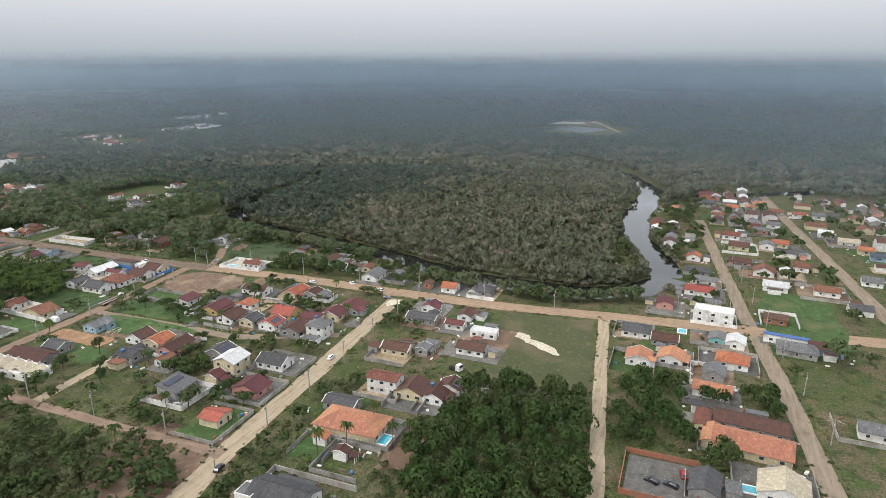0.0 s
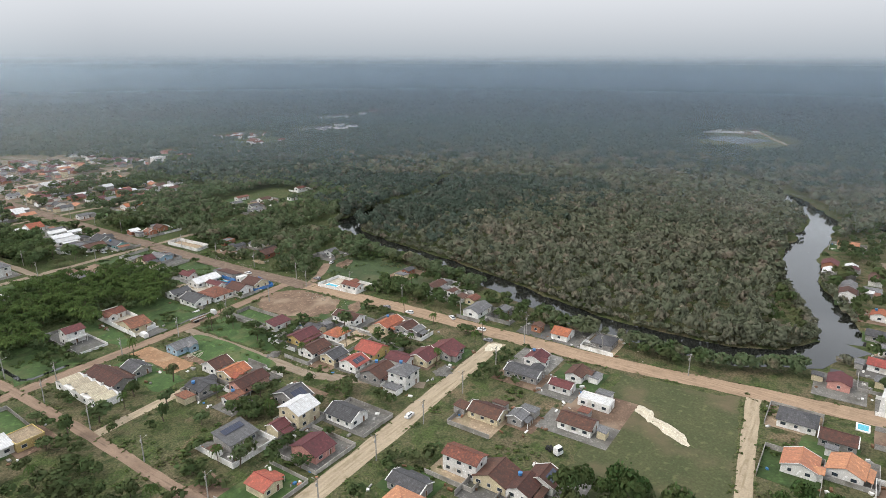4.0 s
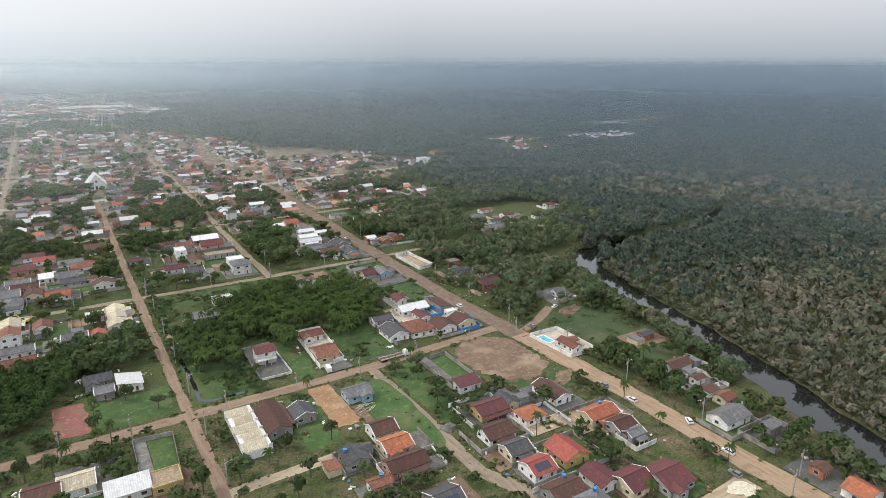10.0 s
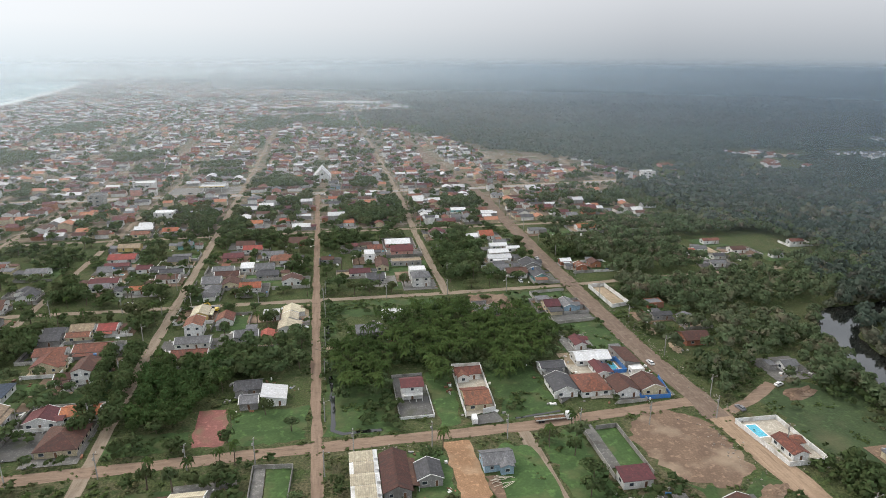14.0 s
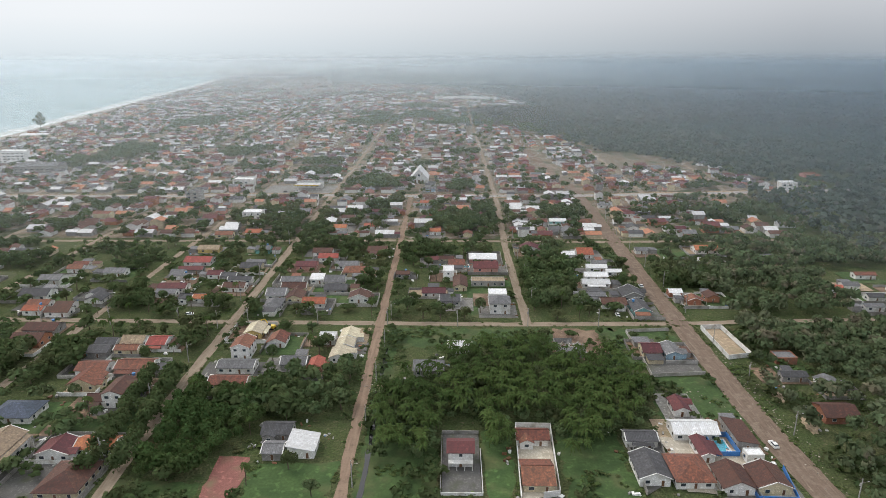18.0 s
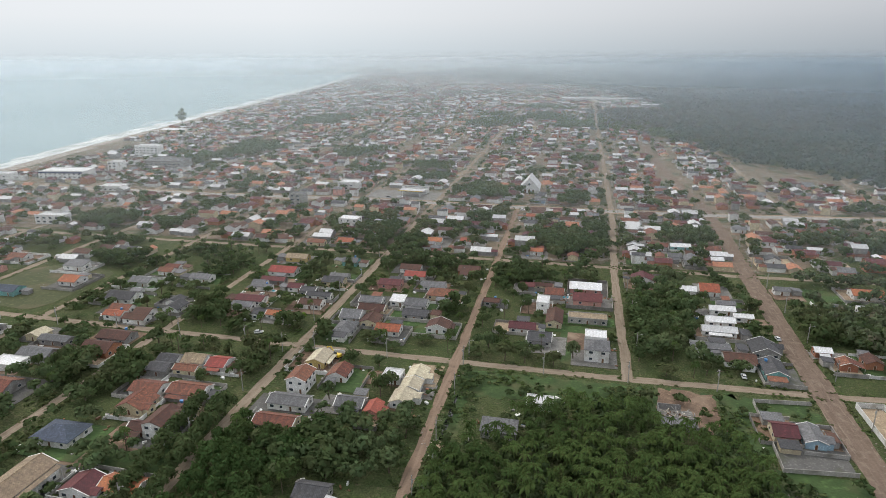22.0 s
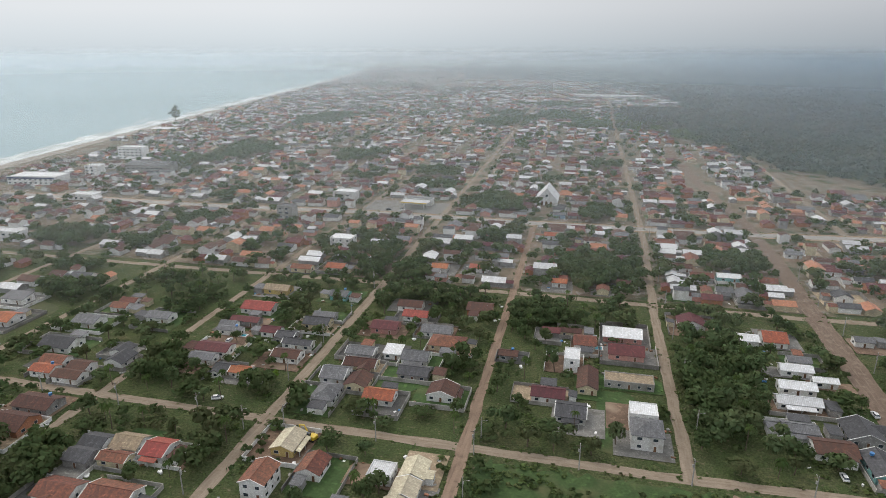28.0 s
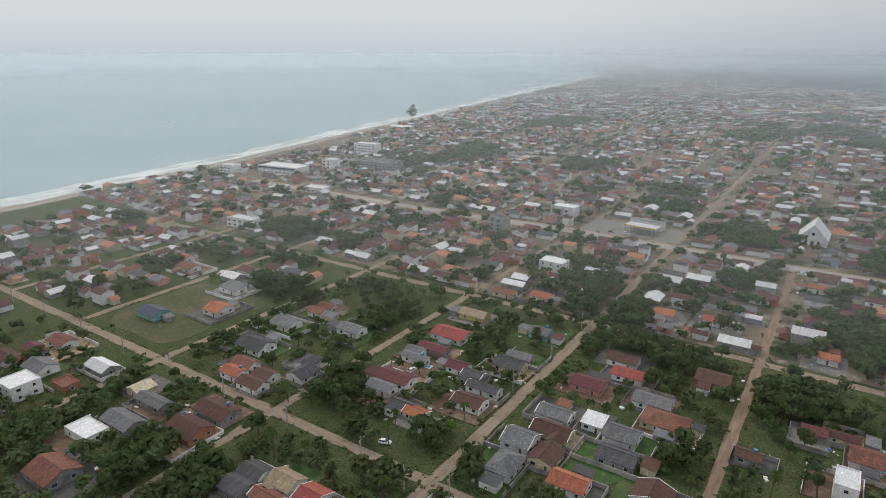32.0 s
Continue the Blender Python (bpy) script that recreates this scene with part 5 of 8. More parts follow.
home(183.2, -402.6, 14.0, 8.0, "red", "white", "gable", 84)
home(200.1, -405.0, 12.0, 7.0, "grey", "white", "gable", 84)
home(215.2, -401.2, 14.0, 8.0, "dark", "grey", "gable", 84)
home(241.5, -423.6, 12.0, 8.0, "brown", "pink", "gable", 84)
home(242.5, -399.4, 8.0, 8.0, "orange", "white", "gable", -6)
home(275.7, -424.8, 12.0, 10.0, "brown", "cream", "gable", 84)
home(300.2, -421.4, 11.0, 8.0, "terracotta", "white", "gable", 84)
home(358.1, -414.4, 9.0, 7.0, "terracotta", "white", "gable", 84)
home(367.7, -381.2, 12.0, 9.0, "salmon", "cream", "gable", 90)
home(388.7, -425.7, 9.0, 8.0, "orange", "white", "gable", 84)
home(398.6, -409.0, 10.0, 9.0, "dark", "grey", "gable", 84)
# round the pale sandy street
home(122.5, -377.9, 12.0, 10.0, "dark", "white", "hip", 90)
home(-21.4, -301.9, 18.0, 10.0, "dark", "white", "gable", 90)
home(0.6, -306.5, 4.0, 5.0, "brown", "white")
home(4.9, -297.0, 4.0, 5.0, "orange", "white")
home(15.5, -301.7, 22.0, 13.0, "salmon", "cream", "hip", 90)
home(40.8, -300.7, 12.0, 7.0, "terracotta", "white", "gable", 90, 2)
home(41.4, -319.6, 9.0, 8.0, "brown", "white")
home(41.7, -310.9, 10.0, 11.0, "brown", "cream")
home(48.0, -322.6, 8.0, 9.0, "brown", "white")
home(72.4, -301.5, 6.0, 6.0, "grey", "grey")
home(80.2, -319.2, 12.0, 8.0, "brown", "white", "gable", 90)
home(96.4, -319.1, 12.0, 6.0, "white", "white", "flat", 90)
home(100.0, -305.0, 9.0, 6.0, "maroon", "white", "gable", 90)
home(111.9, -305.9, 9.0, 7.0, "brown", "white")
home(144.2, -304.5, 9.0, 10.0, "dark", "grey", "hip", 90)
home(-24.1, -292.8, 6.0, 6.0, "grey", "white", "flat", 0)
home(2.5, -259.3, 8.0, 7.5, "red", "cream", "gable", 90)
solar_house = home(13.0, -234.1, 11.0, 9.0, "grey", "grey", "shed")
for i in range(5):
    part("solar_panel", Geo().slab([(-3.6 + 1.5 * i, 0.2, 4.06), (-2.2 + 1.5 * i, 0.2, 4.06), (-2.2 + 1.5 * i, 2.6, 4.62), (-3.6 + 1.5 * i, 2.6, 4.62)], 0.05), PANEL[0], solar_house, "dark blue solar panel")
home(22.5, -258.1, 9.0, 11.0, "maroon", "pink")
home(24.2, -240.9, 6.0, 6.0, "maroon", "cream")
home(25.1, -292.6, 12.0, 7.0, "dark", "grey", "gable", 90)
home(32.9, -241.4, 10.0, 10.0, "white", "cream", "gable", 0, 2)
home(42.2, -253.7, 12.0, 9.0, "dark", "white", "gable", 90)
home(69.4, -291.8, 12.0, 8.0, "brown", "cream", "gable", 90)
home(70.7, -243.9, 11.0, 10.0, "brown", "grey")
home(71.5, -231.1, 9.0, 9.0, "red", "white")
home(72.2, -254.5, 9.0, 9.0, "grey", "white", "hip", 0, 2)
home(83.8, -244.0, 10.0, 8.0, "maroon", "white", "gable", 90)
home(90.8, -250.2, 10.0, 10.0, "maroon", "cream")
home(100.8, -254.0, 11.0, 12.0, "maroon", "grey")
home(101.5, -289.1, 14.0, 8.0, "dark", "grey", "gable", 90)
home(109.3, -233.3, 7.0, 5.0, "grey", "grey")
home(114.8, -287.8, 9.0, 8.0, "maroon", "white")
home(142.5, -286.6, 8.0, 9.0, "orange", "white", "gable", 90)
home(142.6, -274.7, 5.0, 5.0, "brown", "brick")
home(144.8, -242.4, 13.0, 9.0, "grey", "white")
home(151.2, -253.9, 7.0, 4.0, "grey", "grey", "shed", 0)
home(154.6, -233.8, 7.0, 6.0, "terracotta", "cream")
home(40.3, -230.3, 9.0, 12.0, "dark", "grey")
home(71.5, -220.4, 9.0, 8.0, "dark", "cream")
home(84.2, -229.4, 11.0, 10.0, "red", "yellow", "gable", 90)
home(108.4, -218.3, 13.0, 8.0, "orange", "cream")
home(109.6, -227.6, 9.0, 8.0, "brown", "grey")
home(157.8, -219.7, 6.0, 4.0, "brown", "white")
# between the cross street and the sandy street
home(-54.7, -170.5, 10.0, 10.0, "brown", "white")
home(-46.2, -169.2, 10.0, 9.0, "cream", "white")
home(-33.9, -180.1, 12.0, 7.0, "white", "white", "shed", 0)
home(-24.0, -180.6, 9.0, 9.0, "beige", "yellow", "flat", 0)
home(11.6, -165, 19.0, 8.6, "brown", "grey", "gable", 90)
home(21.5, -166, 9.0, 8.0, "dark", "grey", "gable", 90)
home(26.6, -198.6, 9.0, 8.0, "dark", "grey", "gable", 90)
home(27.9, -213.9, 7.0, 5.0, "terracotta", "white")
home(38.8, -209.3, 13.0, 8.0, "brown", "pink")
home(40.3, -199.1, 10.0, 9.0, "orange", "cream")
home(40.6, -189.0, 9.0, 9.0, "brown", "white")
home(71.7, -209.6, 11.0, 9.0, "brown", "white")
home(77.9, -196.6, 12.0, 9.0, "maroon", "yellow")
home(80.9, -178.2, 10.0, 6.0, "maroon", "white", "shed", 0)
home(85.6, -196.0, 8.0, 7.0, "dark", "cream", "gable", 90)
home(87.6, -207.0, 9.0, 8.0, "orange", "white", "hip", 0)
home(104.2, -198.7, 14.0, 8.0, "brown", "white", "gable", 90)
home(136.5, -172.1, 11.0, 6.0, "terracotta", "white", "gable", 90)
home(160.3, -207.9, 12.0, 7.0, "brown", "white")
home(172.0, -181.5, 7.0, 5.0, "dark", "brick")
home(43.0, -162.8, 10.0, 8.0, "grey", "blue")
# round the palm thicket
home(-119.6, -121.4, 20.0, 10.9, "beige", "white", "gable", 90, 2)
home(-102.4, -115.6, 9.0, 11.0, "maroon", "white", "gable", 90)
home(-91.4, -113.2, 13.0, 8.0, "orange", "white")
home(-91.2, -130.0, 15.0, 13.0, "brown", "cream", "hip", 90)
home(-36.9, -104.3, 10.0, 8.0, "dark", "grey")
home(-35.5, -114.9, 7.0, 7.0, "grey", "grey")
home(-26.9, -112.3, 10.0, 9.0, "white", "white", "shed", 90)
villa = house(22.4, -117.3, 7.4, 6.6, "maroon", "white", "gable", 0, 2.8, 2, 0.4, 0.6, 1, 0, False, (0, 1, 3), rng=rnd)
take_box(18, 27, -123, -113)
home(44.6, -126.0, 9.6, 12.4, "terracotta", "cream")
home(45.4, -106.6, 10.6, 7.0, "terracotta", "white")
home(78.4, -122.4, 13.0, 9.6, "dark", "white", "gable", 90)
home(79.8, -107.0, 10.6, 6.6, "dark", "white")
home(89.6, -123.2, 11.6, 13.6, "terracotta", "white", "hip", 0)
home(97.6, -112.4, 11.0, 5.0, "maroon", "white", "gable", 90)
home(98.4, -101.8, 15.0, 9.0, "white", "white")
home(100.8, -127.2, 11.0, 9.6, "brown", "white", "gable", 90)
home(111.0, -127.0, 11.0, 10.0, "brown", "cream", "gable", 90)
home(112.4, -104.6, 14.0, 7.2, "brown", "grey", "shed", 90)
home(112.0, -115.6, 6.0, 4.4, "white", "white", "flat", 0)
home(174.1, -121.3, 7.0, 6.0, "grey", "white")
home(-246.4, -43.8, 12.2, 9.5, "grey", "white")
home(-235.2, -56.1, 12.2, 11.2, "white", "white", "flat", 0, 2)
home(-225.1, -44.9, 9.5, 6.8, "terracotta", "brick", "flat", 0)
home(-189.0, -56.5, 13.6, 8.7, "white", "white", "flat", 0)
home(-186.7, -34.3, 15.0, 6.0, "grey", "grey")
home(-183.8, -47.2, 15.0, 8.4, "grey", "grey")
home(-176.3, -73.3, 13.6, 11.5, "terracotta", "grey")
home(-161.8, -37.7, 13.6, 10.9, "brown", "brick")
home(-129.7, -94.2, 14.8, 11.5, "blue", "white", "hip", 0)
home(-126.1, -41.2, 9.0, 9.0, "dark", "white")
home(-125.7, -47.7, 9.0, 8.0, "dark", "grey")
home(-120.2, -62.6, 12.2, 9.1, "terracotta", "white")
home(-117.4, -72.9, 10.3, 11.2, "terracotta", "cream", "gable", 90)
home(-115.9, -38.6, 10.0, 8.3, "beige", "white")
home(-115.2, -46.3, 10.4, 5.7, "terracotta", "cream")
home(-106.1, -86.0, 8.0, 6.0, "brown", "white")
home(-105.0, -39.4, 8.7, 9.5, "red", "white")
home(-104.4, -60.8, 15.0, 9.5, "terracotta", "white")
home(-99.7, -83.4, 12.0, 8.0, "brown", "white", "gable", 90, 2)
home(-98.3, -73.3, 10.0, 8.0, "brown", "cream", "gable", 90)
home(-66.6, -46.8, 10.9, 8.2, "terracotta", "white", "gable", 90, 2)
home(-64.9, -60.0, 15.0, 8.2, "grey", "white")
home(-63.7, -73.2, 15.0, 8.2, "terracotta", "cream")
home(-55.0, -36.4, 9.5, 8.2, "terracotta", "white", "gable", 90)
home(-43.0, -56.9, 10.7, 8.2, "grey", "grey")
home(-34.3, -34.3, 8.2, 8.2, "white", "white", "flat", 0)
home(-34.0, -58.8, 8.2, 6.0, "red", "pink", "gable", 90)
home(-26.1, -49.8, 9.5, 8.0, "cream", "white", "gable", 90)
home(-25.3, -40.6, 8.6, 8.0, "cream", "white", "gable", 90)
home(98.6, -87.8, 9.0, 6.0, "maroon", "white", "gable", 90)
home(101.5, -43.6, 8.0, 9.5, "maroon", "cream")
home(109.7, -44.7, 10.9, 7.0, "grey", "blue", "gable", 90)
home(149.2, -65.3, 10.0, 5.0, "dark", "grey")
home(151.0, -90.8, 12.0, 10.0, "brown", "brick")
home(153.4, -49.9, 9.0, 7.0, "grey", "brick", "flat", 0)
home(159.4, -71.5, 8.0, 8.0, "grey", "white", "gable", 90)
home(-262.2, -27.7, 12.2, 8.2, "terracotta", "white")
home(-226.6, -30.5, 13.0, 8.0, "white", "grey")
home(-198.7, -31.4, 8.0, 8.0, "cream", "cream", "gable", 90)
home(-163.3, -25.7, 15.0, 9.5, "brown", "grey")
home(-67.6, -26.9, 10.9, 8.2, "cream", "yellow", "gable", 90)
home(-25.0, -31.4, 9.0, 8.0, "cream", "white", "gable", 90)
# between the two northern cross streets
home(-258.7, 12.1, 13.6, 9.5, "blue", "teal")
home(-236.9, 31.7, 10.9, 10.9, "orange", "white")
home(-192.3, 15.8, 15.0, 10.9, "dark", "white")
home(-182.5, 2.4, 11.0, 7.0, "terracotta", "white")
home(-180.8, -4.7, 10.0, 7.0, "orange", "white")
home(-168.7, 0.3, 9.0, 8.0, "brown", "white")
home(-167.8, -6.7, 12.0, 7.0, "brown", "white")
home(-162.7, 16.0, 8.0, 8.0, "dark", "white", "gable", 90)
home(-158.2, 9.1, 10.0, 9.0, "dark", "white", "gable", 90)
home(-126.8, 26.4, 15.0, 8.7, "maroon", "white")
home(-126.8, 18.1, 10.9, 6.6, "grey", "white")
home(-113.0, 12.1, 9.0, 6.0, "dark", "white")
home(-106.0, 11.1, 9.0, 6.0, "orange", "white")
home(-94.8, 27.5, 12.2, 8.2, "brown", "white")
home(-69.8, 17.5, 10.3, 10.4, "grey", "white")
home(-67.7, 3.5, 12.0, 9.0, "grey", "white", "hip", 90)
home(-63.2, 27.3, 13.6, 7.8, "brown", "cream")
home(-59.4, 13.8, 10.0, 9.0, "brown", "cream", "gable", 90)
home(-48.4, 6.2, 11.4, 8.2, "orange", "white")
home(-41.0, 25.3, 12.2, 8.2, "dark", "grey")
home(-27.1, 13.9, 9.5, 10.9, "brown", "white", "gable", 90)
home(10.0, 21.0, 12.2, 8.2, "maroon", "white")
home(18.4, 11.1, 10.9, 10.4, "dark", "white")
home(23.6, 34.0, 16.0, 7.8, "brown", "cream", "gable", 90)
home(38.6, 37.4, 18.6, 8.0, "beige", "concrete", "flat", 0)
home(42.4, 1.4, 10.4, 10.6, "grey", "white", "hip", 0, 2)
home(42.0, 12.0, 9.8, 8.6, "white", "white", "flat", 0, 2)
home(91.2, 17.0, 10.9, 6.8, "grey", "grey")
home(98.4, 7.8, 12.5, 9.5, "brown", "white")
home(109.6, 1.3, 13.6, 8.7, "dark", "teal", "gable", 90)
home(110.3, 19.4, 12.2, 11.2, "dark", "grey", "gable", 90)
home(133.3, 22.2, 7.0, 6.0, "white", "brick")
home(139.2, 12.1, 7.0, 7.0, "terracotta", "brick", "gable", 90)
home(149.5, 16.1, 8.0, 7.0, "brown", "brick", "gable", 90)
home(218.7, 29.1, 7.0, 6.0, "red", "white")
home(222.6, 3.9, 10.0, 5.0, "grey", "white")
home(231.6, 17.1, 9.0, 6.0, "dark", "white")
home(251.4, 28.3, 10.0, 8.0, "brown", "white")
home(269.8, 14.3, 8.0, 6.0, "grey", "white")
home(-317.2, 69.2, 10.9, 8.2, "orange", "white")
home(-300.6, 60.8, 12.2, 8.2, "terracotta", "white")
home(-253.1, 53.1, 13.6, 8.2, "grey", "white", "shed", 0)
home(-198.2, 38.2, 12.2, 9.5, "grey", "white")
home(-195.4, 62.1, 9.0, 6.0, "terracotta", "white")
home(-195.1, 55.5, 9.0, 7.0, "terracotta", "white")
home(-169.2, 49.6, 12.2, 8.2, "grey", "white")
home(-133.6, 48.6, 8.0, 6.0, "grey", "white")
home(-132.6, 93.8, 13.6, 8.2, "beige", "yellow")
home(-130.1, 43.7, 12.0, 5.0, "grey", "white")
home(-130.0, 70.1, 16.0, 10.9, "red", "white")
home(-128.5, 54.4, 14.0, 6.0, "maroon", "grey")
home(-111.7, 46.9, 9.0, 7.0, "maroon", "white")
home(-103.5, 44.4, 9.0, 6.0, "dark", "grey")
home(-98.4, 93.1, 9.5, 8.2, "grey", "teal")
home(-95.7, 59.6, 12.2, 8.7, "dark", "cream")
home(-95.5, 67.6, 10.9, 6.0, "grey", "grey")
home(-95.2, 38.0, 13.6, 5.5, "dark", "white")
home(-66.6, 37.1, 12.2, 8.2, "grey", "white")
home(-64.6, 62.7, 12.2, 9.5, "maroon", "pink")
home(-60.2, 88.4, 12.2, 8.2, "brown", "white")
home(-54.6, 77.6, 12.2, 8.2, "red", "white")
home(-53.7, 39.4, 7.5, 6.8, "white", "white", "shed", 0)
home(-43.6, 37.6, 11.2, 9.5, "grey", "white")
home(-41.3, 63.5, 13.6, 8.7, "grey", "white")
home(-34.3, 53.1, 15.0, 10.7, "terracotta", "cream", "hip", 0)
home(-27.1, 92.2, 12.2, 10.9, "brown", "brick")
home(-7.9, 48.2, 8.0, 6.0, "brown", "grey")
home(7.4, 73.9, 8.0, 6.0, "maroon", "grey")
home(15.4, 75.3, 10.0, 5.0, "brown", "cream")
home(17.3, 47.2, 10.9, 6.8, "white", "white", "flat", 90, 2)
home(21.9, 66.8, 9.5, 10.4, "terracotta", "white")
home(38.4, 61.4, 14.4, 10.6, "maroon", "pink")
home(37.4, 78.0, 16.6, 11.4, "white", "pink")
home(67.8, 97.0, 10.4, 12.0, "maroon", "white", "gable", 90)
home(89.4, 85.0, 8.0, 8.0, "white", "white")
home(95.6, 35.1, 15.0, 6.8, "white", "white")
home(99.8, 88.0, 10.0, 12.0, "orange", "white")
home(98.0, 46.4, 13.0, 7.0, "white", "white")
home(101.4, 60.6, 12.0, 6.6, "white", "white")
home(104.5, 68.4, 9.0, 6.0, "grey", "white")
home(109.3, 52.8, 9.0, 5.0, "white", "white")
home(136.2, 93.8, 8.0, 6.0, "grey", "white")
home(157.5, 72.3, 7.0, 7.0, "grey", "teal")
home(228.3, 33.1, 9.0, 6.0, "grey", "white")
home(245.9, 49.7, 12.0, 6.0, "terracotta", "white")
home(302.1, 38.9, 10.0, 6.0, "terracotta", "white")
# towards the paved road
home(176.7, 96.6, 15.0, 10.0, "orange", "white", "gable", 0)
home(157.3, 72.2, 9.0, 9.0, "grey", "concrete", "flat", 0)
home(170.4, 74.5, 12.0, 5.0, "white", "white", "flat", 0)
home(204.3, 80.2, 13.0, 8.0, "grey", "grey", "gable", 0)
home(-134.5, 126.2, 12.2, 6.8, "terracotta", "cream")
home(-116.2, 131.9, 10.9, 8.2, "orange", "white")

home(-59.3, 144.9, 9.5, 8.2, "orange", "white")
home(-37.6, 148.6, 10.9, 6.8, "red", "white")
home(7.4, 135.8, 8.2, 6.8, "orange", "white")
home(81.3, 162.0, 12.2, 8.2, "terracotta", "white")
home(89.3, 141.9, 8.0, 8.2, "grey", "white")
home(95.3, 163.7, 12.2, 6.8, "white", "teal")
home(98.4, 137.5, 10.9, 9.0, "grey", "white", "gable", 90)
home(145.0, 146.8, 8.0, 9.0, "dark", "white", "gable", 90)
home(176.2, 144.0, 9.0, 7.0, "maroon", "white")
home(-130.6, 177.7, 15.0, 10.9, "white", "white", "flat", 0, 2)
home(-127.7, 203.1, 10.9, 8.2, "orange", "white")
home(-111.3, 205.1, 9.5, 6.8, "orange", "cream")
home(-2.6, 222.0, 9.5, 8.2, "orange", "white")
home(8.8, 189.2, 15.3, 6.8, "terracotta", "brick")
home(23.3, 216.6, 10.9, 8.2, "brown", "white")
home(73.0, 175.4, 10.9, 8.2, "brown", "white")
home(140.2, 214.2, 10.0, 6.0, "grey", "white")
home(152.6, 186.0, 9.0, 6.0, "maroon", "white")
home(163.7, 173.9, 10.0, 6.0, "dark", "white")
home(176.2, 173.0, 10.0, 5.0, "white", "white")
home(-0.6, 276.5, 9.0, 7.0, "grey", "blue")
home(10.3, 276.9, 10.0, 7.0, "maroon", "grey")
home(19.8, 352.1, 8.0, 6.0, "orange", "white")


home(135.0, -435.6, 17.0, 5.0, "tarp", "white", "shed", 84)

# special buildings
def church(x, y):
    root = thing("church", x, y, 0, 0, "white church with a steep gable and round window", "church")
    w, d, h, top = 17, 24, 4.2, 13.5
    v = [(-w / 2, 0, 0), (w / 2, 0, 0), (w / 2, 0, h), (0, 0, top), (-w / 2, 0, h), (-w / 2, d, 0), (w / 2, d, 0), (w / 2, d, h), (0, d, top), (-w / 2, d, h)]
    part("wall", Geo().add(v, [(0, 1, 2, 3, 4), (6, 5, 9, 8, 7), (1, 6, 7, 2), (5, 0, 4, 9), (4, 3, 8, 9), (3, 2, 7, 8), (0, 5, 6, 1)]), WALLS["white"], root)
    part("roof_slope", Geo().slab([(-w / 2 - 0.6, -0.3, h - 0.4), (0, -0.3, top + 0.3), (0, d + 0.3, top + 0.3), (-w / 2 - 0.6, d + 0.3, h - 0.4)][::-1], 0.15), ROOFS["white"], root)
    part("roof_slope", Geo().slab([(0, -0.3, top + 0.3), (w / 2 + 0.6, -0.3, h - 0.4), (w / 2 + 0.6, d + 0.3, h - 0.4), (0, d + 0.3, top + 0.3)][::-1], 0.15), ROOFS["white"], root)
    part("round_window", Geo().tube((0, -0.12, 7.6), (0, 0.05, 7.6), 1.0, 1.0, 16), GLASS, root)
    for px in (-3.6, 0, 3.6):
        o = part("door_arch", Geo().box(-0.9, 0.9, -0.08, 0.03, 0, 2.4).tube((0, -0.08, 2.4), (0, 0.03, 2.4), 0.9, 0.9, 14), DOOR, root, at=pose(px, 0, 0))
    take_box(x - 9, x + 9, y, y + 24)
    return root


church(-13, 312)


def big_hall(x, y, w, d, h, turn, roof, wall, label, flat=False, bands=None):
    root = thing("commercial_building", x, y, 0, turn, label, "building")
    part("wall", Geo().box(-w / 2, w / 2, -d / 2, d / 2, 0, h), WALLS[wall], root)
    if flat:
        part("roof", Geo().box(-w / 2 + 0.3, w / 2 - 0.3, -d / 2 + 0.3, d / 2 - 0.3, h + 0.004, h + 0.2), ROOFS[roof], root)
        part("parapet", Geo().box(-w / 2, w / 2, -d / 2, -d / 2 + 0.3, h, h + 0.9).box(-w / 2, w / 2, d / 2 - 0.3, d / 2, h, h + 0.9), WALLS[wall], root)
    else:
        for s in gable_roof(w, d, h, 0.18, 0.6)[0]:
            part("roof_slope", Geo().slab(s, 0.15), ROOFS[roof], root)
    for fl in range(max(1, int(h // 3))):
        for i in range(int(w // 5)):
            opening(root, -w / 2 + 2.5 + 5 * i, -d / 2, fl * 3 + 1.0, 2.4, 1.3, 0)
    if bands:
        part("sign_band", Geo().box(-w / 2, w / 2, -d / 2 - 0.15, -d / 2 - 0.02, h - 1.6, h - 0.2), CARPAINT[bands], root, "dark blue blank sign band")
    take_box(x - w / 2 - 3, x + w / 2 + 3, y - d / 2 - 3, y + d / 2 + 3)
    return root


CARPAINT["navy"] = surface("navy_paint", (0.03, 0.045, 0.12), (0.025, 0.04, 0.1), 1, 5, 0.5, 0)
big_hall(-412, 368, 42, 24, 8, 8, "grey", "concrete", "large grey warehouse with shallow gabled roof")
big_hall(-478, 296, 46, 22, 7, 8, "white", "white", "white flat-roofed shop with navy sign band", True, "navy")
big_hall(-525, 268, 18, 12, 7, 8, "white", "white", "pale two-storey flat-roofed building", True)
big_hall(-455, 340, 14, 12, 9, 8, "white", "white", "pale three-storey flat-roofed building", True)
big_hall(-480, 428, 30, 12, 13, 4, "white", "white", "four-storey pale apartment building", True)
big_hall(-175, 296, 18, 12, 7, 0, "white", "white", "white two-storey flat-roofed building", True)
big_hall(-350, 140, 22, 10, 6, 5, "white", "white", "white two-storey row building", True)
big_hall(-388, 250, 22, 12, 4, 5, "white", "white", "low white flat-roofed shop", True)
big_hall(-196, 232, 12, 9, 9, 0, "grey", "concrete", "grey unfinished three-storey building", True)
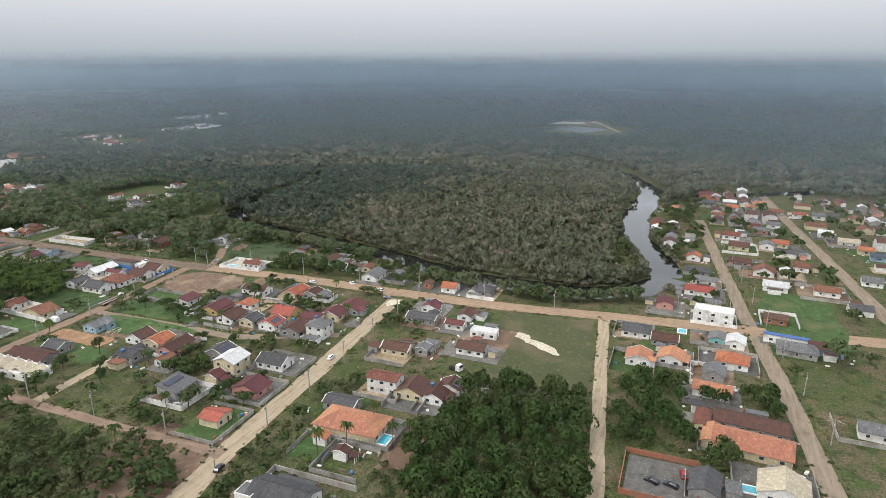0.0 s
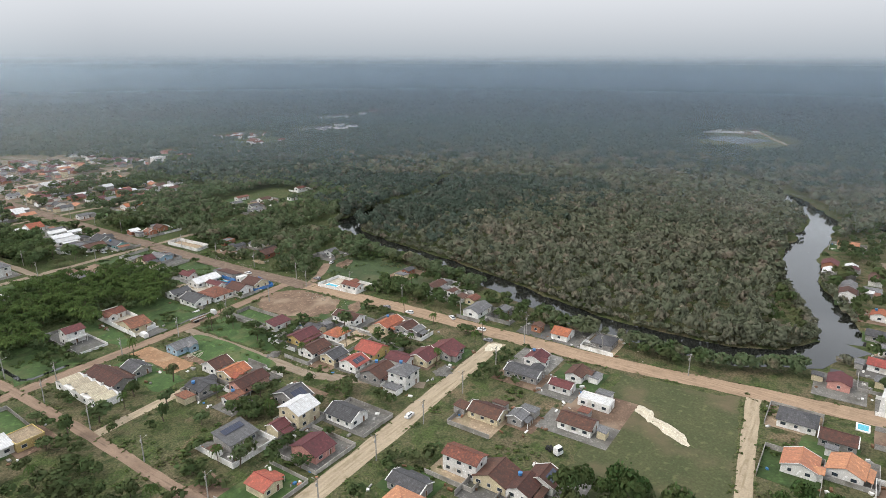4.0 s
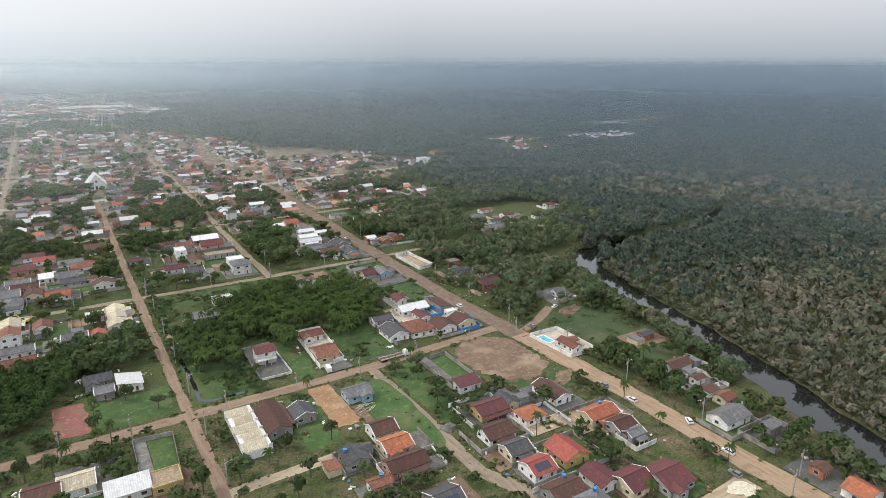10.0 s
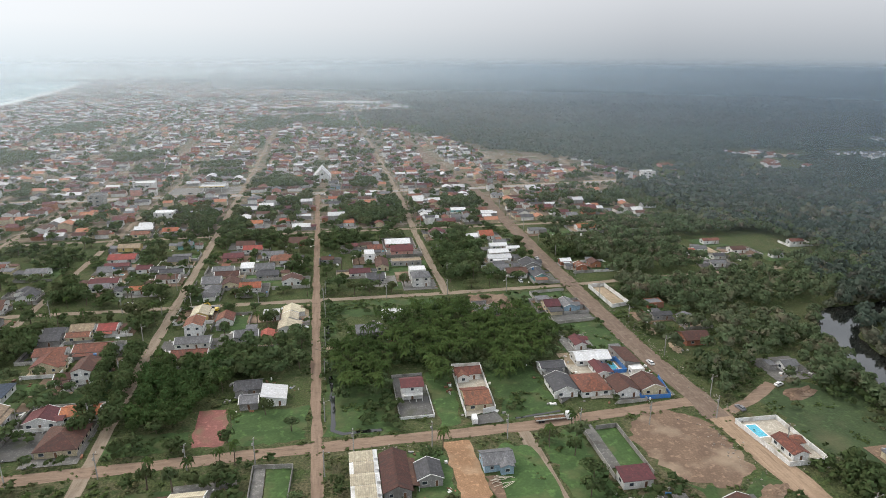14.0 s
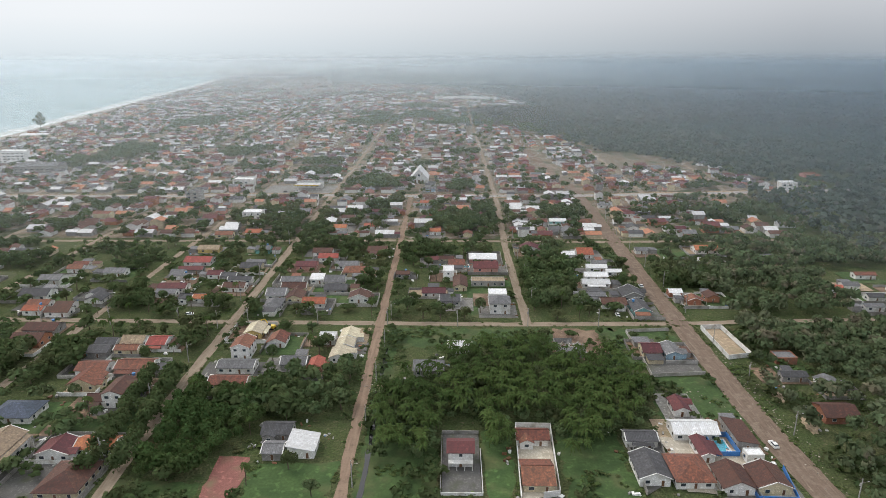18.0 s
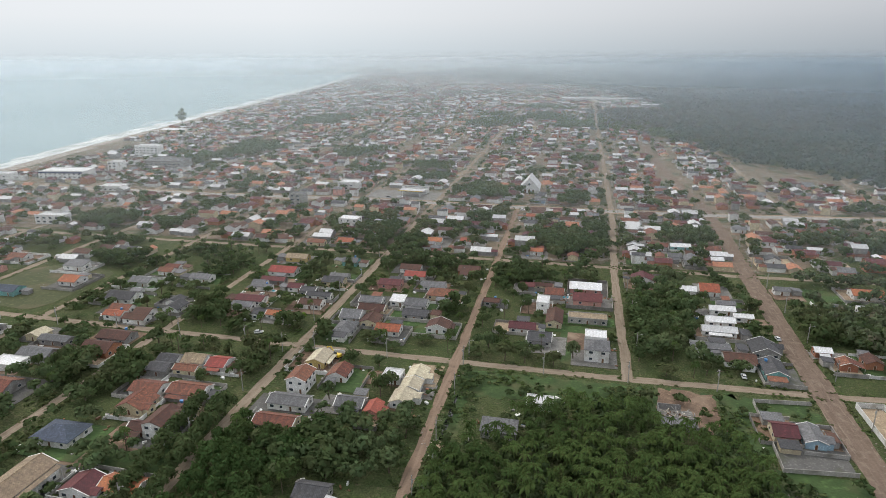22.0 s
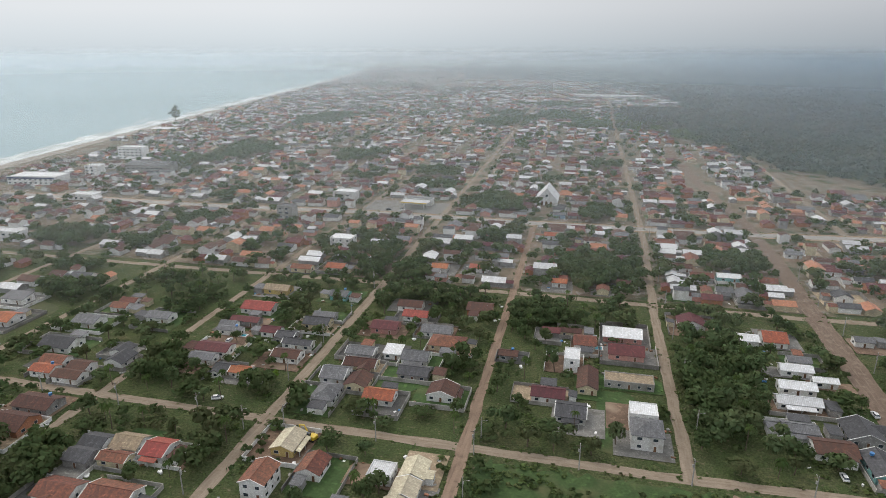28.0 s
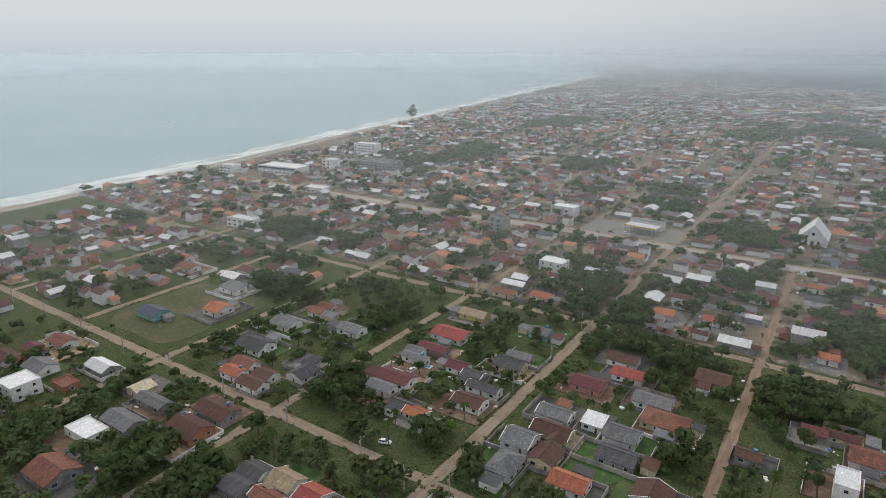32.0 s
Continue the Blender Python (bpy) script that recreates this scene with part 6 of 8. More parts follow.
big_hall(322, 287, 14, 9, 6.5, 0, "white", "white", "white two-storey flat-roofed building by the road", True)
big_hall(-590, 640, 36, 20, 5, 5, "white", "cream", "low beach pavilion with white roof", False)
big_hall(50, 1425, 160, 26, 5, 0, "white", "white", "long low white building at the street end", True)

# filling station with a flat canopy on posts
st = thing("filling_station_canopy", -112, 281, 0, -4, "white flat station canopy with yellow edge", "canopy")
part("roof", Geo().box(-11, 11, -5, 5, 5.0, 5.25), ROOFS["white"], st)
part("fascia", Geo().box(-11.1, 11.1, -5.15, -5.01, 4.7, 5.4), CARPAINT["yellow"], st, "yellow fascia")
for px in (-8, 8):
    for py in (-3, 3):
        part("post", Geo().box(px - 0.2, px + 0.2, py - 0.2, py + 0.2, 0, 4.99), WALLS["white"], st)
yard(-150, -88, 266, 300, PAVING, "wide concrete station forecourt")
big_hall(-112, 294, 22, 8, 4.5, -4, "grey", "white", "white station shop with flat roof", True)
take_box(-150, -88, 264, 302)

# plots, yards and walls round the houses
take_box(13.5, 34.5, -403.5, -382.5)
HEROES = [(-60, -25, -140, -98), (-5, 92, -182, -98), (129, 146, -180, -150)]
for x, y, X, Y in HOMES:
    if any(a < x < b and c < y < d for a, b, c, d in HEROES):
        continue
    ex = [x - X / 2 - 1, x + X / 2 + 1, y - Y / 2 - 1, y + Y / 2 + 1]
    lim = [rnd.uniform(1, 6) for _ in range(4)]
    for _ in range(9):
        for k, (dx, sx) in enumerate(((0, -1), (1, 1), (2, -1), (3, 1))):
            if lim[k] <= 0:
                continue
            t = list(ex)
            t[k] += sx
            strip = [t[0], t[1], t[2], t[3]]
            strip[k ^ 1] = ex[k] + sx * 0.5
            lo_x, hi_x, lo_y, hi_y = min(strip[0], strip[1]), max(strip[0], strip[1]), min(strip[2], strip[3]), max(strip[2], strip[3])
            if clear_box(lo_x, hi_x, lo_y, hi_y):
                ex, lim[k] = t, lim[k] - 1
            else:
                lim[k] = 0
    q = rnd.random()
    if q < 0.86:
        yard(*ex, rnd.choice((PAVING, PAVING, ASPHALTYARD, SOIL, SOIL, SANDY, LAWN, LAWN)), "worn yard round a house")
    if rnd.random() < 0.5:
        plot_wall(*ex, rnd.uniform(1.3, 1.9), rnd.choice("snwe"), rnd.choice((WALLTOP, WALLTOP, WALLS["white"], WALLS["concrete"])))


def outbuilding(x, y, w, d, turn):
    """A small lean-to with a sloping sheet roof."""
    root = thing("outbuilding", x, y, 0, turn, "small backyard outbuilding with a sloping sheet roof", "shed", "backyard outbuildings")
    roof = rnd.choice(("grey", "dark", "brown", "grey", "terracotta"))
    h = rnd.uniform(2.1, 2.6)
    part("wall", Geo().box(-w / 2, w / 2, -d / 2, d / 2, 0, h), WALLS[rnd.choice(("white", "grey", "concrete", "cream"))], root)
    part("roof", Geo().slab([(-w / 2 - 0.3, -d / 2 - 0.3, h + 0.13), (w / 2 + 0.3, -d / 2 - 0.3, h + 0.13), (w / 2 + 0.3, d / 2 + 0.3, h + 0.55), (-w / 2 - 0.3, d / 2 + 0.3, h + 0.55)], 0.1), ROOFS[roof], root)
    part("back_wall", Geo().box(-w / 2, w / 2, d / 2 - 0.15, d / 2, h, h + 0.4), WALLS["concrete"], root)


sheds = 0
for x, y, X, Y in HOMES * 2:
    if any(a < x < b and c < y < d for a, b, c, d in HEROES):
        continue
    s = rnd.choice(((1, 0), (-1, 0), (0, 1), (0, -1)))
    w, d = rnd.uniform(3, 6.5), rnd.uniform(2.6, 4.5)
    if s[0] == 0:
        px, py, bx, by = x + rnd.uniform(-2, 2), y + s[1] * (Y / 2 + d / 2 + 1.2), w / 2, d / 2
    else:
        px, py, bx, by = x + s[0] * (X / 2 + d / 2 + 1.2), y + rnd.uniform(-2, 2), d / 2, w / 2
    if sheds < 260 and clear_box(px - bx - 0.3, px + bx + 0.3, py - by - 0.3, py + by + 0.3):
        take_box(px - bx, px + bx, py - by, py + by)
        outbuilding(px, py, w, d, 0 if s[0] == 0 else 90)
        sheds += 1

# named pieces of open ground
ground_piece("meadow", [(38, -331), (60, -326), (84, -322), (123, -319), (130, -359), (90, -365), (40, -371), (40, -352)], MEADOW, "rough olive green meadow with brown patches", 0.8)
ground_piece("bare_plot", [(0, -241), (-2, -267), (-7, -280), (-32, -278), (-42, -252), (-20, -240)], SOIL, "bare brown soil beside a street corner", 1.0, False)
ground_piece("bare_plot", [(0, -317), (22, -316), (27, -326), (2, -327)], SOIL, "bare brown soil behind a villa wall", 0.6)
SOILPLOT = [(104, -138), (121, -150), (121, -178), (111, -186), (96, -180), (89, -156)]
ground_piece("bare_plot", SOILPLOT, SOIL, "bare brown building plot with pale patches", 0.9)
ground_piece("grass_plot", [(96, -181), (111, -187), (122, -180), (123, -192), (114, -196), (98, -192)], LAWN, "green grass at the edge of a bare plot", 1.0)
ground_piece("earth_plot", [(28.7, -148.6), (37.7, -148.6), (38.4, -178.5), (29.4, -178.5)], ORANGESOIL, "levelled orange-brown earth plot", 0.25)
ground_piece("work_yard", [(38.6, -168), (50, -168), (51, -184), (39, -184)], SOIL, "brown soil yard with stacked timber", 0.4)
ground_piece("gravel_place", [(-52.5, -116), (-42.5, -116), (-41.5, -139), (-51.5, -139)], REDSOIL, "red gravel parking place", 0.3)
ground_piece("grass_plot", [(-9.5, -40), (-8.5, -140), (15.8, -140), (15.8, -112), (-2, -100), (-4, -40)], LAWN, "long green grass beside a ditch", 0.8, False)
ground_piece("grass_plot", [(29.5, -101), (38.4, -101), (37.4, -139), (30, -139)], LAWN, "green grass between two house plots", 0.6, False)
ground_piece("grass_plot", [(53.4, -100), (74, -96), (74, -136), (53, -139)], LAWN, "long green grass beside a house plot", 0.8, False)
ground_piece("grass_plot", [(60, -149), (74.8, -149), (75, -196), (62, -194)], LAWN, "overgrown green plot beside a lane", 0.8, False)
ground_piece("grass_plot", [(17, -153), (28, -153), (28.8, -186), (17.4, -186)], LAWN, "green grass round a grey shed", 0.5, False)
ground_piece("grass_plot", [(147, -140), (168, -132), (190, -140), (180, -190), (168, -215), (148, -182)], PADDOCK, "dull green paddock by the river", 1.2, False)
ground_piece("grass_plot", [(-9, -38), (60, -40), (95, -58), (116, -60), (116, -20), (-9, -20)], LAWN, "rough green grass north of palms", 1.2, False)
ground_piece("grass_plot", [(91, -98), (120, -94), (119, -64), (94, -62)], LAWN, "green grass behind houses", 0.8, False)

# villa with paved forecourt
ground_piece("yard_paving", [(16.8, -132.8), (28.3, -132.8), (28.3, -103.2), (16.8, -103.2)], ASPHALTYARD, "dark gravel forecourt of a villa", 0.05)
garden_wall([(28.5, -103), (16.5, -103), (16.5, -133)], 1.3, False, WALLS["concrete"], "low grey wall beside a forecourt")
garden_wall([(16.6, -133.2), (28.6, -133.2), (28.6, -112)], 1.0, False, WALLS["white"], "white balustrade wall round a forecourt")
# courtyard house
ground_piece("yard_paving", [(40.6, -99.4), (52.0, -99.6), (50.2, -132.8), (39.4, -135.4)], PALETILE, "pale tiled courtyard", 0.05)
garden_wall([(40.8, -99), (52.3, -99.3), (50.4, -133), (45.5, -134)], 2.0, False, WALLS["white"], "white wall round a courtyard house")
garden_wall([(40.8, -99), (39.2, -135.7)], 2.0, False, WALLS["white"], "white wall beside a courtyard house")
ground_piece("yard_paving", [(40, -135.8), (50.4, -133.6), (51.6, -140.2), (42, -141)], ASPHALTYARD, "grey paved drive before a house", 0.1)
# grey house plot
ground_piece("yard_paving", [(75.6, -101.8), (86.2, -104.2), (84.5, -126), (75.2, -132.4)], ASPHALTYARD, "dark paved yard round a grey house", 0.05)
garden_wall([(84.7, -126), (86.4, -104), (75.4, -101.6), (75, -132.8)], 1.6, False, WALLTOP, "pale wall round a grey house plot")
ground_piece("yard_paving", [(87, -131), (118, -134), (117, -120), (104, -106), (87, -104)], PALETILE, "pale paving round a row of houses", 0.2, False)
# walled lot with a concrete strip
ground_piece("grass_plot", [(80.4, -150), (88, -150), (88, -170), (80.4, -170)], LAWN, "grass in a walled lot", 0.1)
ground_piece("yard_paving", [(76.2, -147), (80.3, -147), (80.3, -171), (76.2, -171)], PAVING, "concrete strip in a walled lot", 0.05)
garden_wall([(80.6, -150), (88.2, -149.6), (88.2, -176)], 1.6, False, WALLTOP, "rendered wall round an empty lot")
garden_wall([(75.9, -149.6), (75.9, -176)], 1.6, False, WALLTOP, "rendered wall beside a concrete strip")
# pool compound
ground_piece("yard_paving", [(129.8, -154.2), (144.6, -154.4), (144.6, -178.6), (131.6, -178.6)], PALETILE, "pale tiled terrace beside a pool", 0.05)
garden_wall([(129.5, -154), (144.9, -154.2), (144.9, -179), (131.4, -179)], 1.7, True, WALLS["white"], "white wall round a pool terrace")


def row_houses(x0, x1, y0, y1, n):
    """A white row with one small tiled roof for each dwelling and stepped parapets between."""
    root = thing("row_house", (x0 + x1) / 2, y0, 0, 0, "unfinished white row of dwellings with cream stepped roofs", "house", "houses of the town")
    w, L = x1 - x0, (y1 - y0) / n
    part("wall", Geo().box(-w / 2, w / 2, 0, y1 - y0, 0, 2.8), WALLS["white"], root)
    for i in range(n):
        a, b = i * L + 0.1, (i + 1) * L - 0.1
        m = (a + b) / 2
        s = 1.2 * (i % 2)
        part("roof_slope", Geo().slab([(-w / 2 + s, a, 2.9), (w / 2 - 1.4, a, 2.9), (w / 2 - 1.4, m, 4.0), (-w / 2 + s, m, 4.0)], 0.12), ROOFS["cream"], root)
        part("roof_slope", Geo().slab([(w / 2 - 1.4, b, 2.9), (-w / 2 + s, b, 2.9), (-w / 2 + s, m, 4.0), (w / 2 - 1.4, m, 4.0)], 0.12), ROOFS["cream"], root)
        part("gable", Geo().add([(w / 2 - 1.35, a, 2.8), (w / 2 - 1.35, b, 2.8), (w / 2 - 1.35, m, 4.1), (w / 2 - 1.15, a, 2.8), (w / 2 - 1.15, b, 2.8), (w / 2 - 1.15, m, 4.1)], [(0, 2, 1), (3, 4, 5), (0, 1, 4, 3), (1, 2, 5, 4), (2, 0, 3, 5)]), WALLS["white"], root)
        part("parapet", Geo().box(w / 2 - 1.1, w / 2, a - 0.1, a + 0.1, 2.8, 3.7), WALLS["white"], root)
        opening(root, w / 2, m, 0.9, 1.4, 1.2, 1)
        opening(root, -w / 2, m, 0.9, 1.4, 1.2, 3)
    take_box(x0, x1, y0, y1)


# balcony on posts along the villa's front
part("balcony_slab", Geo().box(-3.7, 3.7, -5.2, -3.32, 2.7, 2.86), WALLS["white"], villa)
part("balcony_rail", Geo().box(-3.7, 3.7, -5.2, -5.1, 3.66, 3.76), FRAME, villa)
for i in range(9):
    part("baluster", Geo().box(-3.6 + i * 0.89, -3.52 + i * 0.89, -5.19, -5.12, 2.87, 3.65), FRAME, villa)
for i in range(4):
    part("balcony_post", Geo().box(-3.6 + i * 2.33, -3.4 + i * 2.33, -5.15, -4.95, 0, 2.69), WALLS["white"], villa)
row_houses(-1.6, 7.0, -181, -153, 5)
# walled compound west of the dirt street
ground_piece("yard_paving", [(-110, -137), (-85, -137), (-84, -107), (-110, -107)], ASPHALTYARD, "grey paved yard of a walled compound", 0.1, False)
garden_wall([(-84.6, -138), (-84.2, -106), (-110, -105.6), (-111, -138)], 1.5, False, WALLTOP, "pale wall round a paved compound")
ground_piece("bare_plot", [(-128, -138), (-112, -138), (-111, -104), (-124, -96)], SOIL, "bare brown strip beside a compound", 0.6, False)
ground_piece("grass_plot", [(-78, -140), (-53, -140), (-53, -129), (-78, -128)], LAWN, "green verge before a dark grove", 0.6, False)
ground_piece("grass_plot", [(-40, -140), (-15, -140), (-15, -118), (-40, -120)], LAWN, "green grass behind a dirt street", 0.6, False)
ground_piece("grass_plot", [(-112, -104), (-84.5, -104), (-84.5, -78), (-112, -80)], LAWN, "green lawn behind houses", 0.8, False)
# walled grass lots beside the dirt street
ground_piece("yard_paving", [(-30, -153.4), (-26.6, -153.4), (-26.2, -174.6), (-30, -174.6)], PAVING, "grey paved drive in a walled lot", 0.05)
ground_piece("grass_plot", [(-26.4, -153.6), (-18.6, -154.6), (-19.8, -178), (-26, -175)], LAWN, "grass in a walled lot", 0.1)
garden_wall([(-19.6, -178.4), (-18.4, -154.4), (-30.3, -153.1), (-30.2, -174.8)], 1.5, False, WALLTOP, "rendered wall round a grassy lot")
# blue painted walls round a pool terrace and its neighbour
BLUEWALL = surface("bright_blue_wall_paint", (0.05, 0.19, 0.48), (0.045, 0.165, 0.42), 0.6, 5, stain=(0.1, 0.17, 0.3), amount=0.05)
garden_wall([(101.5, -114), (101.5, -103.2), (108.8, -103.4), (108.8, -114)], 1.9, True, BLUEWALL, "bright blue wall round a pool terrace")
garden_wall([(105.8, -121.6), (105.4, -134.2), (116.4, -134.6), (119, -120)], 1.6, False, BLUEWALL, "bright blue wall beside a street corner")
# small buildings north of the palms
home(22.3, -42, 10.2, 6.8, "white", "white", "flat")
home(10.5, -62, 12.2, 6.8, "grey", "grey", "shed")
ground_piece("yard_paving", [(97, -63), (117.5, -61), (118, -49), (97, -50)], ASPHALTYARD, "grey concrete lot behind a house", 0.1)
garden_wall([(97, -49.6), (96.6, -63.6), (118, -61.6)], 1.5, False, WALLTOP, "rendered wall round a concrete lot")
garden_wall([(97, -38), (97, -23), (117, -21)], 1.5, False, WALLTOP, "rendered wall along a street plot")
ruin = thing("ruined_house", 69, -41, 0, 0, "roofless ruined house with collapsed timbers inside", "house", "houses of the town")
for x0, x1, y0, y1, h in ((-6, 6, -7, -6.8, 2.4), (-6, -5.8, -6.8, 7, 2.2), (5.8, 6, -6.8, 3, 1.8), (-5.8, 2, 6.8, 7, 2.3), (-5.8, 5.8, -1, -0.8, 1.9), (0, 0.2, -0.8, 6.8, 1.6)):
    part("wall_run", Geo().box(x0, x1, y0, y1, 0, h), WALLS["grey"], ruin)
part("floor_slab", Geo().box(-5.8, 5.8, -6.8, 6.8, 0, 0.12), PAVING, ruin)
part("roof_remnant", Geo().slab([(-6.3, -7.4, 2.5), (5, -7.4, 2.5), (5, -3.6, 3.1), (-6.3, -3.6, 3.1)], 0.1), ROOFS["grey"], ruin)
for i in range(34):
    a = rnd.uniform(0, 180)
    part("fallen_beam", Geo().box(-1.7, 1.7, -0.1, 0.1, 0, 0.16), (PALETILE, CONCPOLE, DOOR)[i % 3], ruin, at=pose(rnd.uniform(-4, 4), rnd.uniform(-3, 5.5), 0.2 + 0.03 * i, 0, rnd.uniform(-9, 9), a))
take_box(62, 76, -49, -33)
ground_piece("bare_plot", [(62, -50), (84, -48), (84, -20), (64, -20)], SOIL, "bare brown soil beside a ruin", 0.8, False)
# stacked timber in the yard
for i in range(14):
    bm_ = Geo().box(-1.8, 1.8, -0.09, 0.09, 0, 0.08)
    ob = tagged(new("timber_plank", bm_.mesh("timber_plank", PALETILE)), "loose pale timber plank on the soil", "plank", "loose timber planks")
    ob.matrix_basis = pose(41.5 + rnd.uniform(-1, 3.6), -171.5 + rnd.uniform(-2.6, 2.2), 0.27 + 0.03 * i, 0, 0, rnd.uniform(-35, 35))
patch("lawn", 34, 12, 7, 19, LAWN, "green lawn", 6, 10)
patch("lawn", 50, -180, 8, 26, LAWN, "green overgrown plot", 5, 11)
patch("meadow", -252, 25, 27, 30, MEADOW, "dry grassy field", 5, 12)
patch("lawn", 152, 92, 13, 11, LAWN, "grassy field beside the avenue", 4, 13)
patch("lawn", -52, 26, 16, 14, LAWN, "green lawn", 4, 15)
patch("lawn", 112, -388, 8, 8, LAWN, "green lawn", 4, 16)
patch("lawn", 165, -445, 34, 16, LAWN, "grassy field between streets", 4, 17)
yard(15, 33, -402, -384, PAVING, "walled concrete parking yard")
take_box(15, 33, -402, -384)
garden_wall([(131.7, -18.9), (140.9, -18.2), (142.4, -46.1), (132.2, -48.6)], 2.0, True, WALLS["white"], "white wall round an empty building lot")
ground_piece("bare_plot", [(132, -19.3), (140.6, -18.6), (142, -46), (132.5, -48)], SANDY, "pale sandy soil in a walled lot", 0.1)
plot_wall(14, 34, -403, -383, 1.7, None, WALLS["brick"])

for x, y, w, d in ((105.2, -108.6, 3.6, 6.5), (133.6, -160, 3.6, 7), (13, -314, 5, 3), (28, -417, 3, 6), (132, -396, 4, 3), (-132, 33, 4, 2.5), (24, 76, 5, 3), (-58, 87, 3, 4), (26.8, 65.6, 4.6, 3), (-124, 43, 3, 2)):
    pool(x, y, w, d)
for x, y, t, c in ((129, -254, 95, "white"), (55, -270, 5, "white"), (-17, -277, 12, "black"), (22, -391, 70, "black"), (22, -396, 70, "black"), (28, -399, 10, "red"), (127, -216, 92, "white"), (126, -203, 92, "grey"), (122, -108, 95, "white"), (-96, -132, 60, "white"), (162, -133, 20, "white"), (137, -146, 100, "grey"),
                   (-106, -6, 20, "white"), (19, 9, 90, "white"), (120, 35, 95, "white"), (98, -4, 90, "white"), (-61, 224, 0, "white"), (-25, 208, 0, "grey"), (-127, 37, 90, "white"), (-96, 228, 5, "silver"), (-12, 247, 5, "white"), (10, 249, 5, "silver"), (-30, 262, 5, "grey"), (121, -262, 90, "grey"), (133, -236, 60, "white"), (-130, 270, 5, "black"), (-120, 272, 5, "white")):
    car(x, y, t, c)
car(41.6, -138.2, 85, "white", True)
car(-388, 170, 20, "white", True)

# flat-bed lorry at the roadside
lorry = thing("flatbed_lorry", 70, -142, 0, 2, "white lorry with a long empty timber flatbed", "lorry")
part("cab", loft([(3.2, 1.1, 0.5, 2.4, 1.0), (3.3, 1.15, 0.45, 2.6, 1.0), (4.6, 1.15, 0.45, 2.6, 1.0), (5.2, 1.15, 0.45, 1.6, 1.05)]), CARPAINT["white"], lorry)
part("windscreen", Geo().slab([(4.66, -0.95, 2.5), (5.2, -0.95, 1.66), (5.2, 0.95, 1.66), (4.66, 0.95, 2.5)], 0.03), GLASS, lorry)
part("chassis", Geo().box(-8, 3.2, -0.5, 0.5, 0.7, 0.95), RUBBER, lorry)
for i in range(9):
    part("deck_board", Geo().box(-8 + i * 1.22, -7.0 + i * 1.22, -1.2, 1.2, 0.96, 1.06), DOOR, lorry)
for sx in (-1.2, 1.2):
    part("side_rail", Geo().box(-8, 3.0, sx - 0.05, sx + 0.05, 1.07, 1.5), FRAME, lorry)
for wx in (-6.6, -5.4, 4.0):
    for wy in (-0.95, 0.95):
        part("wheel", Geo().tube((0, -0.16, 0), (0, 0.16, 0), 0.5, 0.5, 12), RUBBER, lorry, at=pose(wx, wy, 0.5))

# tracked excavator at the corner of a plot
digger = thing("excavator", -62.5, -21.5, 0, 160, "yellow tracked excavator with folded boom", "excavator")
for sy in (-1.05, 1.05):
    part("track", loft([(-1.9, 0.28, 0.1, 0.6, 0.28), (-1.5, 0.3, 0.0, 0.8, 0.3), (1.5, 0.3, 0.0, 0.8, 0.3), (1.9, 0.28, 0.1, 0.6, 0.28)]), RUBBER, digger, "black rubber track", at=pose(0, sy, 0))
part("turntable", Geo().tube((0, 0, 0.6), (0, 0, 1.0), 0.8, 0.8, 12), RUBBER, digger)
part("body", loft([(-2.1, 1.1, 1.0, 1.9, 0.95), (-1.8, 1.25, 1.0, 2.1, 1.1), (0.4, 1.25, 1.0, 1.9, 1.15), (1.3, 1.2, 1.0, 1.5, 1.1)]), CARPAINT["yellow"], digger)
part("cab", loft([(-0.3, 0.45, 1.5, 2.9, 0.4), (0.9, 0.45, 1.5, 2.95, 0.4), (1.3, 0.45, 1.5, 2.4, 0.42)]), GLASS, digger, at=pose(0, 0.7, 0))
part("boom", Geo().tube((0.9, -0.1, 1.6), (3.0, -0.1, 4.3), 0.3, 0.24, 6).tube((3.0, -0.1, 4.3), (5.2, -0.1, 3.7), 0.24, 0.2, 6), CARPAINT["yellow"], digger)
part("stick", Geo().tube((5.2, -0.1, 3.8), (4.6, -0.1, 1.3), 0.2, 0.15, 6), CARPAINT["yellow"], digger)
part("bucket", loft([(4.1, 0.5, 0.3, 1.3, 0.5), (4.6, 0.55, 0.15, 1.3, 0.5), (5.0, 0.5, 0.6, 1.2, 0.5)]), RUBBER, digger)
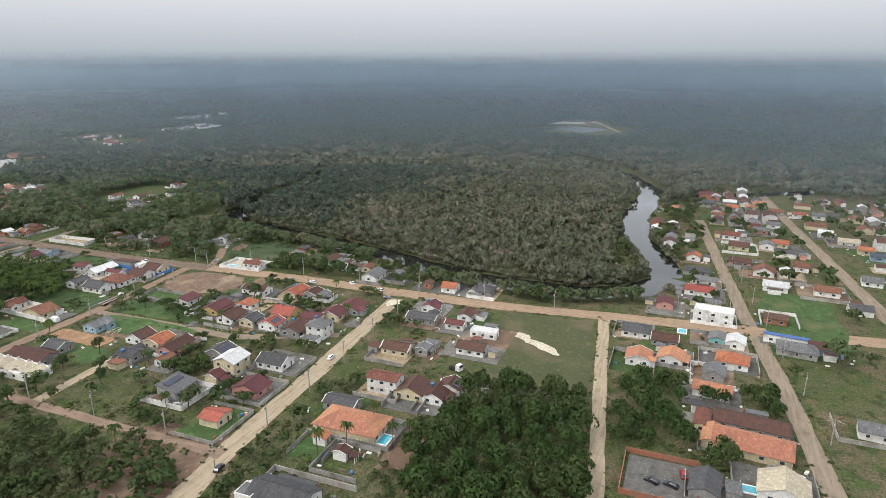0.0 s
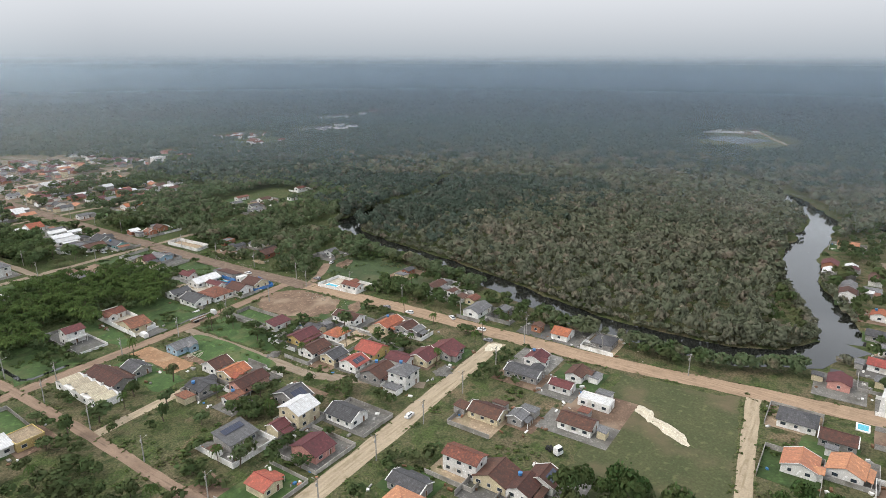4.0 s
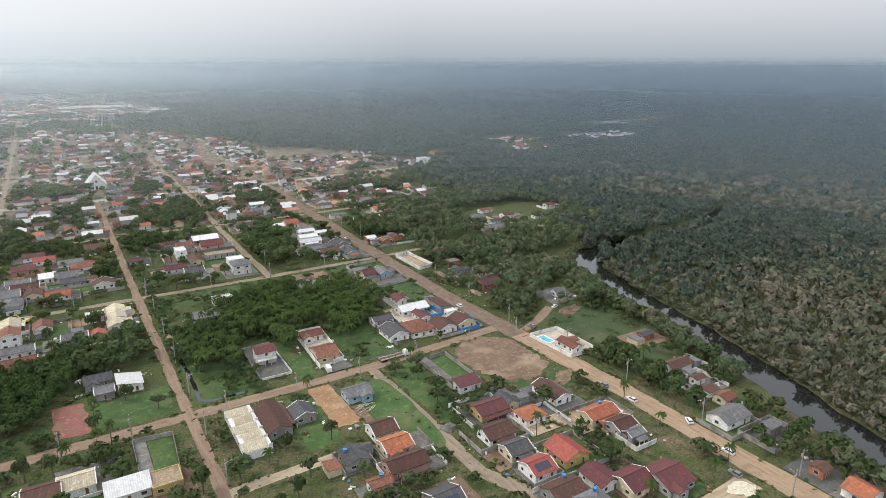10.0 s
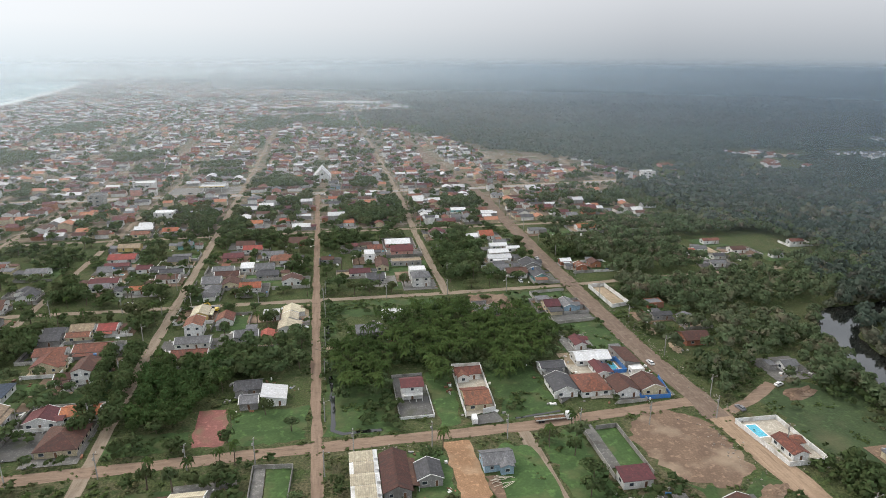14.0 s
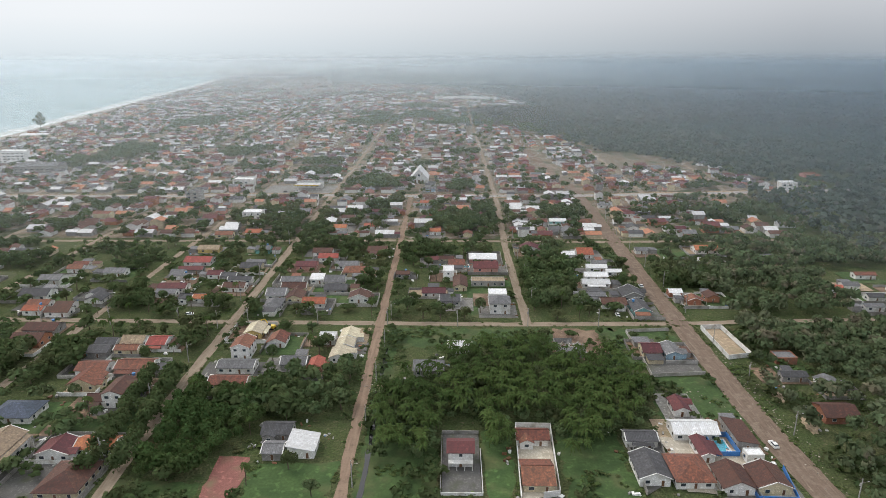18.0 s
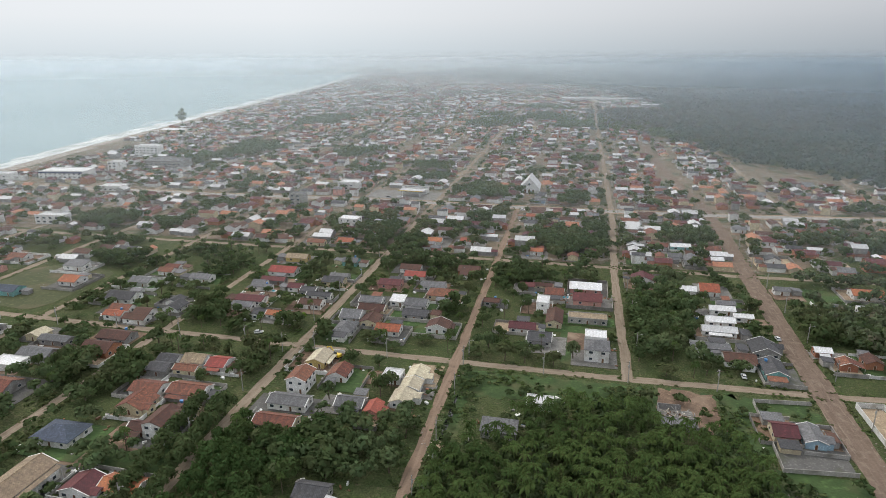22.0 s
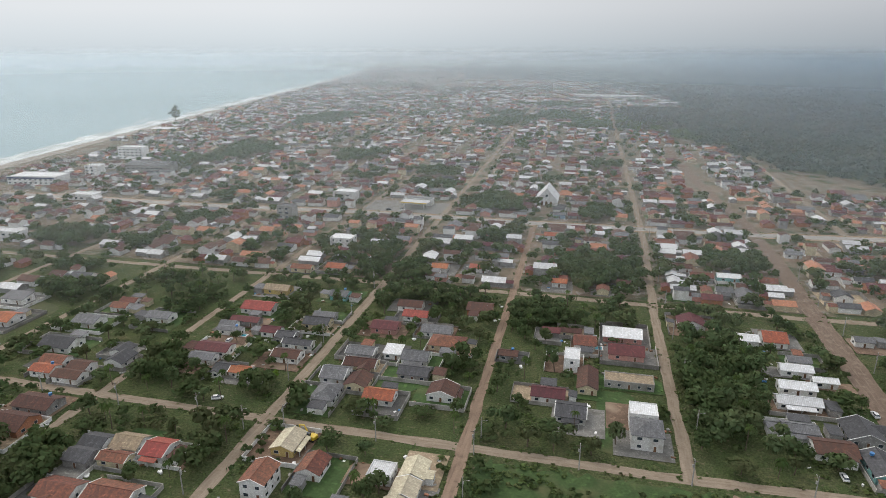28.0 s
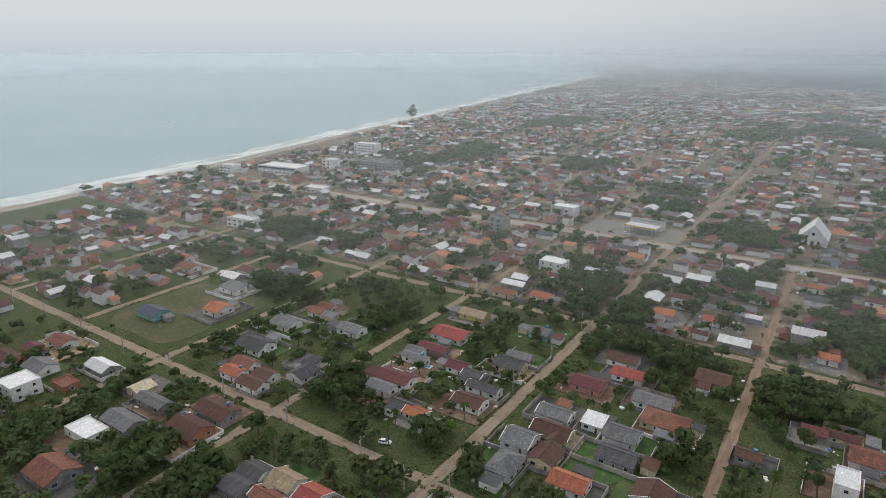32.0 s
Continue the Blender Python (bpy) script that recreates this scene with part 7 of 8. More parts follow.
# stacked concrete pipes beside the avenue
PIPEPALE = surface("pale_concrete_pipe", (0.52, 0.51, 0.48), (0.44, 0.43, 0.40), 1, 6, stain=(0.3, 0.28, 0.25))
for row, n in ((0, 6), (1, 5)):
    for i in range(n):
        bore = Geo()
        for r0, flip in ((0.55, False), (0.44, True)):
            k = 14
            ring = [(r0 * math.cos(2 * math.pi * j / k), r0 * math.sin(2 * math.pi * j / k)) for j in range(k)]
            bore.add([(-1.2, a, b) for a, b in ring] + [(1.2, a, b) for a, b in ring], [((j, (j + 1) % k, (j + 1) % k + k, j + k) if not flip else (j + k, (j + 1) % k + k, (j + 1) % k, j)) for j in range(k)])
        bore.f += [(j, j + 2 * k, (j + 1) % k + 2 * k, (j + 1) % k) for j in range(k)] + [(j + k, (j + 1) % k + k, (j + 1) % k + 3 * k, j + 3 * k) for j in range(k)]
        ob = tagged(new("concrete_pipe", bore.mesh("concrete_pipe", PIPEPALE)), "pale concrete drain pipe stacked at the roadside", "pipe", "stacked drain pipes")
        ob.matrix_basis = pose(140.4 + 0.1 * row, -302.2 + 0.56 * row + 1.12 * i, 0.62 + 0.96 * row, 0, 0, 0)
# white tractor unit parked in a paved yard
rig = thing("lorry_cab", 63.5, -318.5, 0, 250, "white lorry tractor unit parked in a yard", "lorry")
part("cab", loft([(0.6, 1.1, 0.7, 2.7, 1.0), (0.8, 1.2, 0.6, 3.0, 1.05), (2.3, 1.2, 0.6, 2.9, 1.05), (2.6, 1.2, 0.6, 1.9, 1.1)]), CARPAINT["white"], rig)
part("windscreen", Geo().slab([(2.36, -1.0, 2.82), (2.64, -1.0, 1.95), (2.64, 1.0, 1.95), (2.36, 1.0, 2.82)], 0.03), GLASS, rig)
part("chassis", Geo().box(-3.0, 0.8, -0.45, 0.45, 0.7, 0.95), RUBBER, rig)
part("coupling_plate", Geo().tube((-1.6, 0, 0.95), (-1.6, 0, 1.1), 0.5, 0.5, 12), RUBBER, rig)
for wx in (-2.2, -1.0, 1.6):
    for wy in (-0.95, 0.95):
        part("wheel", Geo().tube((0, -0.16, 0), (0, 0.16, 0), 0.5, 0.5, 12), RUBBER, rig, at=pose(wx, wy, 0.5))
# bare earth before the long white building at the street end
ground_piece("bare_plot", [(-210, 1310), (-20, 1345), (-20, 1400), (-210, 1375)], REDSOIL, "wide strip of bare reddish earth", 2.0)
ground_piece("bare_plot", [(-22, 1380), (215, 1375), (215, 1412), (-22, 1412)], PALETILE, "pale paved forecourt of a long building", 1.0)

# ---------------------------------------------------------------- further blocks
# groves between the houses: centre and half extents
GROVES = [(-53, 105, 18, 15), (-9, 90, 21, 15), (-230, 69, 24, 14), (-140, 12, 11, 9), (-90, 2, 11, 7), (-116, -8, 5, 5), (-145, -49, 17, 10), (-94, -24, 11, 5), (-33, 40, 5, 2), (-430, 100, 16, 11), (71, 38, 16, 26), (-143, 9, 15, 12), (-46, -85, 19, 12), (-145, -57, 22, 14), (-94, -40, 11, 7), (147, 49, 24, 23), (-27, 41, 11, 9), (-275, 103, 24, 8), (-81, -9, 10, 5)]
GROVES_NORTH = [(-303, 151, 24, 22), (-249, 206, 16, 20), (-273, 287, 14, 23), (-53, 305, 25, 28), (-102, 164, 19, 14), (-77, 139, 17, 12), (-52, 174, 9, 12), (-24, 224, 12, 11), (30, 160, 26, 26), (24, 287, 16, 19), (-323, 152, 24, 19), (-84, 138, 22, 29), (31, 162, 22, 27), (105, 192, 16, 25), (180, 189, 17, 13), (-40, 203, 14, 12), (128, 155, 15, 16), (224, 185, 24, 18), (-20, 252, 16, 11), (40, 196, 14, 14), (-111, 193, 17, 11), (-258, 151, 20, 14), (-79, 177, 16, 14)]
GROVES_FAR = [(-370, 490, 40, 54), (-394, 421, 28, 29), (-424, 841, 57, 90), (-116, 362, 26, 25), (-190, 387, 26, 23), (-109, 885, 46, 74), (-37, 970, 50, 73), (94, 890, 46, 73), (-13, 404, 20, 18), (-235, 498, 35, 46), (-130, 418, 31, 22), (-125, 847, 49, 66), (17, 847, 48, 63), (-58, 1177, 50, 60), (-136, 985, 44, 50), (35, 496, 22, 26), (-392, 530, 34, 36), (250, 290, 22, 20), (325, 268, 22, 10), (270, 330, 18, 30)]


def in_grove(x, y, k=0.8):
    return any(((x - a) / (k * rx)) ** 2 + ((y - b) / (k * ry)) ** 2 < 1 for a, b, rx, ry in GROVES + GROVES_NORTH + GROVES_FAR)


FARH, TREES = [], []


def block(x0, x1, y0, y1, built, trees, far=False, lot=9.6):
    """Plots along both long sides of a street block, a front and a back house on each, where no house stands yet."""
    n = max(1, int((y1 - y0) / lot))
    xm = (x0 + x1) / 2
    for side in (0, 1):
        xs, xe = (x0, xm) if side == 0 else (xm, x1)
        for i in range(n):
            row = y0 + (i + 0.5) * (y1 - y0) / n
            for _ in range(3):
                if rnd.random() < trees:
                    TREES.append((rnd.uniform(xs, xe), row + rnd.uniform(-6, 6)))
            for at in (0.28, 0.74):
                x, yc = xs + (xe - xs) * at + rnd.uniform(-2, 2), row + rnd.uniform(-1, 1)
                if rnd.random() > built or in_grove(x, yc):
                    continue
                w, d, turn = rnd.uniform(8, 12.5), rnd.uniform(6.2, 8.8), rnd.choice((0, 0, 90))
                if rnd.random() < 0.25:
                    w, d = 0.6 * w, 0.7 * d
                if y0 > 1200:
                    w, d = 1.4 * w, 1.4 * d
                X, Y = (w, d) if turn == 0 else (d, w)
                if not clear_box(x - X / 2 - 0.5, x + X / 2 + 0.5, yc - Y / 2 - 0.5, yc + Y / 2 + 0.5):
                    continue
                FARH.append((x, yc, w, d, turn, 2 if rnd.random() < (0.13 if y0 < 1200 else 0.4) else 1))
                take_box(x - X / 2, x + X / 2, yc - Y / 2, yc + Y / 2)
                if not far and rnd.random() < 0.5:
                    FARH.append((x + rnd.choice((-1, 1)) * (X / 2 + rnd.uniform(0.5, 3)), yc + rnd.uniform(-2, 2), rnd.uniform(3.5, 6.5), rnd.uniform(3, 5), rnd.choice((0, 90)), 1))
                if not far and rnd.random() < 0.4:
                    yard(max(xs + 0.5, x - X / 2 - 3), min(xe - 0.5, x + X / 2 + 3), yc - lot / 2, yc + lot / 2, rnd.choice((PAVING, PAVING, SANDY, SOIL, LAWN)))


COLS = [-550, -485, -420, -350, -283, -217, -149.5, -82.5, -13.5, 54, 126]
block(-480, -424, -6, 112, 0.85, 0.6)
block(-414, -356, -6, 112, 0.85, 0.6)
block(-344, -289, -6, 112, 0.7, 0.7)
block(-277, -223, 60, 112, 0.6, 0.7)
block(-344, -223, -75, -20, 0.5, 0.9)
block(-420, -350, -75, -20, 0.7, 0.8)
for a, b in zip(COLS, COLS[1:]):
    block(a + 5, b - 5, 125, 248, 0.8, 0.75)
    block(a + 5, b - 5, 266, 390, 0.82, 0.65)
    block(a + 5, b - 5, 400, 526, 0.85, 0.6)
block(134, 186, 128, 250, 0.75, 0.4)
block(192, 244, 128, 250, 0.6, 0.6)
block(134, 186, 268, 390, 0.8, 0.4)
block(192, 258, 276, 392, 0.8, 0.5)
block(268, 306, 285, 362, 0.6, 0.5)
block(130, 190, 400, 526, 0.8, 0.4)
block(250, 330, -412, -370, 0.85, 0.8)
block(330, 400, -455, -408, 0.95, 0.8)
block(400, 455, -450, -400, 0.9, 0.8)
block(130, 330, -545, -490, 0.75, 0.8)
block(160, 330, -476, -424, 0.6, 0.7)
block(215, 330, -400, -385, 0.9, 0.5)
block(330, 460, -540, -472, 0.9, 0.8)
take_box(222, 296, 8, 62)
for j, y in enumerate(range(534, 3900, 134)):
    right = float(forest_x(y + 60)) - 10
    left = along(COAST, y + 60) + 25
    x = left
    while x < right:
        block(x + 4, min(x + 64, right), y + 5, y + 128, 0.8 if y < 1300 else 0.75, 0.4, True, 9.4)
        x += 68

# ---------------------------------------------------------------- distant houses
FARH = np.array(FARH)
fr = np.random.default_rng(12)
roofpick = fr.integers(0, 11, len(FARH))
FARROOFS = ["terracotta", "brown", "maroon", "grey", "dark", "white", "salmon", "brown", "maroon", "white", "brown"]


def far_houses(rows, roof, wall):
    """Small distant houses: walls and gabled roofs, joined."""
    wv, rv = [], []
    for x, y, w, d, turn, fl in rows:
        c, s, H = math.cos(math.radians(turn)), math.sin(math.radians(turn)), 2.8 * fl
        t = H + d * 0.2
        def P(a, b, z):
            return (x + a * c - b * s, y + a * s + b * c, z)
        a, b, e = w / 2, d / 2, 0.4
        for p, q in (((-a, -b), (a, -b)), ((a, -b), (a, b)), ((a, b), (-a, b)), ((-a, b), (-a, -b))):
            wv += [P(*p, 0), P(*q, 0), P(*q, H), P(*p, H)]
        wv += [P(a, -b, H), P(a, b, H), P(a, 0, t), P(a, 0, t - 0.01), P(-a, b, H), P(-a, -b, H), P(-a, 0, t), P(-a, 0, t - 0.01)]
        a, b = a + e, b + e
        rv += [P(-a, -b, H - 0.1), P(a, -b, H - 0.1), P(a, 0, t + 0.1), P(-a, 0, t + 0.1), P(a, b, H - 0.1), P(-a, b, H - 0.1), P(-a, 0, t + 0.1), P(a, 0, t + 0.1)]
    if rv:
        tagged(new("distant_roofs", big_mesh("distant_roofs", rv, np.arange(len(rv)).reshape(-1, 4), roof)), "many distant house roofs in haze", "roofs", "", "stuff")
        tagged(new("distant_walls", big_mesh("distant_walls", wv, np.arange(len(wv)).reshape(-1, 4), wall)), "pale walls of distant houses", "walls", "", "stuff")


for k, name in enumerate(FARROOFS):
    far_houses(FARH[roofpick == k], ROOFS[name], WALLS[("cream", "white", "grey", "pink", "white", "concrete", "cream", "white", "brick", "grey", "white")[k]])
hr = np.random.default_rng(4)
for cx0, cy0, n in ((550, 410, 9), (690, 380, 20), (850, 520, 18), (1000, 530, 12), (505, 330, 6)):
    rows = [(cx0 + hr.normal(0, 28), cy0 + hr.normal(0, 14), hr.uniform(8, 16), hr.uniform(6, 10), hr.choice((0, 90)), 1) for _ in range(n)]
    far_houses(rows, ROOFS["grey" if n > 15 else "terracotta"], WALLS["white"])
# lake with a sandy landing in the far forest
ribbon("lake", [(950, -165), (938, -205), (915, -246)], 62, 0.062, WATER[0], 9, 12, seed=31, label="still lake among forest", category="lake")
ribbon("lake", [(974, -110), (976, -140), (965, -175)], 14, 0.064, WATER[0], 3, 10, seed=32, label="narrow arm of a forest lake", category="lake")
ribbon("lake_shore", [(1035, -165), (1050, -195), (1035, -228)], 42, 0.058, SOIL, 8, 12, seed=33, label="bare sandy shore of a forest lake", category="shore")
ribbon("road", [(1100, -213), (1040, -236), (976, -259), (900, -290), (845, -308)], 6, 0.07, SANDROAD, 0.8, seed=34, label="pale sandy track to a forest lake", category="road")
far_houses([(1086, -192, 22, 9, 0, 1), (1092, -176, 16, 9, 0, 1), (1078, -210, 14, 8, 90, 1)], ROOFS["dark"], WALLS["concrete"])
far_houses([(1016 + 2.4 * i, -152 - 7.5 * i, 6, 3.4, 90, 1) for i in range(8)], ROOFS["white"], WALLS["white"])
far_houses([(1060, -165, 9, 7, 0, 1), (1062, -222, 10, 7, 90, 1)], ROOFS["terracotta"], WALLS["white"])
yard(400, 468, 282, 300, SANDY, "distant field of dry grass")
far_houses([(373, 348, 12, 9, 0, 1), (378, 332, 16, 8, 90, 1), (386, 318, 14, 8, 90, 1)], ROOFS["terracotta"], WALLS["pink"])
far_houses([(303, 330, 11, 8, 0, 1), (310, 316, 12, 8, 90, 1), (295, 414, 16, 9, 0, 1), (299, 394, 14, 9, 90, 1), (292, -6, 11, 7, 0, 1), (257, 159, 12, 7, 0, 1), (555, 424, 24, 9, 90, 1)], ROOFS["grey"], WALLS["white"])
yard(660, 730, 370, 395, SANDY, "distant bare sandy lot")
yard(520, 580, 395, 425, SANDY, "distant bare sandy lot")

# ---------------------------------------------------------------- woods and gardens
gr = np.random.default_rng(21)
WOODTPL = [crown_arrays(np.random.default_rng(200 + i), 108, 0.195, 1.0, 0.9, 10) for i in range(5)]
NEARWOOD = [crown_arrays(np.random.default_rng(240 + i), 330, 0.112, 1.0, 0.95, 13) for i in range(5)]
BUSHTPL = [crown_arrays(np.random.default_rng(220 + i), 22, 0.34, 1.0, 0.8, 5) for i in range(5)]
LOWTPL = [crown_arrays(np.random.default_rng(230 + i), 9, 0.55, 1.0, 0.8, 4) for i in range(5)]
PALMTPL = [frond_arrays(10 + i, 12, 6, 1.05, 0.055) for i in range(4)]


def free_spots(p, m):
    return np.array([clear(x, y, m) for x, y in p], bool) if len(p) else np.zeros(0, bool)


def wood(x0, x1, y0, y1, gap, r0, r1, h0, h1, keep=1.0, m=2):
    p = scatter(gr, x0, x1, y0, y1, gap)
    p = p[gr.uniform(0, 1, len(p)) < keep]
    p = p[free_spots(p, m)]
    return crowns(p, gr, r0, r1, h0, h1)


def wood_spots(p, rng, r0, r1, h0, h1):
    return crowns(p[free_spots(p, 3)], rng, r0, r1, h0, h1)


def grove(name, areas, mat, label, tpl=None):
    rows = [wood(*a) for a in areas]
    woodland(name, np.concatenate(rows), tpl or WOODTPL, mat, label)


# palm thicket between the streets
THICKET = [(-5, -118), (-7, -85), (5, -62), (27, -39), (61, -42), (77, -50), (94, -60), (88, -94), (73, -104), (66, -112), (58, -122), (54, -118), (54, -98), (39, -97), (38, -116), (31, -118), (30, -97), (15, -100), (14, -118)]
p = scatter(gr, -10, 100, -124, -36, 3.0)
p = p[free_spots(p, 1) & inside(THICKET, p)]
p = p[gr.uniform(0, 1, len(p)) < 0.84]
k = len(p)
hh = gr.uniform(5, 11.5, k)
rows = np.column_stack([p, hh * 0.55, gr.uniform(2.6, 4.6, k), np.zeros(k)])
rows[:, 4] = gr.uniform(4.0, 6.8, k)
woodland("palm_thicket", rows, PALMTPL, PALMLEAF, "dense thicket of dark green palms", "palms")
q = wood(-10, 100, -124, -36, 4.0, 1.8, 3.4, 3.0, 7.5, 0.7, 1)
woodland("undergrowth", q[inside(THICKET, q[:, :2])], WOODTPL, LEAFDARK, "dense dark undergrowth among palms")
q = wood(-6, 116, -58, -20, 5.5, 0.9, 2.4, 1.4, 4.5, 0.5, 1)
woodland("undergrowth", q[~inside(THICKET, q[:, :2])], WOODTPL, LEAF, "low bushes on rough grass")
q = wood(140, 152, -212, -182, 3.6, 2.2, 4.0, 6, 10, 0.95, 1)
woodland("tree_clump", q, WOODTPL, LEAF, "dense clump of green trees beside the avenue")
q = np.concatenate([wood(164, 180, -208, -188, 4.4, 2.0, 3.6, 4, 8, 0.75, 1), wood(176, 192, -172, -146, 5.0, 2.0, 3.8, 4, 8, 0.6, 1), wood(148, 158, -160, -148, 4.5, 1.8, 3.2, 3, 7, 0.6, 1)])
woodland("tree_clump", q, WOODTPL, LEAF, "scattered green trees in a riverside paddock")
# trees leaning over the dirt street on both verges
vy = np.repeat(np.arange(-126.0, -68.0, 3.4), 2)
vx = np.interp(vy, [-134, -105, -86, -63], [-82, -86, -88.3, -91]) + np.tile([-4.6, 4.4], len(vy) // 2)
vr = np.random.default_rng(88)
q = np.column_stack([vx, vy]) + vr.normal(0, 0.6, (len(vy), 2))
woodland("street_trees", crowns(q, vr, 3.2, 4.6, 7, 10.5), NEARWOOD, LEAF, "green trees arching over a dirt street")
grove("woodland", [(-78, -54, -128, -72, 4.0, 2.4, 4.4, 6, 10, 0.95), (-54, -40, -112, -70, 4.0, 2.4, 4.2, 6, 10, 0.9)], LEAFDEEP, "dense dark grove beside a dirt street", NEARWOOD)
grove("woodland", [(-50, -20, -100, -55, 5.0, 2.4, 4.2, 6, 10, 0.92), (60, 88, 0, 108, 5.4, 2.6, 4.6, 6, 11, 0.8), (-2, 46, 128, 232, 6.0, 2.6, 4.8, 6, 10, 0.7), (-78, -20, -6, 115, 6.5, 2.2, 4.2, 5, 9, 0.2), (-8, 48, -6, 115, 6.5, 2.4, 4.4, 5, 9, 0.25), (-145, -88, -6, 115, 6.5, 2.2, 4.2, 5, 9, 0.2), (-212, -155, -6, 115, 6.5, 2.2, 4.2, 5, 9, 0.2), (-145, -88, 125, 246, 6.5, 2.4, 4.6, 5, 9, 0.25), (-280, -155, 125, 246, 7, 2.4, 4.6, 5, 9, 0.2), (60, 118, 125, 200, 7, 2.6, 4.6, 6, 10, 0.35),
                   (-76, -20, 126, 246, 6.5, 2.6, 4.8, 6, 10, 0.2), (-62, -22, 268, 330, 6.0, 3, 5, 7, 11, 0.85), (-215, -88, -142, -60, 5.8, 2.6, 4.6, 5, 9, 0.7), (-240, -140, -78, -19, 5.4, 2.6, 4.8, 5, 9, 0.8), (-340, -222, -140, -30, 6.5, 2.6, 4.8, 6, 10, 0.6),
                   (-455, -395, 395, 450, 6, 3, 5, 7, 11, 0.8), (-330, -240, 350, 420, 6.5, 3, 5, 7, 11, 0.5)], LEAFDARK, "dense dark green trees between houses")
grove("woodland", [(22, 86, -428, -378, 5.0, 2.6, 4.4, 6, 11, 0.85)], LEAFDEEP, "dense tall green trees beside a lane", NEARWOOD)
grove("woodland", [(-2, 24, -292, -282, 5, 2.2, 3.8, 5, 8, 0.5), (-90, -14, -268, -152, 6.0, 2.0, 4.0, 4, 8, 0.6),
                   (-110, -18, -370, -284, 6.0, 2.4, 4.2, 5, 9, 0.6), (138, 162, -345, -205, 6, 2.4, 4.4, 5, 9, 0.7), (-95, -26, -252, -205, 4.4, 1.8, 3.6, 3, 7, 0.9), (140, 200, -262, -200, 7, 2.4, 4.4, 5, 9, 0.4), 
                   (205, 260, -400, -350, 6, 2.6, 4.6, 6, 11, 0.7), (160, 205, -412, -370, 6, 2.6, 4.4, 6, 10, 0.6), (330, 455, -400, -362, 6.5, 2.6, 4.8, 6, 10, 0.7), (100, 320, -520, -440, 9, 2.4, 4.4, 5, 9, 0.25), (10, 60, -262, -212, 6, 2.2, 3.8, 4, 8, 0.45), (-10, 60, -205, -150, 7, 2.0, 3.4, 4, 7, 0.25)], LEAF, "dense mixed green trees")
grove("woodland", [(136, 212, -140, -20, 6.0, 2.6, 4.8, 6, 11, 0.8), (146, 330, -60, 118, 6.0, 2.8, 5.2, 7, 12, 0.8),(180, 300, 20, 250, 7, 2.8, 5.2, 7, 12, 0.5)], BANKLEAF, "mixed green trees between town and river")
for areas, tpl, gap, lo, hi in ((GROVES, WOODTPL, 4.6, 2.4, 4.6), (GROVES_NORTH, WOODTPL, 5.2, 2.8, 5.0), (GROVES_FAR, MIDTPL, 7.5, 4, 7)):
    rows = []
    for a, b, rx, ry in areas:
        p = scatter(gr, a - rx, a + rx, b - ry, b + ry, gap)
        p = p[(((p[:, 0] - a) / rx) ** 2 + ((p[:, 1] - b) / ry) ** 2 < 1.0 + gr.normal(0, 0.15, len(p))) & free_spots(p, 2)]
        rows.append(crowns(p, gr, lo, hi, 5, 11))
    woodland("woodland", np.concatenate(rows), tpl, LEAF, "dark green groves between the houses of the town")
ey = gr.uniform(255, 2400, 900)
edge = np.column_stack([forest_x(ey) + gr.uniform(-34, 10, len(ey)), ey])
woodland("woodland", crowns(edge[free_spots(edge, 1)], gr, 3, 6, 6, 11), MIDTPL, GREENFOREST, "trees along the edge of the forest")
er = np.random.default_rng(77)
p = scatter(er, -420, 130, -6, 400, 8.5)
p = p[(er.uniform(0, 1, len(p)) < 0.25) & free_spots(p, 1)]
woodland("garden_trees", crowns(p, er, 2.0, 5.0, 4, 9), WOODTPL, LEAF, "leafy green garden trees between houses")
tr = [t for t in TREES if clear(*t, 1)]
rows = crowns(np.array([t for t in tr if -230 > t[0] or t[1] > 120 or t[0] > 150]), gr, 2.6, 6.2, 5, 11)
near = rows[:, 1] < 420
woodland("town_trees", rows[near], TOWNTPL, LEAF, "dark garden trees between houses")
woodland("town_trees", rows[~near], MIDTPL, LEAF, "dark garden trees between distant houses")
belts = [wood_spots(scatter(gr, cx0 - rx, cx0 + rx, cy0 - ry, cy0 + ry, 9), gr, 4, 7, 7, 12) for cx0, cy0, rx, ry in ((-240, 700, 70, 30), (-60, 620, 40, 40), (30, 900, 45, 90), (-330, 950, 90, 30), (-480, 700, 60, 25), (-60, 1150, 80, 40), (120, 760, 50, 60), (-430, 1300, 120, 30), (-200, 1600, 160, 40), (-600, 1700, 100, 30))]
woodland("town_trees", np.concatenate(belts), MIDTPL, LEAFDARK, "dark tree belts in the distant town")

WOODPOLY = [(-16, -330), (4, -325), (22, -326), (38, -331), (50, -329), (60, -336), (56, -352), (58, -369), (20, -374), (-25, -377)]
p = scatter(gr, -26, 62, -378, -322, 4.6)
p = p[inside(WOODPOLY, p)]
tone = gr.uniform(0, 1, len(p)) < 0.65
woodland("woodland", crowns(p[tone], gr, 2.4, 5.4, 5, 14), NEARWOOD, LEAFDEEP, "dense tall dark trees beside a meadow")
woodland("woodland", crowns(p[~tone], gr, 2.2, 4.6, 4, 12), NEARWOOD, LEAF, "lighter green trees in a wood beside a meadow")
p = scatter(gr, -30, 70, -380, -318, 3.2)
p = p[~inside(WOODPOLY, p) & (np.array([min(math.hypot(x - a, y - b) for a, b in WOODPOLY) for x, y in p]) < 10) & free_spots(p, 0)]
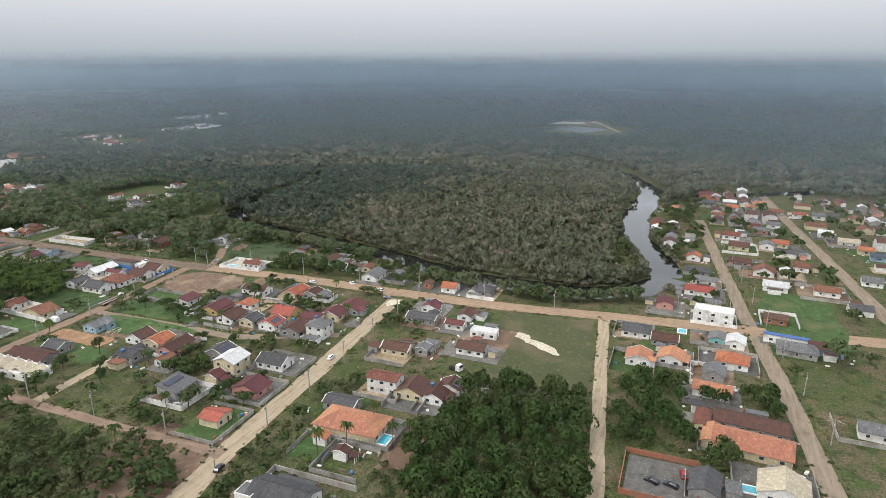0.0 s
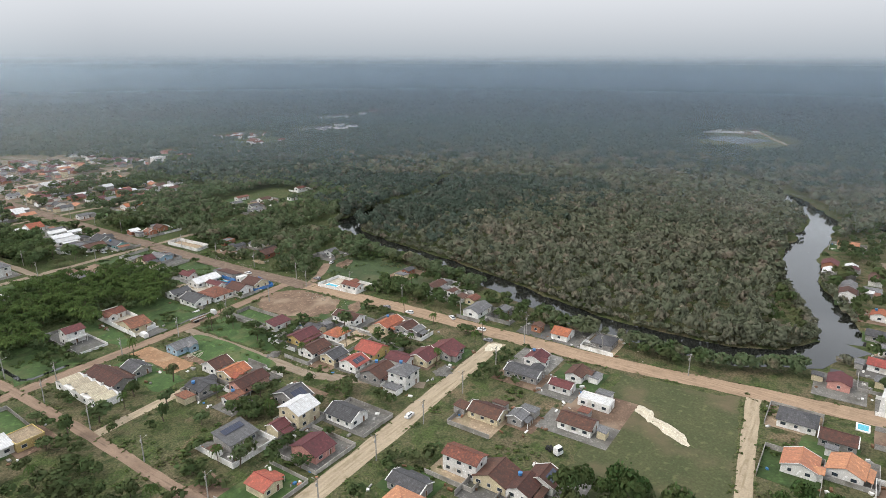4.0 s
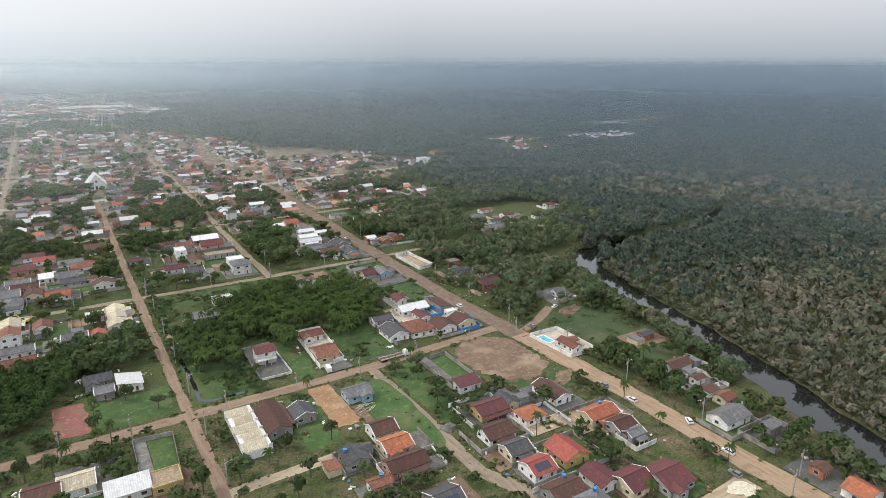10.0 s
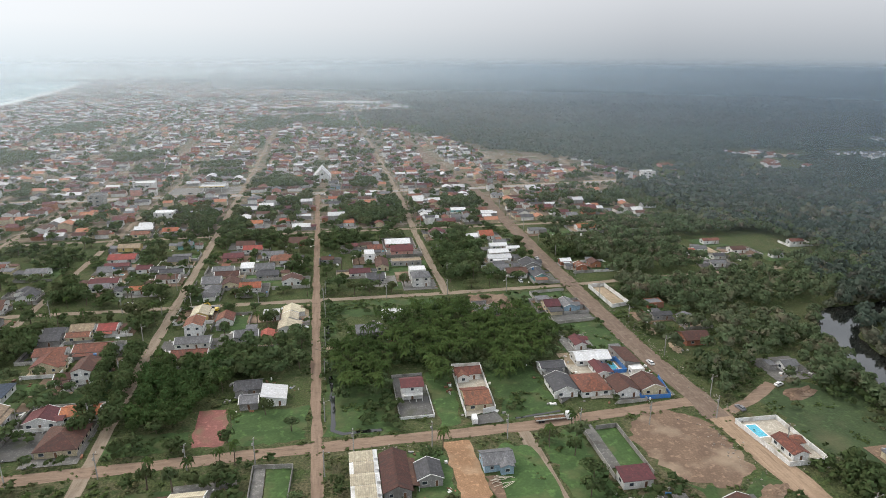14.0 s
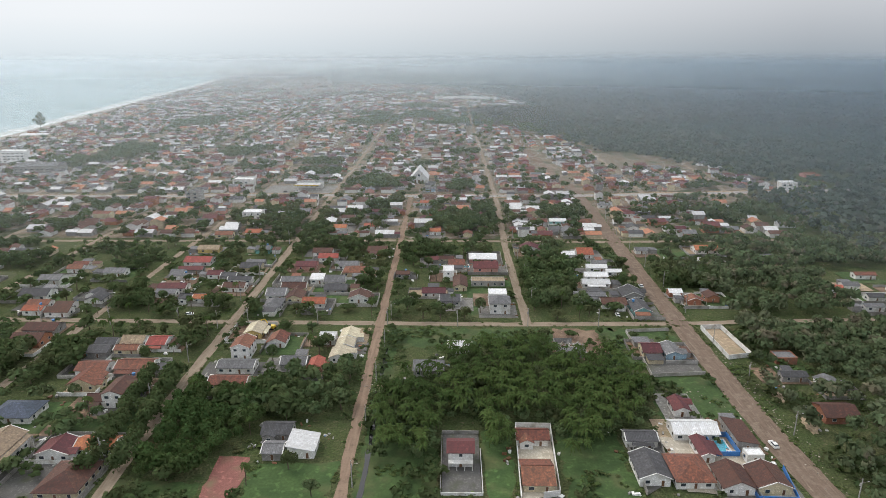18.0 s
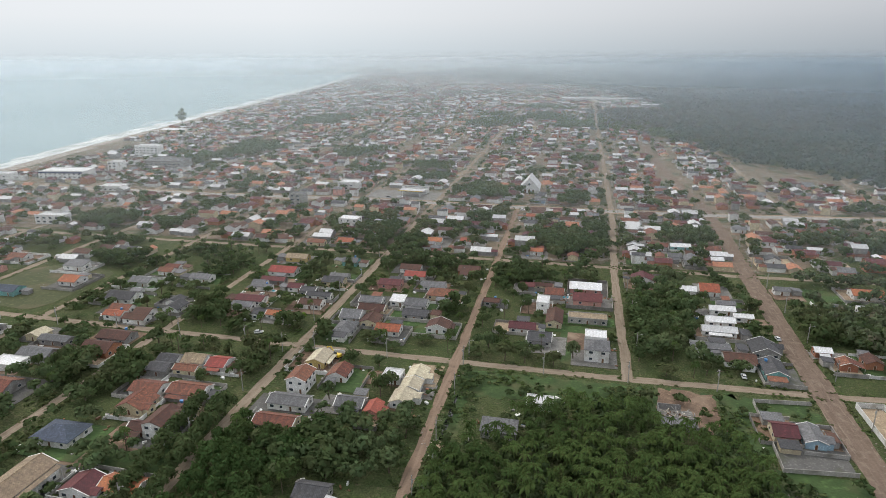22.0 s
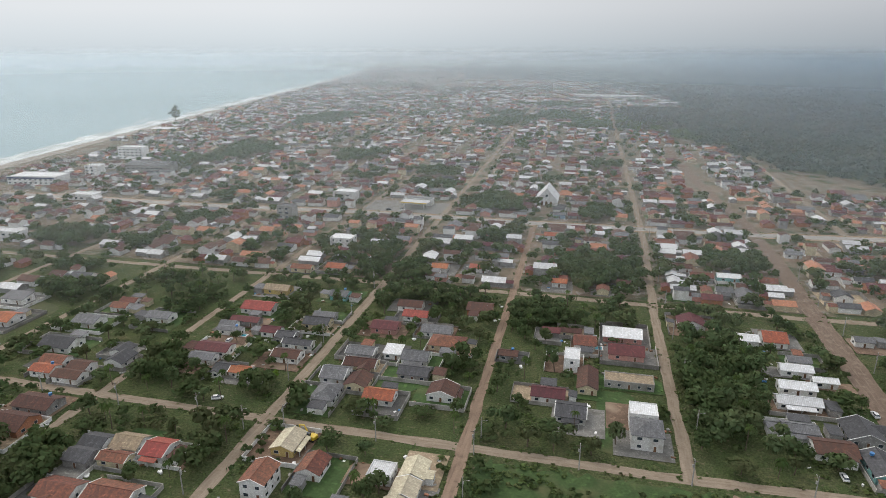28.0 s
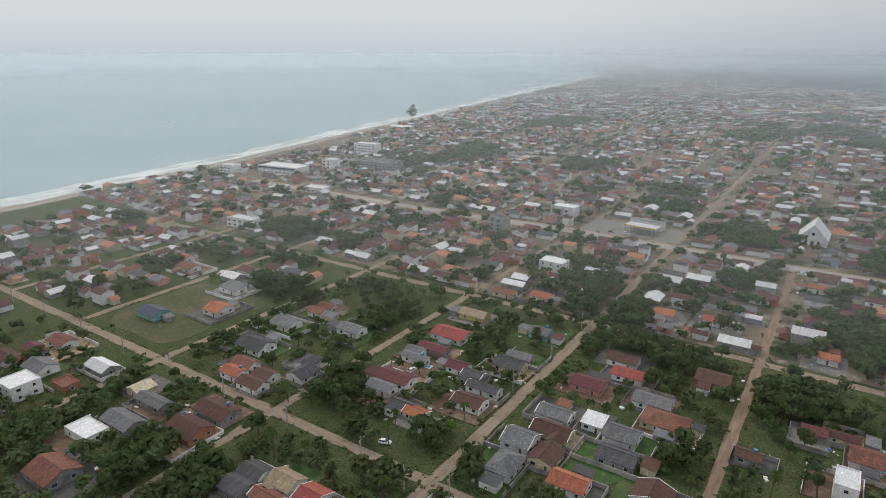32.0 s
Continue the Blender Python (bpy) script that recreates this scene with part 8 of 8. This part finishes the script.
woodland("undergrowth", crowns(p, gr, 0.8, 2.2, 1, 3.5), WOODTPL, LEAF, "bushes at the edge of a wood", "bushes")

# trees along the near bank
bank = []
for a, b in zip(RIVER[7:], RIVER[8:]):
    a, b = Vector(a), Vector(b)
    for _ in range(int((b - a).length / 1.3)):
        q = a + (b - a) * gr.uniform() + Vector((-gr.uniform(10.5, 18), gr.uniform(-3, 3)))
        if clear(q.x, q.y, 0) and not -264 < q.y < -228:
            bank.append((q.x, q.y))
woodland("bank_trees", crowns(np.array(bank), gr, 2.2, 4.4, 5, 10), WOODTPL, BANKLEAF, "trees crowding the near river bank")
# hedges and shrubs among the houses
p = scatter(gr, -290, 200, -290, 330, 3.6)
lum = np.array([noise.noise((x * 0.045, y * 0.045, 8.0)) for x, y in p])
p = p[free_spots(p, 1) & (lum + gr.uniform(-0.12, 0.12, len(p)) > 0.2)]
woodland("shrubs", crowns(p, gr, 1.4, 3.2, 1.8, 5.6), BUSHTPL, LEAF, "hedges and shrubs among the houses", "shrubs")

# single trees and palms in the gardens near the way
count = 0
for _ in range(6000):
    x, y = rnd.uniform(-215, 128), rnd.uniform(-275, 122)
    if count < 385 and clear(x, y, 2) and not (-10 < x < 118 and -140 < y < -20):
        take_box(x - 3, x + 3, y - 3, y + 3)
        if rnd.random() < 0.3:
            palm(x, y, rnd.uniform(5, 9), rnd.uniform(0.8, 1.2), rnd)
        else:
            tree(x, y, rnd.uniform(4.5, 9.5), rnd.uniform(2.2, 4.8), rnd.choice(("leafy", "dark", "leafy")), rnd)
        count += 1
for x, y, h, s in ((62, -157, 8, 1.1), (72, -150, 7, 1), (28, -153, 8, 1.2), (-36, -150, 8, 1.1), (-40, -152, 7, 1.1), (-2, -300, 9, 1.2), (4, -306, 9, 1.2), (10, -318, 8, 1.1), (14, -322, 8, 1.1), (18, -308, 8, 1), (150, -200, 9, 1.2), (96, -240, 7, 1), (-150, -6, 8, 1.1), (26, 82, 8, 1)):
    palm(x, y, h, s, rnd)
tree(-93, 10, 5, 3.2, "bright", rnd)
tree(118, -452, 13, 6.5, "dark", rnd)
tree(33, -2, 9, 4.2, "dark", rnd)
big = tree(-650, 747, 26, 7, "dark", rnd)
for c in list(big.children):
    if c.name.startswith("crown"):
        c.scale, c.location = (8.5, 8.0, 9), (0, 0, 9)
for k, (dx, dy, z, r, h) in enumerate(((3.5, 1, 14, 7.5, 8), (-4, -1, 15, 7, 8), (0.5, 2, 19.5, 6.2, 7.5), (-1, -2, 24, 4.2, 6))):
    crown = part("crown", CROWNS["dark"][k % 4], LEAF, big)
    crown.scale, crown.location = (r, r, h), (dx, dy, z)

# low scrub on the verges and empty plots
p = scatter(gr, -215, 140, -440, 122, 3.2)
lum = np.array([noise.noise((x * 0.06, y * 0.06, 3.0)) for x, y in p])
p = p[free_spots(p, 0) & (lum > 0.3)]
woodland("scrub", crowns(p, gr, 0.9, 2.2, 0.5, 1.2), BUSHTPL, GRASSTUFT, "low green scrub on verges and empty plots", "scrub")

# grass creeping over the edges of the roads
verge = []
for pts_, w_ in ROADS:
    for (ax, ay), (bx, by) in zip(pts_, pts_[1:]):
        ln = math.hypot(bx - ax, by - ay)
        if ln < 1:
            continue
        for _ in range(int(ln * 0.6)):
            t, sd = gr.uniform(), gr.choice((-1, 1))
            off = sd * (w_ / 2 + gr.normal(0.5, 0.55))
            x, y = ax + (bx - ax) * t - (by - ay) / ln * off, ay + (by - ay) * t + (bx - ax) / ln * off
            if -300 < x < 260 and -470 < y < 270:
                verge.append((x, y))
woodland("verge_grass", crowns(np.array(verge), gr, 0.35, 1.0, 0.2, 0.6), LOWTPL, GRASSTUFT, "tufts of grass along the road edges", "grass")

# tufts on the lawns and rough plots
p = scatter(gr, -10, 195, -215, -18, 1.5)
lum = np.array([noise.noise((x * 0.11, y * 0.11, 5.0)) for x, y in p])
p = p[free_spots(p, 0) & (lum + gr.uniform(-0.2, 0.2, len(p)) > 0.42) & ~inside(THICKET, p)]
woodland("grass_tufts", crowns(p, gr, 0.6, 1.4, 0.15, 0.5), BUSHTPL, GRASSTUFT, "uneven tufts of green grass", "grass")

# rubble strewn along the avenue and on building plots
g, rr = Geo(), random.Random(31)
for cx0, cy0, sx, sy, n in ((132.5, -150, 1.6, 12, 70), (118.5, -165, 2.5, 10, 60), (131, -95, 1.8, 18, 90), (130.5, -60, 1.6, 14, 60), (99, -78, 5, 3, 60), (116.5, -97, 1.4, 8, 30), (88, -230, 3, 4, 60), (75, -233, 3, 3, 40), (148, -300, 5, 8, 70), (13, -150, 5, 1.5, 30), (-10, -72, 2, 4, 40), (60, -212, 2, 6, 40)):
    for _ in range(n):
        x, y, a, r = rr.gauss(cx0, sx), rr.gauss(cy0, sy), rr.uniform(0, 3.1), rr.uniform(0.1, 0.38)
        q = [(x + r * math.cos(a + k * 1.57) * rr.uniform(0.6, 1.2), y + r * math.sin(a + k * 1.57) * rr.uniform(0.6, 1.2), 0.05 + r * rr.uniform(0.3, 0.7)) for k in range(4)]
        g.slab(q, 0.5)
tagged(new("rubble", g.mesh("rubble", surface("pale_rubble", (0.30, 0.265, 0.22), (0.22, 0.19, 0.155), 1.2, 5, amount=0.4, island=True))), "pale broken rubble strewn at the roadside", "rubble", "", "stuff")

# small clutter in the yards
for k, (m_, word) in enumerate(((WALLS["white"], "white"), (WALLS["concrete"], "grey"), (DOOR, "brown"), (POOLBLUE, "blue"), (WALLS["brick"], "brick-red"))):
    g = Geo()
    for x, y, X, Y in HOMES:
        for _ in range(rnd.choice((1, 2, 3, 4)) if k < 3 else rnd.choice((0, 0, 1))):
            px, py = x + rnd.choice((-1, 1)) * (X / 2 + rnd.uniform(0.6, 4)), y + rnd.choice((-1, 1)) * (Y / 2 + rnd.uniform(0.6, 4))
            if not clear(px, py, 0):
                continue
            a, b, h, c, s = rnd.uniform(0.2, 0.9), rnd.uniform(0.15, 0.5), rnd.uniform(0.1, 0.7), *(lambda t: (math.cos(t), math.sin(t)))(rnd.uniform(0, 3.1))
            lo = 0.05
            q = [(px + u * a * c - v * b * s, py + u * a * s + v * b * c) for u, v in ((-1, -1), (1, -1), (1, 1), (-1, 1))]
            g.slab([(*e, lo + h) for e in q], h)
    tagged(new("yard_clutter", g.mesh("yard_clutter", m_)), f"small {word} boxes, planks and rubble in yards", "clutter", "", "stuff")
for name_, rows in FARYARDS.items():
    g = Geo()
    for x0, x1, y0, y1, z in rows:
        g.add([(x0, y0, z), (x1, y0, z), (x1, y1, z), (x0, y1, z)], [(0, 1, 2, 3)])
    tagged(new("yard_paving", g.mesh("yard_paving", bpy.data.materials[name_])), "yards of paving and soil round distant houses", "paving", "", "stuff")

# ---------------------------------------------------------------- utility poles
for i in range(10):
    utility_pole(-100 + i * 25 if i != 3 else -30, -150.2, 180)
for i in range(9):
    utility_pole(-9.0, -250 + i * 30 if abs(-250 + i * 30 + 145) > 6 else -130, 90)
for i in range(16):
    utility_pole(137 - (i > 5) * 5.5, -340 + i * 34, 90)
for i in range(7):
    utility_pole(-18 + i * 24, -276.5, 180)
for i in range(14):
    utility_pole(-330 + i * 32, -17.5, 180)
for i in range(11):
    utility_pole(58.8, 10 + i * 36, 90)
for i in range(8):
    utility_pole(-87, -120 + i * 33, 90)
for i in range(8):
    utility_pole(60 + i * 30, -440 + i * 3.4, 180)
